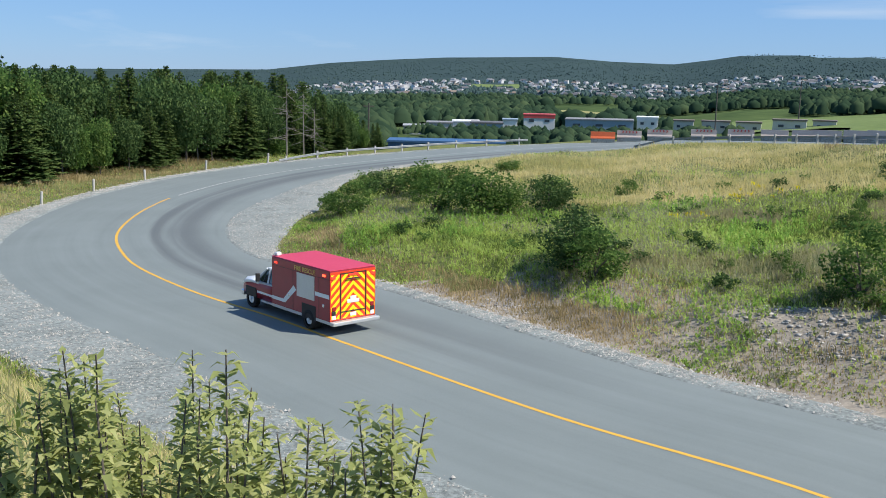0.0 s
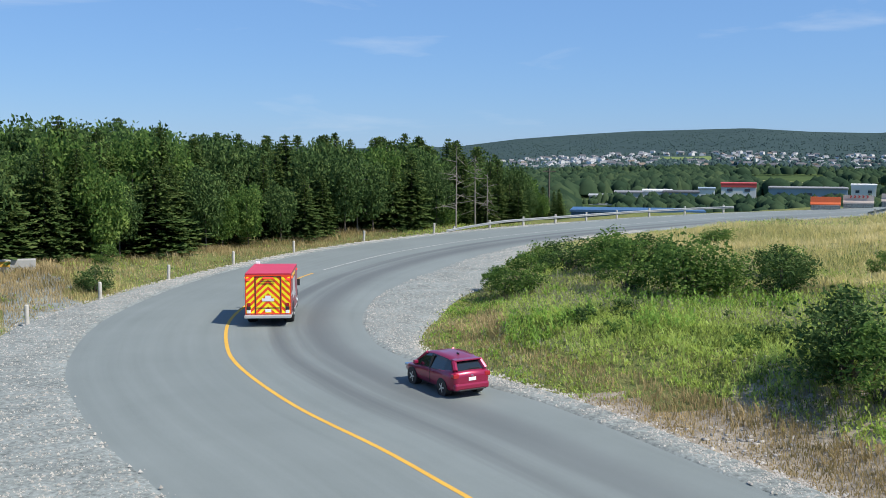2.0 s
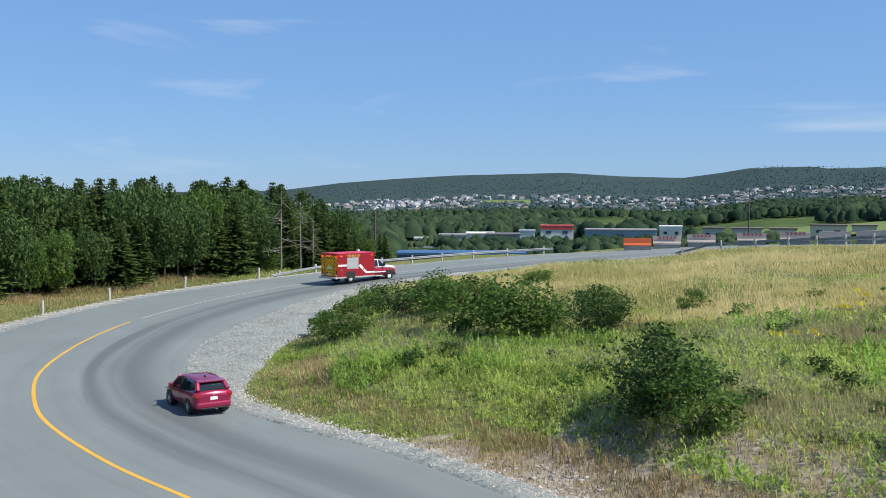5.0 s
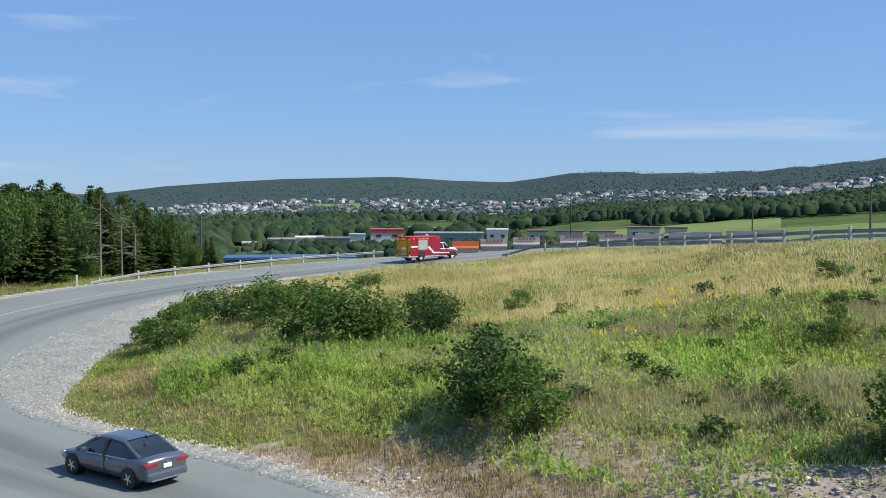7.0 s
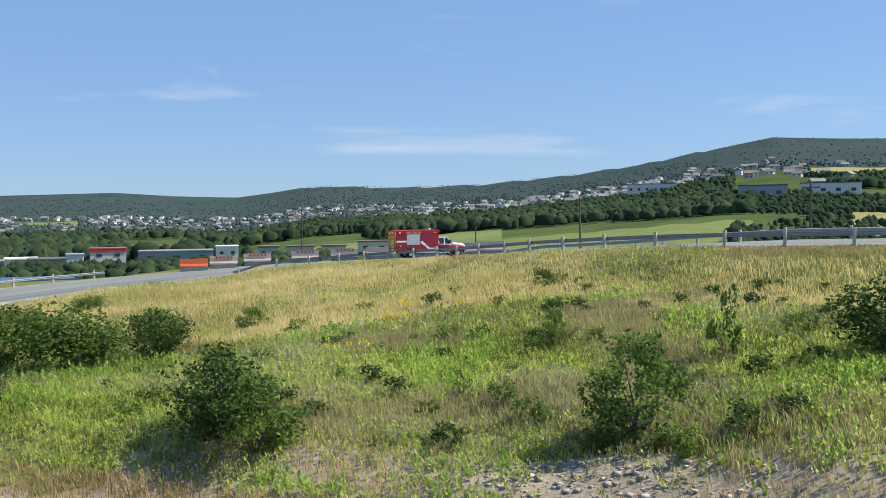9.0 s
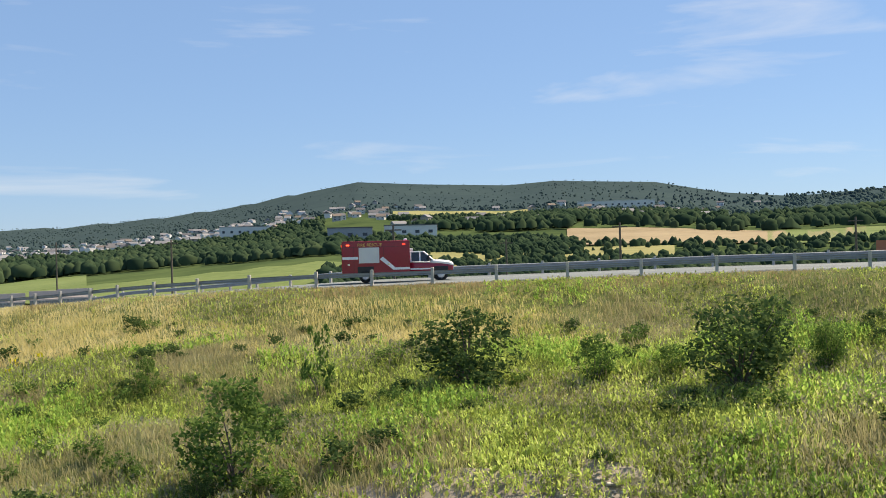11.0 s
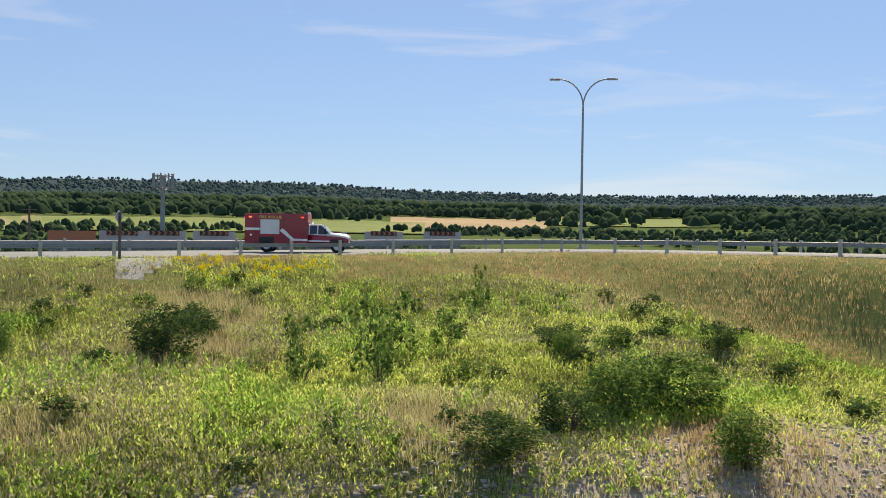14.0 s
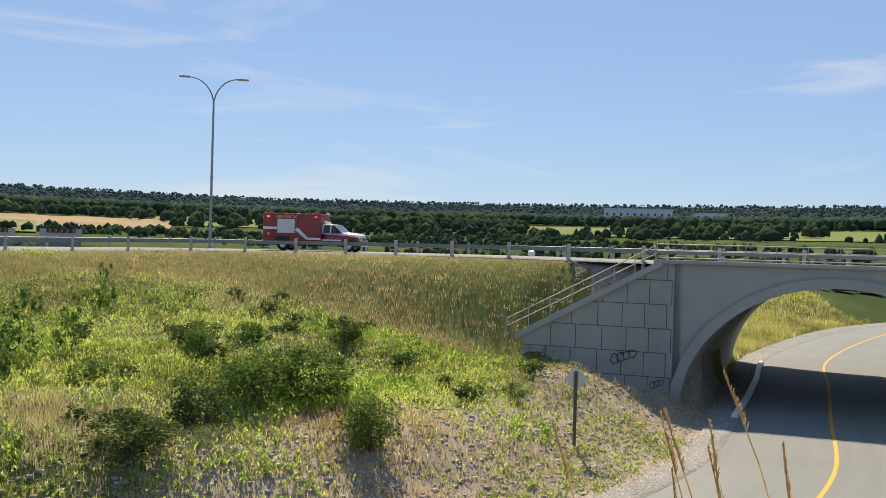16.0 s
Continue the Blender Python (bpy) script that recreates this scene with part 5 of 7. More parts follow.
def scatter_meadow():
    n = 200000
    b = rng.uniform(-34, 150, n)
    r = 24 + (112 - 24) * rng.uniform(0, 1, n) ** 1.25
    x, y = r * np.sin(np.radians(b)), r * np.cos(np.radians(b))
    ok, edge, low_edge = clear_of_roads(x, y, 0.25)
    behind = np.interp(b, [-40, 0, 10, 20, 30, 40, 60, 80, 95, 110, 128, 133, 141, 150], [112, 112, 108, 112, 100, 76, 66, 66, 76, 76, 66, 112, 112, 112])
    ok &= r < behind
    x, y, b, r, edge, low_edge = (v[ok] for v in (x, y, b, r, edge, low_edge))
    z = height(x, y)
    pts = np.stack([x, y, z], -1)
    patch = np.array([noise.noise(Vector((px * 0.055, py * 0.055, 3.0))) + 0.5 * noise.noise(Vector((px * 0.17, py * 0.17, 9.0))) for px, py in zip(x, y)])
    chance = rng.uniform(-0.35, 0.35, len(x)) + patch
    # dry on the embankment and by the verges, straw on the far meadow, rank green in the hollow
    bank = (edge < 9) & (b > 92) & (r > 50)
    verge = (low_edge < 3.5) | ((low_edge < 8) & (b > 4) & (b < 75) & (patch < 0.05)) | ((edge < 4) & (b > 30))
    outer = (b < -2) & (y > 40)
    farm = (r > 58) & (b > 2) & (b < 40) | ((r > 50) & (b >= 40) & (b < 62))
    stony = ((low_edge < 6) & (b > 4)) & (chance < 0.1)
    dry = (bank & (chance > -0.42)) | (verge & (chance > -0.1)) | (outer & (chance > -0.2)) | ((b > 108) & (low_edge < 8.5) & (chance > 0.0))
    straw = farm & ~dry & (chance > np.where(b > 38, -0.05, -0.45))
    stony |= (b > 8) & (b < 66) & (low_edge < 7.5) & (patch < 0.05) & (rng.uniform(0, 1, len(x)) < 0.75)
    stony |= (b > 103) & (low_edge < 8.5) & (chance < 0.3)
    keep = ~(stony & (rng.uniform(0, 1, len(x)) < np.where(b > 103, 0.35, 0.62)))
    bare = np.array([noise.noise(Vector((px * 0.13, py * 0.13, 21.0))) for px, py in zip(x, y)])
    keep &= ~((bare > 0.15) & (low_edge < 7.5) & (low_edge > 0.8) & (b > 8) & (b < 70) & (rng.uniform(0, 1, len(x)) < 0.7))
    keep &= ~((r > 60.5) & (r < 66) & (np.abs(b - 81.2) < np.interp(r, [60.5, 66], [0.6, 2.0])) & (rng.uniform(0, 1, len(x)) < 0.45))
    weed = ~dry & ~straw & keep
    dry, straw = dry & keep, straw & keep
    hgt = 0.34 + 0.30 * np.clip(patch + 0.4, 0, 1) + 0.15 * rng.uniform(0, 1, len(x))
    hgt *= np.interp(low_edge, [0, 2, 8], [0.55, 0.8, 1.0])
    hgt *= np.interp(r, [25, 45, 80], [0.72, 0.95, 0.95]) * np.interp(edge, [0, 1.5, 5], [0.3, 0.5, 1.0]) * rng.choice([0.55, 0.8, 1.0, 1.25], len(x))
    sp = 0.16 + 0.0022 * r
    brown = weed & (np.array([noise.noise(Vector((px * 0.11, py * 0.11, 33.0))) for px, py in zip(x, y)]) + rng.uniform(-0.15, 0.15, len(x)) > np.where(b > 90, 0.42, 0.2))
    weed = weed & ~brown
    blades("seeding_weeds", pts[brown], hgt[brown] * 0.8, sp[brown], 7, 0.04, SORREL, "brown seeding weeds in patches of the meadow", "weeds")
    hgt = hgt * np.interp(b, [20, 45], [1.0, 0.72])
    grassy = weed & (rng.uniform(0, 1, len(x)) < 0.35)
    blades("green_grass", pts[grassy], hgt[grassy] * 0.8, sp[grassy] * 1.2, 6, 0.045, WEEDS, "rank green grass on the sloping meadow", "grass")
    weed = weed & ~grassy
    stalks("green_weeds", pts[weed], hgt[weed] * 0.95, sp[weed] * 1.1, 12, WEEDS, "leafy green weed stalks crowding the sloping meadow", "weeds")
    grey = weed & (np.array([noise.noise(Vector((px * 0.09, py * 0.09, 51.0))) for px, py in zip(x, y)]) + rng.uniform(-0.2, 0.2, len(x)) > 0.04)
    stalks("faded_weeds", pts[grey] + np.array([0, 0, 0.08]), hgt[grey], sp[grey] * 1.3, 9, FADED, "grey-brown faded seed heads over the meadow weeds", "weeds")
    hgt = np.where(bank, hgt * 0.62, hgt)
    blades("dry_grass", pts[dry], hgt[dry] * 0.9, sp[dry], 7, 0.05, DRY, "dry brown grass on the banks and verges", "grass")
    blades("straw_grass", pts[straw], hgt[straw] * 0.85, sp[straw], 7, 0.05, STRAW, "pale seeding grass on the far meadow", "grass")
    # rank stalks that stand up out of the weeds
    lush = np.array([noise.noise(Vector((px * 0.16, py * 0.16, 71.0))) for px, py in zip(x, y)])
    tall = weed & (lush > 0.1) & (r < 62)
    tall &= rng.uniform(0, 1, len(x)) < 0.5
    stalks("tall_weeds", pts[tall], hgt[tall] * 1.65, sp[tall] * 0.45, 18, LUSH, "tall bright green weed stalks in the meadow", "weeds")
    gold = (((b > 83) & (b < 92) & (edge < 7) & (r > 48) & (r < 66) & (patch > -0.1)) | (chance > 1.05)) & (rng.uniform(0, 1, len(x)) < 0.22)
    fp = pts[gold].copy()
    fp[:, 2] += hgt[gold] * 0.85
    blades("goldenrod", fp, np.full(gold.sum(), 0.2), np.full(gold.sum(), 0.09), 9, 0.09, FLOWER, "yellow goldenrod flower heads among the weeds", "flowers", 0.7)


scatter_meadow()


def scatter_beyond():
    """Dry grass and weeds on the banks past the underpass."""
    n = 16000
    b, r = rng.uniform(132, 152, n), rng.uniform(86, 150, n)
    x, y = r * np.sin(np.radians(b)), r * np.cos(np.radians(b))
    ok, edge, low = clear_of_roads(x, y, 0.3)
    x, y = x[ok], y[ok]
    pts = np.stack([x, y, height(x, y)], -1)
    h = rng.uniform(0.35, 0.8, len(x))
    dry = rng.uniform(0, 1, len(x)) < 0.5
    blades("verge_grass", pts[dry], h[dry], np.full(dry.sum(), 0.3), 7, 0.07, DRY, "dry grass on the banks past the underpass", "grass")
    blades("verge_weeds", pts[~dry], h[~dry], np.full((~dry).sum(), 0.3), 7, 0.07, WEEDS, "green weeds on the banks past the underpass", "weeds")


scatter_beyond()


def scatter_bank():
    """Dry grass and weeds on the bank below the viewer and beyond the outer shoulder."""
    n = 34000
    x, y = rng.uniform(-44, 14, n), rng.uniform(-18, 66, n)
    d, s, i = nearest(x, y, 0, LOWER_END + 20)
    w = HW_OUT[i] + GR_OUT[i]
    ok = (s > 0) & (d > w + 0.15) & (d < w + 24) & (np.hypot(x + 0.9, y + 15.6) > 3.0) & (np.hypot(x + 38.0 - 11.0 * np.clip(((x + 38.0) * 11.0 - (y - 68.0) * 17.0) / 410.0, 0, 1), y - 68.0 + 17.0 * np.clip(((x + 38.0) * 11.0 - (y - 68.0) * 17.0) / 410.0, 0, 1)) > 2.4)
    x, y, far = x[ok], y[ok], (d - w)[ok]
    pts = np.stack([x, y, height(x, y)], -1)
    h = rng.uniform(0.3, 0.6, len(x)) * np.interp(far, [0, 3], [0.6, 1.0])
    dry = rng.uniform(0, 1, len(x)) < 0.86
    blades("bank_grass", pts[dry], h[dry], np.full(dry.sum(), 0.2), 8, 0.03, STRAW, "dry yellow grass on the near bank", "grass")
    blades("bank_weeds", pts[~dry], h[~dry], np.full((~dry).sum(), 0.2), 8, 0.045, WEEDS, "green weeds on the near bank", "weeds")


scatter_bank()


def scatter_gravel():
    """Loose stones of the shoulders."""
    n = 60000
    i = rng.integers(60, LOWER_END + 40, n)
    side = np.where(rng.uniform(0, 1, n) < 0.6, 1, -1)
    o = np.where(side > 0, HW_OUT[i] + 0.1 + GR_OUT[i] * rng.uniform(0, 1, n), -(HW_IN[i] + 0.1 + GR_IN[i] * rng.uniform(0, 1, n)))
    x = ROAD[i, 0] + LEFT[i, 0] * o + tang[i, 0] * rng.uniform(-0.5, 0.5, n)
    y = ROAD[i, 1] + LEFT[i, 1] * o + tang[i, 1] * rng.uniform(-0.5, 0.5, n)
    z = ROAD[i, 2] + 0.005
    size = 0.025 + 0.06 * rng.uniform(0, 1, n) ** 3
    tet = np.array([(1, 0, -0.4), (-0.5, 0.87, -0.4), (-0.5, -0.87, -0.4), (0, 0, 0.7)])
    v = tet[None] * rng.uniform(0.6, 1.3, (n, 4, 3)) * size[:, None, None] + np.stack([x, y, z], -1)[:, None]
    f = (np.arange(n)[:, None, None] * 4 + np.array([(0, 1, 3), (1, 2, 3), (2, 0, 3)])[None]).reshape(-1, 3)
    tagged(new("loose_gravel", fast_mesh("loose_gravel", v.reshape(-1, 3), f, [STONE])), "loose grey gravel on the shoulders", "gravel", kind="stuff")


scatter_gravel()


def scatter_stones():
    """Broken stone on the cut slope and washed patches by the road."""
    n = 120000
    b = rng.uniform(4, 136, n)
    r = 24 + 44 * rng.uniform(0, 1, n)
    x, y = r * np.sin(np.radians(b)), r * np.cos(np.radians(b))
    ok, edge, low = clear_of_roads(x, y, 0.1)
    patch = np.array([noise.noise(Vector((px * 0.13, py * 0.13, 21.0))) for px, py in zip(x, y)])
    ok &= (low < np.where(b > 103, 9.5, 7.0)) & (low > 0.5) & (patch > np.where(b > 103, -0.4, -0.02))
    x, y = x[ok], y[ok]
    z = height(x, y)
    m = len(x)
    size = 0.02 + 0.12 * rng.uniform(0, 1, m) ** 7
    cube = np.array([(a, c, d) for a in (-1, 1) for c in (-1, 1) for d in (-1, 1)], float)
    v = cube[None] * rng.uniform(0.5, 1.1, (m, 8, 3)) * size[:, None, None]
    ang = rng.uniform(0, 6.3, m)
    c, s = np.cos(ang)[:, None], np.sin(ang)[:, None]
    vx, vy = v[..., 0] * c - v[..., 1] * s, v[..., 0] * s + v[..., 1] * c
    v = np.stack([vx + x[:, None], vy + y[:, None], v[..., 2] * 0.42 + z[:, None] + 0.004], -1).reshape(-1, 3)
    q = np.array([(0, 1, 3, 2), (4, 6, 7, 5), (0, 4, 5, 1), (2, 3, 7, 6), (0, 2, 6, 4), (1, 5, 7, 3)])
    f = (np.arange(m)[:, None, None] * 8 + q[None]).reshape(-1, 4)
    tagged(new("stones", fast_mesh("stones", v, f, [STONE])), "broken grey stones on the cut slope", "stones", kind="stuff")


scatter_stones()


def crown_mesh(seed, n_clumps, leaves, leaf, squat=1.0, airy=0.0):
    """Leaves in clumps that fill a crown one unit wide and high; an uneven outline with gaps."""
    g = np.random.default_rng(seed)
    cl = []
    while len(cl) < n_clumps:
        p = g.uniform(-1, 1, 3)
        if np.linalg.norm(p) < 1:
            cl.append((p[0] * 0.42, p[1] * 0.42, 0.46 + p[2] * 0.44 * squat))
    cl = np.array(cl)
    size = g.uniform(0.09, 0.2, n_clumps) * (1 - 0.3 * airy)
    k = g.integers(0, n_clumps, leaves)
    off = g.normal(0, 1, (leaves, 3))
    off /= np.linalg.norm(off, axis=1)[:, None]
    p = cl[k] + off * (size[k] * g.uniform(0.25, 1.0, leaves) ** 0.5)[:, None]
    p[:, 2] = np.maximum(p[:, 2], 0.02)
    u = g.normal(0, 1, (leaves, 3))
    u /= np.linalg.norm(u, axis=1)[:, None]
    w = np.cross(u, g.normal(0, 1, (leaves, 3)))
    w /= np.linalg.norm(w, axis=1)[:, None]
    L = leaf * g.uniform(0.6, 1.3, leaves)[:, None]
    v = np.stack([p - u * L, p + w * L * 0.55, p + u * L, p - w * L * 0.55], 1).reshape(-1, 3)
    f = np.arange(leaves * 4).reshape(-1, 4)
    return v, f, cl


def bush_kind(seed, material, airy=0.0, leaves=3400, leaf=0.026, squat=1.0, clumps=60):
    v, f, cl = crown_mesh(seed, clumps, leaves, leaf, squat, airy)
    crown = fast_mesh("crown", v, f, [material])
    bm = bmesh.new()
    for c in cl[::4]:
        mid_ = Vector((c[0] * 0.35, c[1] * 0.35, c[2] * 0.5))
        tube(bm, (c[0] * 0.05, c[1] * 0.05, -0.06), mid_, 0.014, 0.009, 5)
        tube(bm, mid_, c, 0.009, 0.003, 5)
    wood = bpy.data.meshes.new("stem")
    bm.to_mesh(wood)
    bm.free()
    wood.materials.append(BARK)
    return crown, wood


KINDS = [bush_kind(11, SHRUB), bush_kind(12, SHRUB_DARK), bush_kind(13, SHRUB, 0.5, 2200, 0.027, 1.0, 40), bush_kind(14, SHRUB_DARK, 0.3, 2800, 0.026, 1.05, 50), bush_kind(15, SHRUB, 0.8, 700, 0.035, 1.1, 16), bush_kind(16, SHRUB, 0.2, 520, 0.05, 1.0, 18), bush_kind(17, SHRUB_DARK, 0.2, 520, 0.05, 1.0, 18)]


def bush(name, x, y, w, h, kind, label, category="bush"):
    z = float(height(x, y)[0])
    ob = thing(name, label, category, m=Matrix.Translation((x, y, z - 0.05)) @ pose(0, 0, 0, 0, 0, random.uniform(0, 360)))
    crown, wood = KINDS[kind]
    s = Matrix.Diagonal((w * 1.12, w * 1.12, h * 1.08, 1))
    part("crown", crown, None, ob, m=s)
    part("stem", wood, None, ob, m=s)
    return ob


ALDER, WILLOW, SAPLING = "leafy green alder bush in the meadow", "dense dark green willow bush in the meadow", "slender young sapling with sparse leaves in the grass"
for x, y, w, h, k in (
    (8.2, 55.3, 4.8, 3.7, 0), (0.2, 72.4, 2.6, 2.6, 0), (2.0, 68.4, 3.9, 2.6, 3), (4.8, 64.8, 4.8, 3.1, 0), (6.7, 65.1, 3.4, 2.3, 1), (14.3, 60.3, 3.0, 2.2, 0), (10.8, 35.6, 4.3, 3.3, 1),
    (14.5, 82.7, 2.9, 1.4, 0), (20.9, 62.0, 2.2, 1.5, 2), (-3.0, 66.0, 2.4, 1.6, 2), (7.7, 64.5, 3.0, 2.2, 0), (20.5, 23.8, 3.4, 3.3, 2), (19.3, 24.2, 1.1, 0.9, 1), (31.3, 30.7, 1.7, 3.4, 4), (27.6, 37.9, 1.3, 1.6, 2),
    (33.7, 24.4, 4.0, 3.2, 1), (36.5, 19.9, 2.1, 1.9, 2), (37.0, 13.9, 4.1, 3.7, 3), (40.9, 11.7, 1.5, 2.2, 0), (42.2, 5.3, 2.9, 2.3, 1), (40.4, -3.3, 2.5, 3.8, 4), (39.6, -0.2, 2.0, 3.1, 4), (38.3, 17.3, 1.7, 1.2, 2),
    (33.2, -9.3, 2.4, 2.0, 3), (35.5, -11.9, 3.0, 2.4, 0), (36.2, -14.4, 3.3, 2.3, 2), (30.8, -6.3, 2.7, 1.4, 1), (44.3, -4.1, 2.8, 3.4, 4), (57.5, -10.5, 1.3, 3.0, 4), (48.2, 4.9, 2.8, 1.7, 1), (46.7, -20.5, 1.9, 1.6, 1), (42.4, -11.7, 1.5, 1.5, 0),
    (31.4, -14.8, 2.3, 2.2, 0), (38.5, -25.7, 1.3, 0.8, 2), (37.9, -13.7, 2.1, 1.8, 3), (45.8, -6.8, 1.6, 2.1, 4), (44.0, -14.5, 2.2, 1.3, 2), (47.5, -13.0, 2.6, 1.2, 1), (41.0, -17.5, 2.0, 1.2, 2), (-29.5, 62.5, 2.6, 1.8, 1), (-32.5, 71.0, 2.4, 1.6, 2), (-17.5, 109.0, 4.0, 2.6, 0), (-11.0, 112.0, 4.0, 2.4, 0)):
    bush("sapling" if k == 4 else "bush", x, y, w, h, k, SAPLING if k == 4 else (WILLOW if k in (1, 3) else ALDER), "sapling" if k == 4 else "bush")

for b_, r_, w, h, k in ((-0.8, 60, 3.4, 2.5, 2), (4.8, 58, 4.0, 3.0, 2), (10.3, 56, 3.8, 2.6, 0), (13.4, 56.5, 3.4, 2.7, 1), (-2.2, 62, 3.0, 2.0, 2), (18.6, 34.6, 3.4, 2.6, 2)):
    bush("bush", *polar(b_, r_), w, h, k, WILLOW if k in (1, 3) else ALDER)


def small_clumps():
    random.seed(17)
    made = 0
    while made < 230:
        b, r = random.uniform(2, 128), random.uniform(30, 66)
        x, y = polar(b, r)
        ok, e, low = clear_of_roads(np.array([x]), np.array([y]), 2.2)
        if not ok[0] or e[0] < 6:
            continue
        w = random.uniform(0.6, 1.5)
        z = float(height(x, y)[0])
        ob = thing("weed_clump", "low leafy weed clump in the meadow grass", "weed", "weed clumps of the meadow", m=Matrix.Translation((x, y, z - 0.05)) @ pose(0, 0, 0, 0, 0, random.uniform(0, 360)))
        crown, wood = KINDS[random.choice((5, 6, 6))]
        sc = Matrix.Diagonal((w * 1.2, w * 1.2, w * random.uniform(0.5, 0.9), 1))
        part("crown", crown, None, ob, m=sc)
        made += 1


small_clumps()


# ---- the wood beyond the curve ----
def spruce_meshes(seed):
    """Crown of drooping sprays in whorls, one unit high, and its trunk."""
    g = np.random.default_rng(seed)
    V, F = [], []
    z = 0.05
    while z < 0.985:
        reach = 0.21 * (1 - z) ** 0.75 * g.uniform(0.72, 1.15) + 0.010
        count = int(6 + 7 * (1 - z))
        a0 = g.uniform(0, 6.3)
        for k in range(count):
            a = a0 + 6.283 * k / count + g.normal(0, 0.15)
            rr = reach * g.uniform(0.65, 1.12)
            d, side = np.array([math.cos(a), math.sin(a), 0]), np.array([-math.sin(a), math.cos(a), 0])
            sag = g.uniform(0.12, 0.5)
            for j in range(9):
                u = (j + 0.6 + g.uniform(-0.3, 0.3)) / 9
                p = d * rr * u + side * rr * g.normal(0, 0.05) + np.array([0, 0, z - sag * rr * u + 0.15 * rr * u * u + g.normal(0, 0.004)])
                w = rr * 0.24 * (1.2 - u) * g.uniform(0.6, 1.3) + 0.005
                tip = d * rr * 0.2 + side * g.normal(0, 0.03) * rr
                up = np.array([0, 0, g.normal(0, 0.009)])
                s1, s2 = g.uniform(0.5, 1.2), g.uniform(0.5, 1.2)
                n = len(V)
                V += [p, p + side * w * s1 + tip - np.array([0, 0, g.uniform(0.002, 0.016)]), p + tip * 1.25 + up, p - side * w * s2 + tip - np.array([0, 0, g.uniform(0.002, 0.016)])]
                F.append((n, n + 1, n + 2, n + 3))
        z += 0.023 + 0.012 * g.uniform()
    crown = fast_mesh("crown", np.array(V), np.array(F), [SPRUCE])
    bm = bmesh.new()
    tube(bm, (0, 0, -0.04), (0, 0, 0.96), 0.014, 0.002, 8)
    trunk = bpy.data.meshes.new("trunk")
    bm.to_mesh(trunk)
    bm.free()
    trunk.materials.append(BARK)
    return crown, trunk


SPRUCES = [spruce_meshes(s) for s in (31, 32, 33, 34, 35)]
BROAD = [crown_mesh(s, 90, 4200, 0.028, 1.0) for s in (41, 42, 43)]
BROAD = [fast_mesh("crown", v, f, [SHRUB if k == 0 else SHRUB_DARK]) for k, (v, f, c) in enumerate(BROAD)]


DEAD_WOOD = paint("dead_wood", (0.16, 0.14, 0.12), (0.32, 0.29, 0.26), 0.9, 3.0, 30.0, 0.3)


def dead_tree(x, y, h):
    z = float(height(x, y)[0])
    ob = thing("dead_tree", "bare grey dead spruce with broken branches", "tree", m=pose(x, y, z, 0, 0, random.uniform(0, 360)))
    bm = bmesh.new()
    tube(bm, (0, 0, -0.3), (0.1, 0, h), 0.11, 0.02, 8)
    part("trunk", bm, DEAD_WOOD, ob)
    for k in range(26):
        bm = bmesh.new()
        zz = h * random.uniform(0.15, 0.97) ** 0.8
        a, L = random.uniform(0, 6.3), (h - zz) * 0.3 + random.uniform(0.4, 1.1)
        p, q = Vector((0, 0, zz)), Vector((math.cos(a) * L, math.sin(a) * L, zz + random.uniform(-1.1, 0.6)))
        tube(bm, p, q, 0.032, 0.008, 4)
        e = (p + q) / 2
        tube(bm, e, e + Vector((random.uniform(-0.5, 0.5), random.uniform(-0.5, 0.5), random.uniform(-0.2, 0.4))), 0.014, 0.004, 4)
        part("branch", bm, DEAD_WOOD, ob)


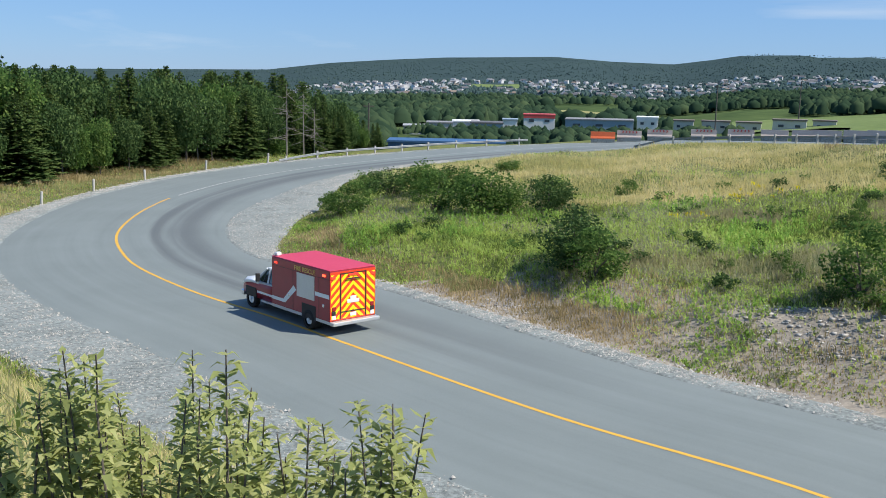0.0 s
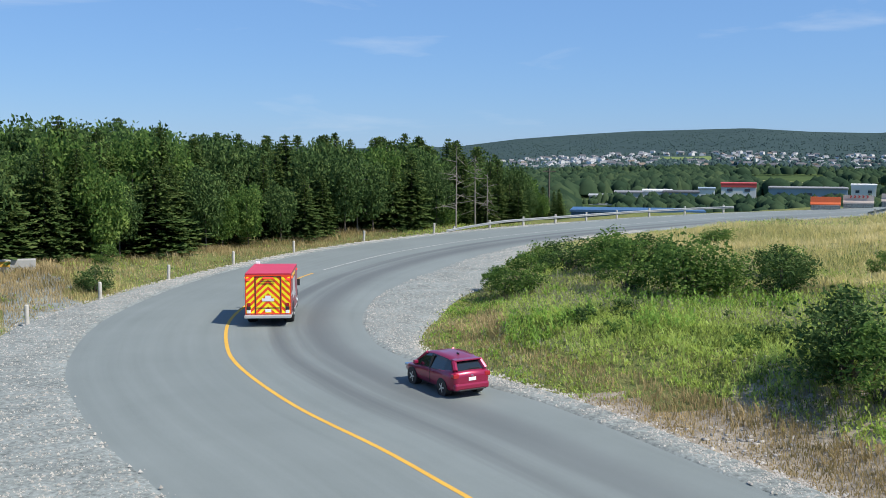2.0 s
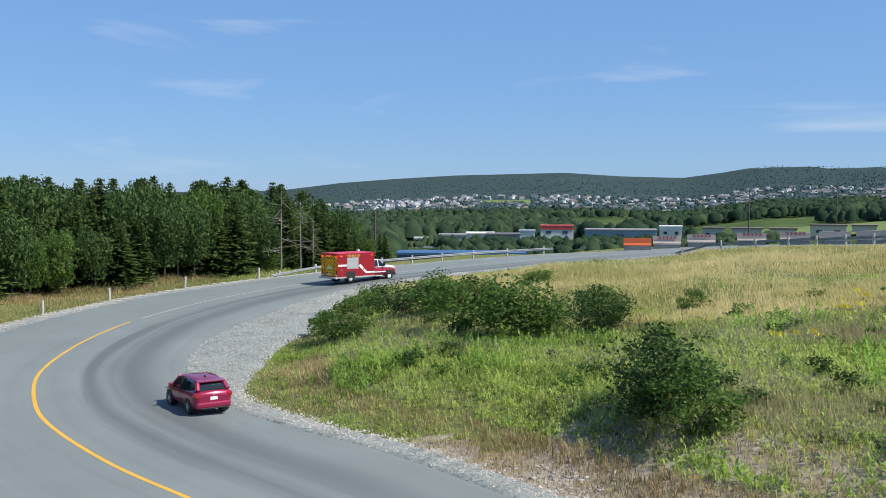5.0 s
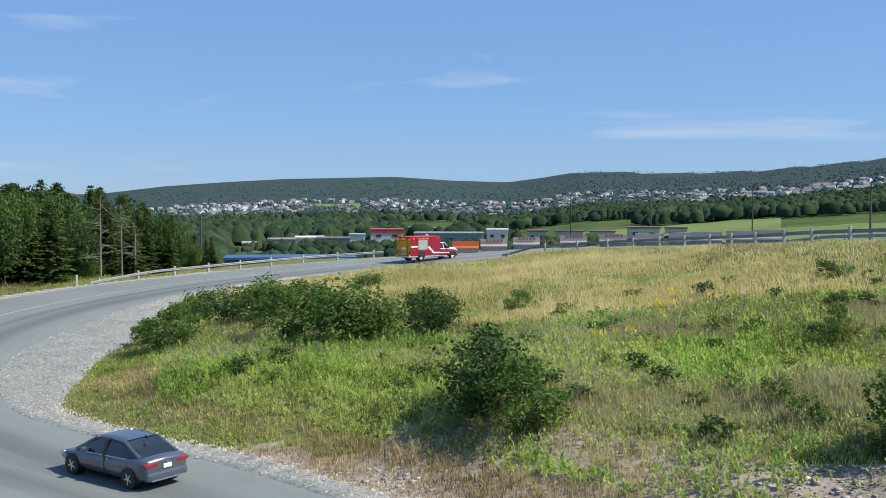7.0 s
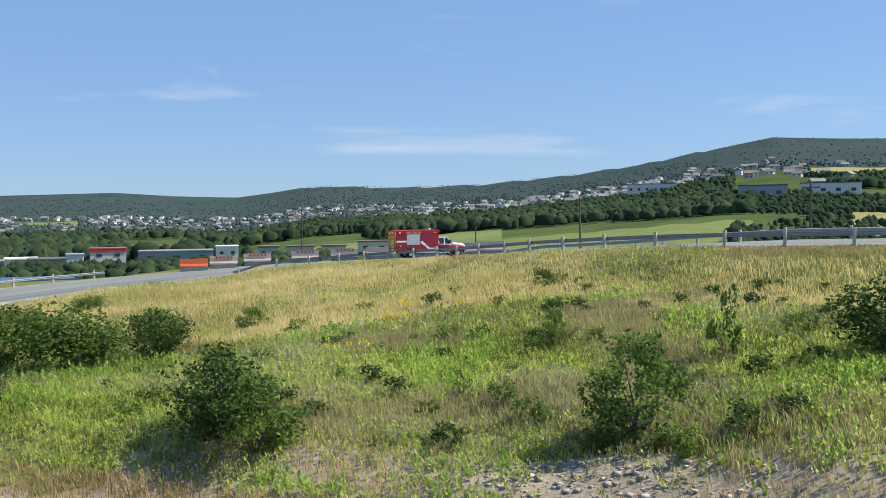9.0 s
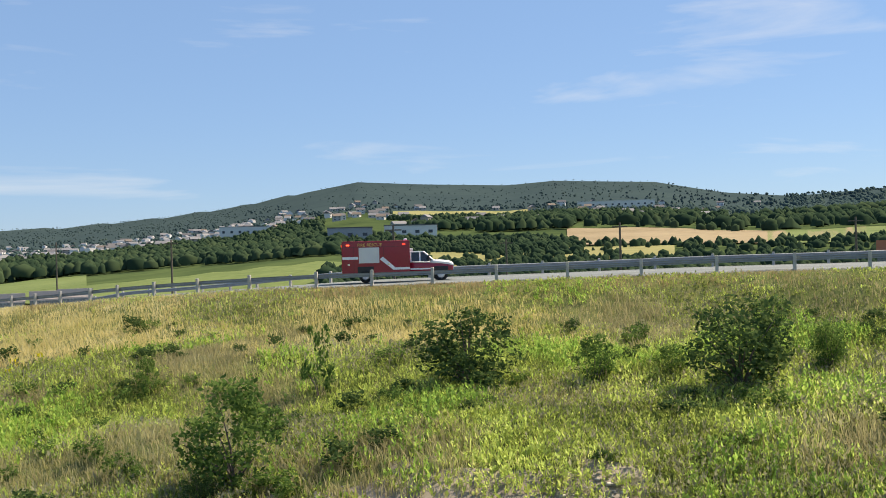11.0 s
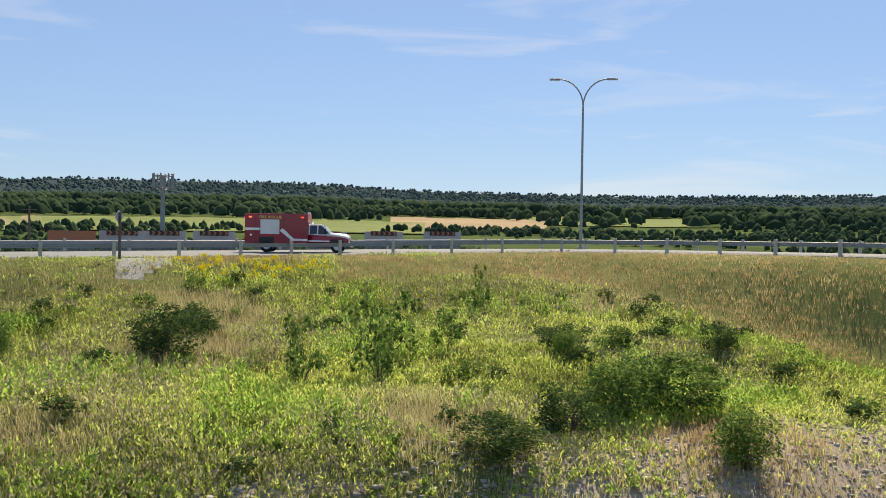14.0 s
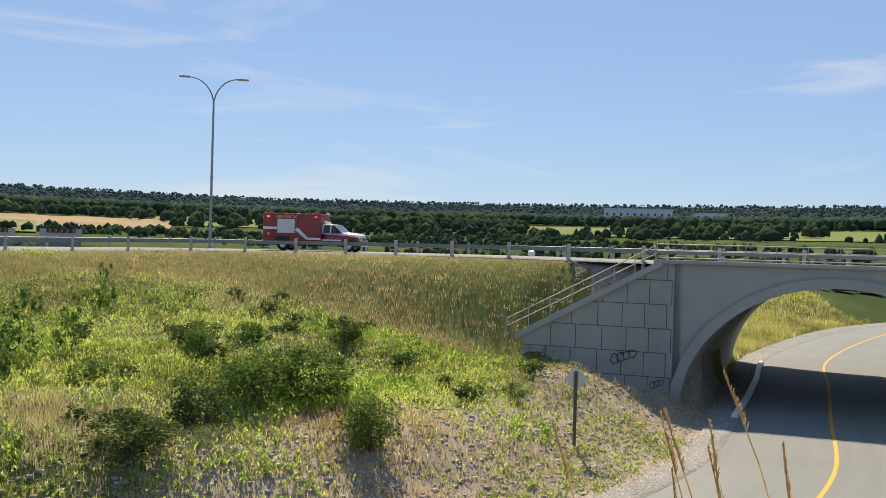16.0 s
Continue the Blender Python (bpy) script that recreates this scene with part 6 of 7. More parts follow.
def build_wood():
    random.seed(5)
    spots = []
    tries = 0
    while len(spots) < 330 and tries < 30000:
        tries += 1
        i = random.randint(LOWER_END - 34, LOWER_END + 46)
        lo = float(np.interp(ROAD[i, 1], [40, 58, 72, 84, 95, 110], [20, 15, 8.5, 6.0, 5.5, 6.0]))
        o = HW_OUT[i] + GR_OUT[i] + lo + 44 * random.random() ** 1.7
        x, y = ROAD[i, 0] + LEFT[i, 0] * o, ROAD[i, 1] + LEFT[i, 1] * o
        b, r = math.degrees(math.atan2(x, y)), math.hypot(x, y)
        if b > 1.2 - 0.02 * max(0, r - 120) or r > 190 or y < 35 or (b < -33 and y < 62):
            continue
        if x > -40 and abs(x + 33) < 5 and y < 72:
            continue
        if any((x - p) ** 2 + (y - q) ** 2 < 4.2 for p, q, *_ in spots):
            continue
        spots.append((x, y, b, r, o - HW_OUT[i] - GR_OUT[i] - lo))
    first = {}
    for x, y, b, r, deep in spots:
        z = float(height(x, y)[0])
        el = float(np.interp(b, [-40, -24, -20, -12, -8, -5, -3, 0, 2], [2.8, 2.1, 1.3, 1.2, 1.3, 0.9, 0.3, -1.2, -2.4]))
        h = (EYE + r * math.tan(radians(el)) - z) * random.uniform(0.72, 1.02)
        h = min(max(h, 4.0), 15.0)
        if deep < 3:
            h *= random.uniform(0.62, 0.95)
        broad = random.random() < (0.68 if b < -16 and deep > 4 else 0.34)
        k = random.randrange(3 if broad else 5)
        lean = pose(0, 0, 0, random.uniform(-2, 2), random.uniform(-2, 2), random.uniform(0, 360))
        if broad:
            ob = thing("birch_tree", "leafy broadleaf tree among dark spruces", "tree", "trees of the wood", m=Matrix.Translation((x, y, z)) @ lean)
            part("crown", BROAD[k], None, ob, m=Matrix.Translation((0, 0, h * 0.16)) @ Matrix.Diagonal((h * 0.62, h * 0.62, h * 0.84, 1)))
            part("trunk", SPRUCES[k][1], None, ob, m=Matrix.Diagonal((h * 0.8, h * 0.8, h * 0.8, 1)))
        else:
            wide = random.uniform(1.15, 1.9)
            ob = thing("spruce_tree", "dark green spruce tree with drooping branches at the wood's edge", "tree", "trees of the wood", m=Matrix.Translation((x, y, z)) @ lean)
            s = Matrix.Diagonal((h * wide, h * wide, h, 1))
            part("crown", SPRUCES[k][0], None, ob, m=s)
            part("trunk", SPRUCES[k][1], None, ob, m=s)
    for x, y, h in ((-9.5, 109.5, 9.0), (-7.5, 111.5, 8.0), (-19.5, 103.5, 7.0), (-6.2, 113, 6)):
        dead_tree(x, y, h)


build_wood()


# ---- the valley ----
def drape(name, b0, b1, r0, r1, material, label, lift=0.4, category="field"):
    """A field that follows the land between two bearings and two distances."""
    nb, nr = 26, 14
    verts, faces = [], []
    bb, rr = np.meshgrid(np.linspace(b0, b1, nb), np.geomspace(r0, r1, nr), indexing="ij")
    rr = rr * (1 + 0.012 * np.sin(bb * 2.1))
    x, y = rr * np.sin(np.radians(bb)), rr * np.cos(np.radians(bb))
    z = height(x.ravel(), y.ravel()) + lift
    verts = np.stack([x.ravel(), y.ravel(), z], -1)
    for i in range(nb - 1):
        for j in range(nr - 1):
            a = i * nr + j
            faces.append((a, a + nr, a + nr + 1, a + 1))
    tagged(new(name, fast_mesh(name, verts, np.array(faces), [material])), label, category, kind="structure")


FIELD = paint("hay_field", (0.19, 0.19, 0.07), (0.31, 0.29, 0.13), 1.0, 0.02, 0.3, spec=0.1)
GREEN_FIELD = paint("green_field", (0.10, 0.145, 0.045), (0.19, 0.235, 0.085), 1.0, 0.02, 0.3, spec=0.1)
BROWN_FIELD = paint("ploughed_field", (0.22, 0.17, 0.10), (0.36, 0.29, 0.18), 1.0, 0.02, 0.3, spec=0.1)
GREENS = [(6.6, 9.4, 1000, 1200, GREEN_FIELD), (9.8, 14.5, 330, 520, FIELD), (22, 33, 210, 330, GREEN_FIELD), (29, 47, 130, 210, GREEN_FIELD), (52, 66, 130, 240, FIELD), (60, 76, 260, 420, BROWN_FIELD), (71, 97, 250, 420, GREEN_FIELD), (95, 104, 330, 520, BROWN_FIELD), (103, 112, 420, 600, GREEN_FIELD), (124, 150, 420, 640, GREEN_FIELD), (50, 58, 700, 800, FIELD)]
for b0, b1, r0, r1, m_ in GREENS:
    drape("field", b0, b1, r0, r1, m_, "pale hay field on the far slope" if m_ is FIELD else ("brown stubble field" if m_ is BROWN_FIELD else "green pasture on the far slope"))


def in_field(b, r, pad=0.0):
    out = np.zeros(b.shape, bool)
    for b0, b1, r0, r1, _ in GREENS:
        out |= (b > b0 - pad) & (b < b1 + pad) & (r > r0 * 0.97) & (r < r1 * 1.03)
    return out


def far_woods():
    """Crowns without number over the far slopes: small uneven cones and domes in one object."""
    n = 95000
    b = rng.uniform(-12, 162, n)
    r = np.exp(rng.uniform(np.log(150), np.log(2300), n))
    ridge = np.interp(b, [20, 45], [2380.0, 1480.0])
    clump = np.array([noise.noise(Vector((math.sin(radians(q)) * w * 0.011, math.cos(radians(q)) * w * 0.011, 5.0))) for q, w in zip(b, r)])
    town = (b < 46) & (r > 420) & (r < 1500)
    ok = (r < ridge) & (~in_field(b, r) | (clump > 0.3) | ((b > 46) & (r < 300) & (clump > 0.0))) & (clump > np.where(town, -0.22, np.where(r > 900, -0.6, np.where((b > 55) & (r > 420), -0.4, -0.12))))
    ok &= ~((b > 60) & (r > 195) & (r < 520) & (rng.uniform(0, 1, n) < 0.8))
    ok &= ~((r > 900) & (b > 44) & (b < 72) & (rng.uniform(0, 1, n) < 0.7))
    ok &= ~((r < 300) & (b > 1.5) & (b < 29) & ~((r > 165) & (r < 200) & (clump > 0.05)))
    b, r = b[ok], r[ok]
    x, y = r * np.sin(np.radians(b)), r * np.cos(np.radians(b))
    z = height(x, y)
    m = len(x)
    h = rng.uniform(3.2, 7.5, m) * np.interp(r, [150, 400, 800, 1500], [0.6, 0.95, 0.7, 0.4]) * np.interp(b, [25, 42, 48, 60], [1.0, 0.62, 0.7, 1.0]) * np.where((r > 600) & (b > 46), np.interp(b, [64, 72], [0.7, 1.5]), 1.0) * np.where((b > 47) & (r < 420), np.interp(r, [150, 330, 420], [0.42, 0.5, 0.9]), 1.0) * np.where((r < 300) & (b > 1.5) & (b < 29), 0.6, 1.0)
    w = h * rng.uniform(0.3, 0.72, m)
    k = 5
    ang = np.arange(k) * 2 * np.pi / k
    ringx, ringy = np.cos(ang)[None] * rng.uniform(0.7, 1.2, (m, k)), np.sin(ang)[None] * rng.uniform(0.7, 1.2, (m, k))
    v = np.zeros((m, 2 * k + 1, 3))
    v[:, :k, 0], v[:, :k, 1] = x[:, None] + ringx * w[:, None], y[:, None] + ringy * w[:, None]
    v[:, :k, 2] = z[:, None] + h[:, None] * rng.uniform(0.1, 0.3, (m, k))
    f2 = np.where(rng.uniform(0, 1, (m, 1)) < 0.6, rng.uniform(0.8, 1.1, (m, 1)), rng.uniform(0.4, 0.7, (m, 1)))
    v[:, k:2 * k, 0], v[:, k:2 * k, 1] = x[:, None] + ringx * w[:, None] * f2, y[:, None] + ringy * w[:, None] * f2
    v[:, k:2 * k, 2] = z[:, None] + h[:, None] * rng.uniform(0.55, 0.8, (m, k))
    v[:, 2 * k] = np.stack([x, y, z + h], -1)
    base = np.arange(m)[:, None] * (2 * k + 1)
    tri = []
    for c in range(k):
        d = (c + 1) % k
        tri += [base + np.array([c, d, k + d]), base + np.array([c, k + d, k + c]), base + np.array([k + c, k + d, 2 * k])]
    # crowns beyond 700 to 750 m get the colours with haze mixed in
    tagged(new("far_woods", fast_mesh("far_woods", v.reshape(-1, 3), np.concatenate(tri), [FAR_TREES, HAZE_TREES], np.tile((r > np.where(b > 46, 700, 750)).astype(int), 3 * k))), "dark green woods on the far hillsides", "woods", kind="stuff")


far_woods()

HOUSE_WALLS = [paint("house_wall_" + n, tuple(q * 0.9 for q in c), c, 0.8, 0.3, 3.0) for n, c in (("white", (0.66, 0.66, 0.65)), ("cream", (0.5, 0.48, 0.43)), ("grey", (0.36, 0.37, 0.38)), ("blue", (0.24, 0.31, 0.38)), ("tan", (0.4, 0.35, 0.3)))]
ROOFS = [paint("roof_" + n, tuple(q * 0.85 for q in c), c, 0.9, 0.4, 4.0) for n, c in (("dark", (0.12, 0.12, 0.13)), ("grey", (0.24, 0.24, 0.25)), ("brown", (0.2, 0.16, 0.13)))]
WINDOW = plain("far_window", (0.05, 0.06, 0.08), 0.2)


def house_kind(w, d, h, wall, roof, storeys):
    ob = thing("house", "small gabled house with pale walls on the far slope", "house", "houses of the town")
    bm = boxes((-w / 2, w / 2, -d / 2, d / 2, -1.5, h))
    part("wall", bm, wall, ob)
    e, rh = 0.35, d * 0.32
    verts = [(-w / 2 - e, -d / 2 - e, h - 0.15), (w / 2 + e, -d / 2 - e, h - 0.15), (w / 2 + e, d / 2 + e, h - 0.15), (-w / 2 - e, d / 2 + e, h - 0.15), (-w / 2 - e, 0, h + rh), (w / 2 + e, 0, h + rh)]
    part("roof", mesh_of("roof", verts, [(0, 1, 5, 4), (2, 3, 4, 5), (0, 4, 3), (1, 2, 5), (3, 2, 1, 0)], roof), None, ob)
    for s in range(storeys):
        for x in (-w * 0.28, w * 0.28):
            part("window", boxes((x - 0.5, x + 0.5, -d / 2 - 0.05, -d / 2 - 0.01, 0.7 + s * 1.5, 1.4 + s * 1.5)), WINDOW, ob)
    return ob


def build_town():
    random.seed(9)
    kinds = []
    for k in range(8):
        wall, roof = HOUSE_WALLS[k % 5 if k != 6 else 0], ROOFS[k % 3]
        kinds.append(house_kind(random.uniform(5.0, 7.5), random.uniform(4, 5.2), 2.0 if k % 2 else 3.3, wall, roof, 1 if k % 2 else 2))
    used = [False] * 8
    made = 0
    rows = [(-4, 27, 750, 1330, 175), (26, 50, 640, 1020, 80), (48, 68, 480, 900, 55), (68, 100, 700, 1100, 10), (100, 150, 700, 1000, 6)]
    for b0, b1, r0, r1, count in rows:
        for _ in range(count):
            b, r = random.uniform(b0, b1), math.exp(random.uniform(math.log(r0), math.log(r1)))
            if bool(in_field(np.array([b]), np.array([r]))[0]):
                continue
            x, y = polar(b, r)
            z = float(height(x, y)[0])
            k = random.choice((0, 0, 1, 1, 2, 3, 4, 5, 5, 6, 6, 7))
            m = Matrix.Translation((x, y, z)) @ pose(0, 0, 0, 0, 0, -b + random.choice((0, 0, 90)) + random.uniform(-25, 25))
            if not used[k]:
                kinds[k].matrix_basis = m
                used[k] = True
            else:
                copy_thing(kinds[k], m)


build_town()


def far_roofs():
    """The houses too far off to tell apart, joined: gabled blocks with pale walls."""
    n = 420
    b = rng.uniform(-4, 45, n)
    r = np.exp(rng.uniform(np.log(850), np.log(1400), n)) * np.interp(b, [22, 34], [1.0, 0.75])
    ok = ~in_field(b, r)
    b, r = b[ok], r[ok]
    x, y = r * np.sin(np.radians(b)), r * np.cos(np.radians(b))
    z = height(x, y)
    V, F = [], []
    for k in range(len(x)):
        w, d, h, a = rng.uniform(2, 3.6), rng.uniform(1.7, 2.6), rng.uniform(1.6, 3.0), rng.uniform(0, 3.1)
        c, s = math.cos(a), math.sin(a)
        n0 = len(V)
        for px, py, pz in ((-w, -d, -2), (w, -d, -2), (w, d, -2), (-w, d, -2), (-w, -d, h), (w, -d, h), (w, d, h), (-w, d, h), (-w, 0, h + d * 0.6), (w, 0, h + d * 0.6)):
            V.append((x[k] + px * c - py * s, y[k] + px * s + py * c, z[k] + pz))
        F += [tuple(n0 + q for q in f) for f in ((0, 1, 5, 4), (1, 2, 6, 5), (2, 3, 7, 6), (3, 0, 4, 7), (4, 5, 9, 8), (6, 7, 8, 9), (5, 6, 9, 9), (7, 4, 8, 8))]
    me = bpy.data.meshes.new("far_houses")
    me.from_pydata(V, [], [tuple(dict.fromkeys(f)) for f in F])
    me.materials.append(HOUSE_WALLS[0])
    me.materials.append(ROOFS[1])
    me.polygons.foreach_set("material_index", [1 if k % 8 in (4, 5) else 0 for k in range(len(F))])
    tagged(new("far_houses", me), "pale houses of the town too far off to tell apart", "houses", kind="stuff")


far_roofs()


def shed(name, b, r, w, d, h, wall, roof, label, band=None, top=None):
    """top: the bearing up or down, in degrees, at which its eaves stand from the eye."""
    x, y = polar(b, r)
    z = float(height(x, y)[0])
    if top is not None:
        z = EYE + r * math.tan(radians(top)) - h
    ob = thing(name, label, "building", m=pose(x, y, z, 0, 0, -b))
    part("wall", boxes((-w / 2, w / 2, -d / 2, d / 2, -6, h), bevel=0.05), wall, ob)
    part("roof", boxes((-w / 2 - 0.2, w / 2 + 0.2, -d / 2 - 0.2, d / 2 + 0.2, h, h + 0.3)), roof, ob)
    n = max(2, int(w / 5))
    for k in range(n):
        cx = -w / 2 + (k + 0.5) * w / n
        part("window", boxes((cx - w / n * 0.16, cx + w / n * 0.16, -d / 2 - 0.08, -d / 2 - 0.01, h * 0.35, h * 0.6)), WINDOW, ob)
    if band:
        part("fascia", boxes((-w / 2 - 0.05, w / 2 + 0.05, -d / 2 - 0.15, -d / 2 - 0.05, h * 0.72, h)), band, ob)
    return ob


BLUE_ROOF = paint("blue_metal_roof", (0.03, 0.09, 0.2), (0.05, 0.13, 0.27), 0.6, 0.3, 3.0)
BRICK_RED = paint("red_cladding", (0.45, 0.05, 0.05), (0.55, 0.08, 0.07), 0.6, 0.3, 3.0)
W_, C_, G_, B_ = HOUSE_WALLS[0], HOUSE_WALLS[1], HOUSE_WALLS[2], HOUSE_WALLS[3]
shed("warehouse", 5.4, 150, 19, 8, 1.2, BLUE_ROOF, BLUE_ROOF, "long low building with a dark blue metal roof below the ramp", top=-3.15)
shed("warehouse", 3.5, 215, 6.0, 7, 2.4, G_, G_, "small grey shed in the valley", top=-2.3)
shed("warehouse", 4.9, 225, 6.0, 8, 2.8, HOUSE_WALLS[2], ROOFS[1], "grey flat-roofed warehouse in the valley", top=-2.1)
shed("warehouse", 6.5, 235, 6.5, 10, 3.0, W_, W_, "white flat-roofed warehouse in the valley", top=-2.0)
shed("warehouse", 7.8, 228, 7.5, 10, 2.6, B_, ROOFS[0], "dark blue warehouse with a black roof", top=-2.05)
shed("warehouse", 9.2, 240, 3.6, 8, 3.2, W_, B_, "pale blue and white commercial building", top=-1.85)
shed("restaurant", 10.9, 280, 9.0, 9, 3.0, W_, BRICK_RED, "white building with a red fascia band", BRICK_RED, top=-1.55)
shed("warehouse", 14.5, 275, 19, 12, 2.6, B_, ROOFS[1], "long pale blue building with a grey roof", top=-1.75)
shed("warehouse", 17.3, 285, 6, 10, 3.0, W_, W_, "white building with a pale roof edge", W_, top=-1.55)
for b, r, w in ((19.6, 225, 4.5), (21.4, 235, 6.5), (23.3, 228, 5.5), (25.6, 220, 7), (27.4, 235, 5), (30.8, 250, 7)):
    shed("bungalow", b, r, w, 5, 2.2, C_, ROOFS[2], "low bungalow with a dark roof beyond the barriers", top=-1.62 if b < 25 else -1.4)
shed("school", 41.5, 640, 30, 16, 6, W_, ROOFS[1], "large white flat-roofed building in the town")
shed("warehouse", 47.5, 360, 16, 10, 4.5, G_, ROOFS[0], "grey two-storey building behind the trees")
shed("warehouse", 51.0, 380, 20, 10, 4.5, W_, ROOFS[0], "pale two-storey building behind the trees")
shed("warehouse", 62.8, 800, 60, 20, 5, W_, W_, "long white farm building on the rise")
shed("hospital", 130.5, 760, 50, 18, 8, W_, W_, "white institutional building on the far rise", top=2.35)
shed("hospital", 134.5, 770, 24, 18, 6, W_, ROOFS[1], "lower white wing on the far rise", top=2.2)


# ---- plants close to the viewer ----
FORE_LEAF = leafy("foreground_leaves", ((0.0, (0.17, 0.20, 0.07)), (0.5, (0.42, 0.46, 0.18)), (1.0, (0.64, 0.62, 0.32))), 0.5, scale=2.0, island=0.6, mid=5.0)


def leaf_stalk(x, y, h, seed):
    g = random.Random(seed)
    z = float(height(x, y)[0])
    ob = thing("leafy_weed", "tall leafy green weed stalk at the top of the bank", "weed", "weeds on the bank", m=Matrix.Translation((x, y, z)) @ pose(0, 0, 0, g.uniform(-7, 7), g.uniform(-7, 7), g.uniform(0, 360)))
    bm = bmesh.new()
    tube(bm, (0, 0, -0.1), (0, 0, h), 0.013, 0.004, 6)
    part("stalk", bm, BARK, ob)
    V, F = [], []
    zz = 0.15 * h
    while zz < h:
        for s in range(4):
            a = g.uniform(0, 6.3)
            L = g.uniform(0.09, 0.17) * (1.15 - 0.4 * zz / h)
            d, sd = Vector((math.cos(a), math.sin(a), 0)), Vector((-math.sin(a), math.cos(a), 0))
            droop = g.uniform(-0.5, 0.55)
            p = Vector((0, 0, zz))
            m1 = p + d * L * 0.5 + Vector((0, 0, 0.18 * L))
            e = p + d * L + Vector((0, 0, droop * L))
            n = len(V)
            V += [p, m1 + sd * L * 0.2, e, m1 - sd * L * 0.2, m1 - Vector((0, 0, 0.03 * L))]
            F += [(n, n + 1, n + 4), (n, n + 4, n + 3), (n + 1, n + 2, n + 4), (n + 4, n + 2, n + 3)]
        zz += g.uniform(0.03, 0.055)
    me = fast_mesh("leaves", [tuple(v) for v in V], F, [FORE_LEAF])
    part("foliage", me, None, ob)


def foreground():
    random.seed(21)
    eye = Vector((-0.95, -15.61, 10.95))
    k = 0
    for across, tip in ((-24, 9), (-23.8, 6), (-22.5, 8), (-21.5, 7.5), (-20.6, 9.5), (-19.9, 6.6), (-18.5, 9), (-17.3, 8.6), (-16, 9.5), (-15, 10.5), (-14.5, 7.0), (-13.6, 8.6), (-12.4, 7.6), (-11.3, 10), (-10.2, 11.5), (-9.2, 12.5), (-7.9, 11.6), (-6.8, 12.8), (-5.6, 11.2), (-4.3, 12.5), (-3.4, 10.2), (-2.6, 11.2), (-1.8, 12.2)):
        for _ in range(3):
            r = random.uniform(5.0, 6.6)
            b = 4.95 + across + random.uniform(-0.3, 0.3)
            el = -10.9 - tip + random.uniform(-4.0, 0.3) * (_ > 0)
            x, y = eye.x + r * math.sin(radians(b)), eye.y + r * math.cos(radians(b))
            h = eye.z + r * math.tan(radians(el)) + 0.3 - float(height(x, y)[0])
            leaf_stalk(x, y, max(h, 0.5), 100 + k)
            k += 1


foreground()
PLUME = leafy("dry_seed_heads", ((0.0, (0.70, 0.52, 0.30)), (1.0, (0.88, 0.72, 0.46))), 0.6, scale=3.0)


def reed(b, r, tip_el, lean, seed):
    g = random.Random(seed)
    x, y = polar(b, r)
    z = float(height(x, y)[0])
    h = EYE + r * math.tan(radians(tip_el)) - z
    ob = thing("reed", "tall dry reed stalk with a brown seed head", "reed", "reeds on the bank", m=pose(x, y, z, 0, 0, -b))
    pts = [Vector((lean * h * 0.12 * (u ** 3), 0, h * u)) for u in np.linspace(0, 1, 9)]
    bm = bmesh.new()
    for a, c in zip(pts, pts[1:]):
        tube(bm, a, c, 0.008, n=5)
    part("stalk", bm, PLUME, ob)
    bm = bmesh.new()
    tip, low = pts[-1], pts[-1] - (pts[-1] - pts[-2]).normalized() * 0.62
    for k in range(70):
        u = g.random()
        p = low.lerp(tip, u)
        q = p + Vector((g.uniform(-1, 1) * 0.032, g.uniform(-1, 1) * 0.032, 0.08)) * (1.1 - 0.6 * u)
        tube(bm, p, q, 0.008, 0.003, 4)
    part("seed_head", bm, PLUME, ob)


for k, (b, r, el, lean) in enumerate(((131.3, 9.6, -10.9, -1.0), (137.3, 9.4, -10.1, -0.9), (138.0, 9.7, -10.3, -0.5), (138.6, 9.2, -10.0, -1.1), (139.2, 9.8, -11.8, -0.8), (141.6, 9.5, -11.3, -0.4), (142.9, 9.3, -7.4, -1.3), (135.3, 9.6, -13.2, -0.4))):
    reed(b, r, el, lean, 300 + k)


def litter():
    x, y = polar(124.5, 66.0)
    z = float(height(x, y)[0])
    bm = bmesh.new()
    bmesh.ops.create_icosphere(bm, subdivisions=2, radius=0.3)
    for v in bm.verts:
        v.co = Vector((v.co.x * 1.1, v.co.y * 0.7, max(v.co.z, -0.1) * 1.2)) * (1 + 0.35 * noise.noise(v.co * 6))
    me = bpy.data.meshes.new("plastic_bag")
    bm.to_mesh(me)
    bm.free()
    me.materials.append(WHITE)
    ob = tagged(new("plastic_bag", me), "crumpled white plastic bag caught in the grass", "litter")
    ob.matrix_basis = pose(x, y, z + 0.35)


litter()


# ---- what moves ----
def lane_index(x, y):
    return float(np.argmin(np.hypot(ROAD[:, 0] - x, ROAD[:, 1] - y)))


def glide(keys, t):
    """A smooth value through (t, value) keys, monotone between them."""
    ts = np.array([k[0] for k in keys])
    vs = np.array([k[1] for k in keys], float)
    d = np.diff(vs) / np.diff(ts)
    m = np.concatenate([[d[0]], np.where(d[1:] * d[:-1] > 0, 2 * d[1:] * d[:-1] / np.where(d[1:] + d[:-1] == 0, 1, d[1:] + d[:-1]), 0), [d[-1]]])
    k = int(np.clip(np.searchsorted(ts, t) - 1, 0, len(ts) - 2))
    w = ts[k + 1] - ts[k]
    u = (t - ts[k]) / w
    return vs[k] * (1 + 2 * u) * (1 - u) ** 2 + m[k] * w * u * (1 - u) ** 2 + vs[k + 1] * u * u * (3 - 2 * u) + m[k + 1] * w * u * u * (u - 1)


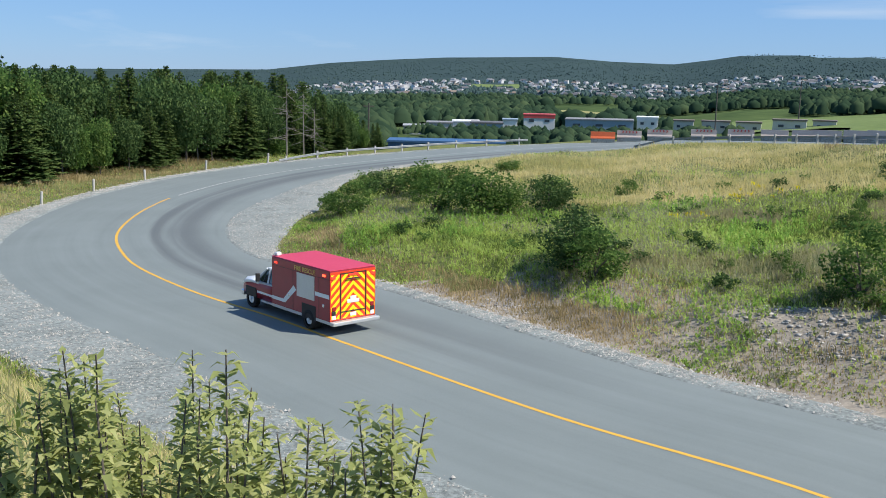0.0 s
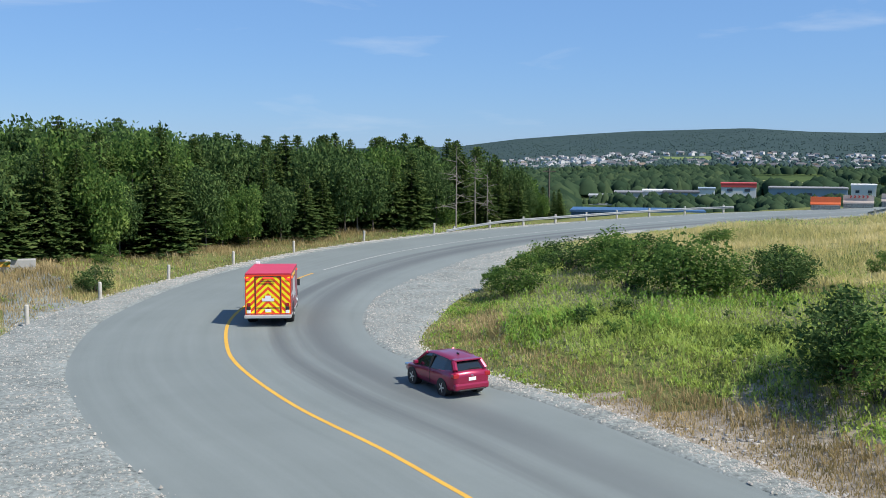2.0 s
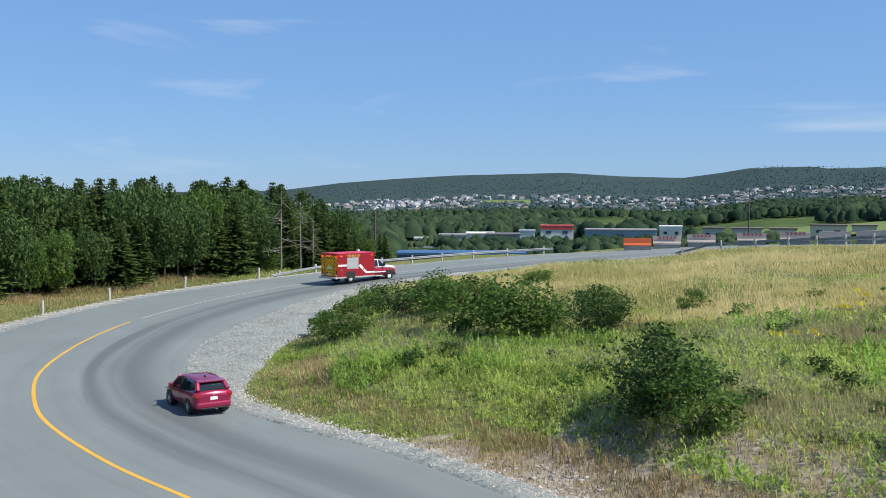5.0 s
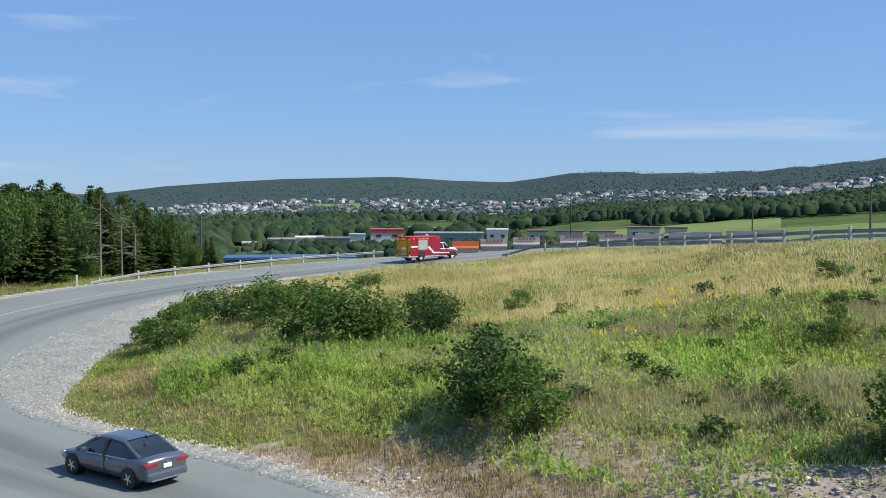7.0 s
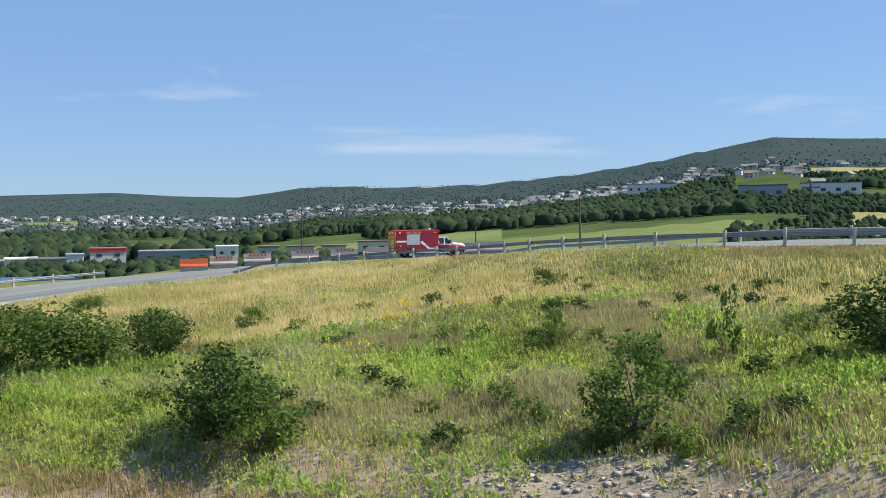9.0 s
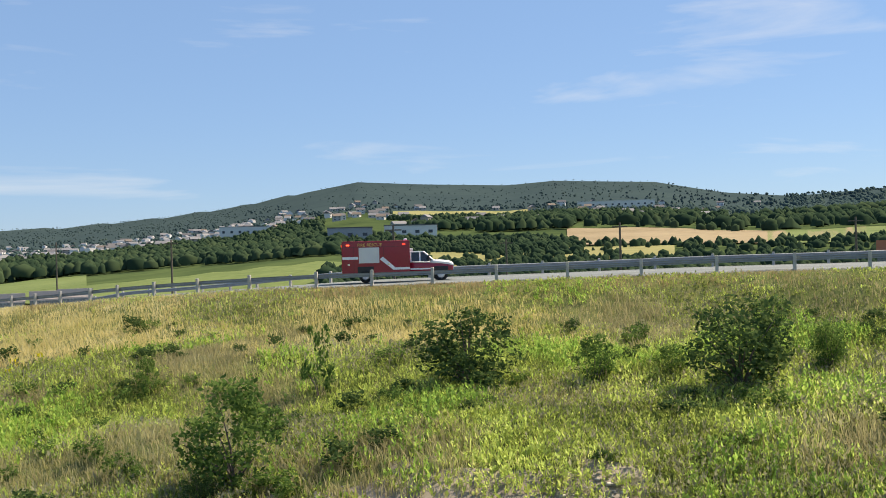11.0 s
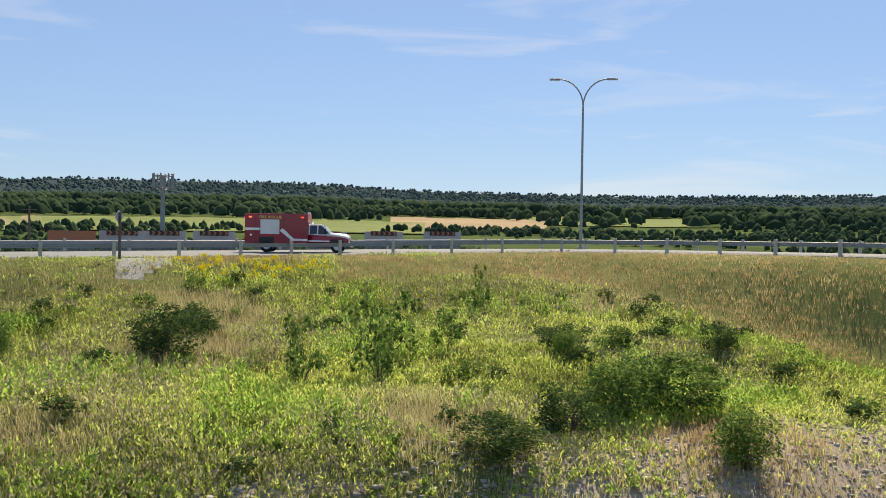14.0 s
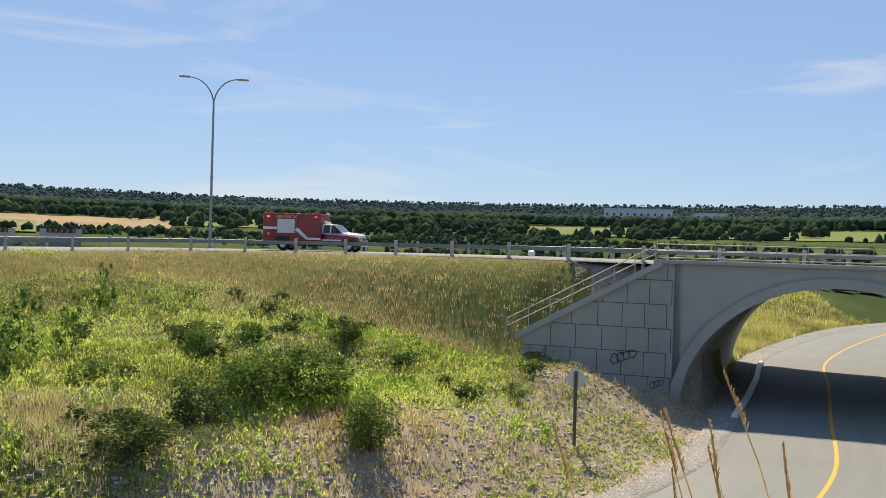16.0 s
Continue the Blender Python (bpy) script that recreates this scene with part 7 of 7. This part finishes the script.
def drive(vehicle, index_keys, side_keys, head_keys=None):
    """Rows along the road: index and distance to the right of the centre line; head_keys: bearing of the bow where it leaves the road's own."""
    ob, wheels, r = vehicle
    rows, places = [], []
    for f in range(0, 481, 2):
        t = f / 30
        i = float(np.clip(glide(index_keys, t), 0, N - 3))
        o = glide(side_keys, t)
        k, u = int(i), i - int(i)
        p = ROAD[k] * (1 - u) + ROAD[k + 1] * u
        n = LEFT[k] * (1 - u) + LEFT[k + 1] * u
        places.append(Vector((p[0] - n[0] * o, p[1] - n[1] * o, p[2] + 0.03)))
    for f, p in zip(range(0, 481, 2), places):
        t = f / 30
        i = int(np.clip(glide(index_keys, t), 0, N - 3))
        way = math.degrees(math.atan2(tang[i, 0], tang[i, 1]))
        if head_keys and t >= head_keys[0][0]:
            way = glide(head_keys, t)
        rows.append((t, Matrix.Translation(p) @ pose(0, 0, 0, 0, 0, -way)))
    walk(ob, rows)
    for w in wheels:
        spin, rowsw, last = 0.0, [], places[0]
        rest = w.matrix_basis.copy()
        for f in range(0, 481):
            p = places[f // 2] if f % 2 == 0 or f // 2 + 1 >= len(places) else (places[f // 2] + places[f // 2 + 1]) / 2
            spin += min(math.degrees((p - last).length / r), 80.0)
            last = p
            rowsw.append((f / 30, rest @ pose(0, 0, 0, -spin)))
        walk(w, rowsw)


def motions():
    P = lane_index
    keys = [(t, P(x, y) + 3.9) for t, x, y in ((0.0, -1.25, 25.91), (0.5, -6.03, 33.5), (1.0, -10.04, 40.4), (1.5, -12.64, 45.7), (2.0, -14.26, 51.5), (2.5, -14.92, 58.2), (3.0, -14.54, 65.6), (3.5, -13.3, 73.4), (4.0, -10.98, 81.2), (4.2, -9.96, 84.5))]
    keys += [(t, P(x, y)) for t, x, y in ((6.3, 15.85, 109.16), (6.5, 18.38, 110.46), (7.0, 26.27, 112.8), (7.5, 33.73, 112.9), (8.0, 40.83, 110.6), (8.2, 43.32, 108.15), (10.3, 49.31, 57.04), (10.5, 49.96, 52.87), (11.0, 53.15, 44.75), (11.5, 57.31, 37.84), (12.0, 61.1, 31.06), (12.5, 64.3, 23.98), (13.0, 67.14, 16.41), (13.5, 70.72, 9.05), (14.0, 75.68, 0.44), (14.5, 78.44, -9.26), (15.0, 77.98, -16.49), (15.5, 75.4, -23.25), (16.0, 71.69, -28.52))]
    side = [(0, 1.3), (1.0, 1.5), (2.0, 2.3), (3.0, 3.7), (4.2, 3.7), (6.3, 2.6), (16, 2.4)]
    head = [(6.3, 8.3 + 90 - 45), (7.0, 13.1 + 90 - 43), (8.2, 21.7 + 90 - 33), (9.3, 31 + 90 - 16), (10.3, 40.7 + 90 - 5), (12.0, 63.1 + 90), (13.0, 76 + 90 + 2), (14.0, 89.3 + 90 + 8), (15.0, 102.1 + 90 + 13), (16.0, 112 + 90 + 18)]
    drive(truck, keys, side, head)
    r0 = P(-4.0, 38.0)
    drive(hatchback, [(0, r0 - 0.2), (1.0, r0), (2.5, r0 + 0.1), (3.0, P(-4.25, 38.5)), (3.5, P(-4.6, 39.3)), (4.2, P(-5.65, 41.2)), (6.3, P(-10.3, 49.05)), (6.5, P(-10.6, 50.4)), (16.0, r0 + 80)], [(0, 6.3), (3.5, 6.3), (6.3, 6.0), (9, 4.0), (16, 2.8)])
    s0 = P(2.72, 28.9)
    drive(sedan, [(0, s0 - 66), (6.3, s0), (6.6, P(0.64, 30.9)), (7.0, P(-2.82, 34.07)), (7.5, P(-6.2, 39.2)), (16.0, s0 + 70)], [(0, 2.6), (6.3, 5.9), (7.0, 5.0), (8, 4.6), (16, 2.8)])
    u0 = P(4.4, 27.2)
    drive(suv, [(0, u0 - 92), (7.9, u0 - 4.2), (8.2, u0), (11, u0 + 24), (16.0, u0 + 50)], [(0, 2.6), (8, 6.2), (10, 4.6), (16, 2.8)])
    v0 = P(26.6, -22.5)
    drive(silver_car, [(0, v0 - 82), (13.0, v0 - 18), (14.5, v0), (14.8, v0 + 3.5), (16.0, v0 + 19)], [(0, 2.6), (14.0, 4.8), (14.8, 4.8), (16, 3.0)])


motions()
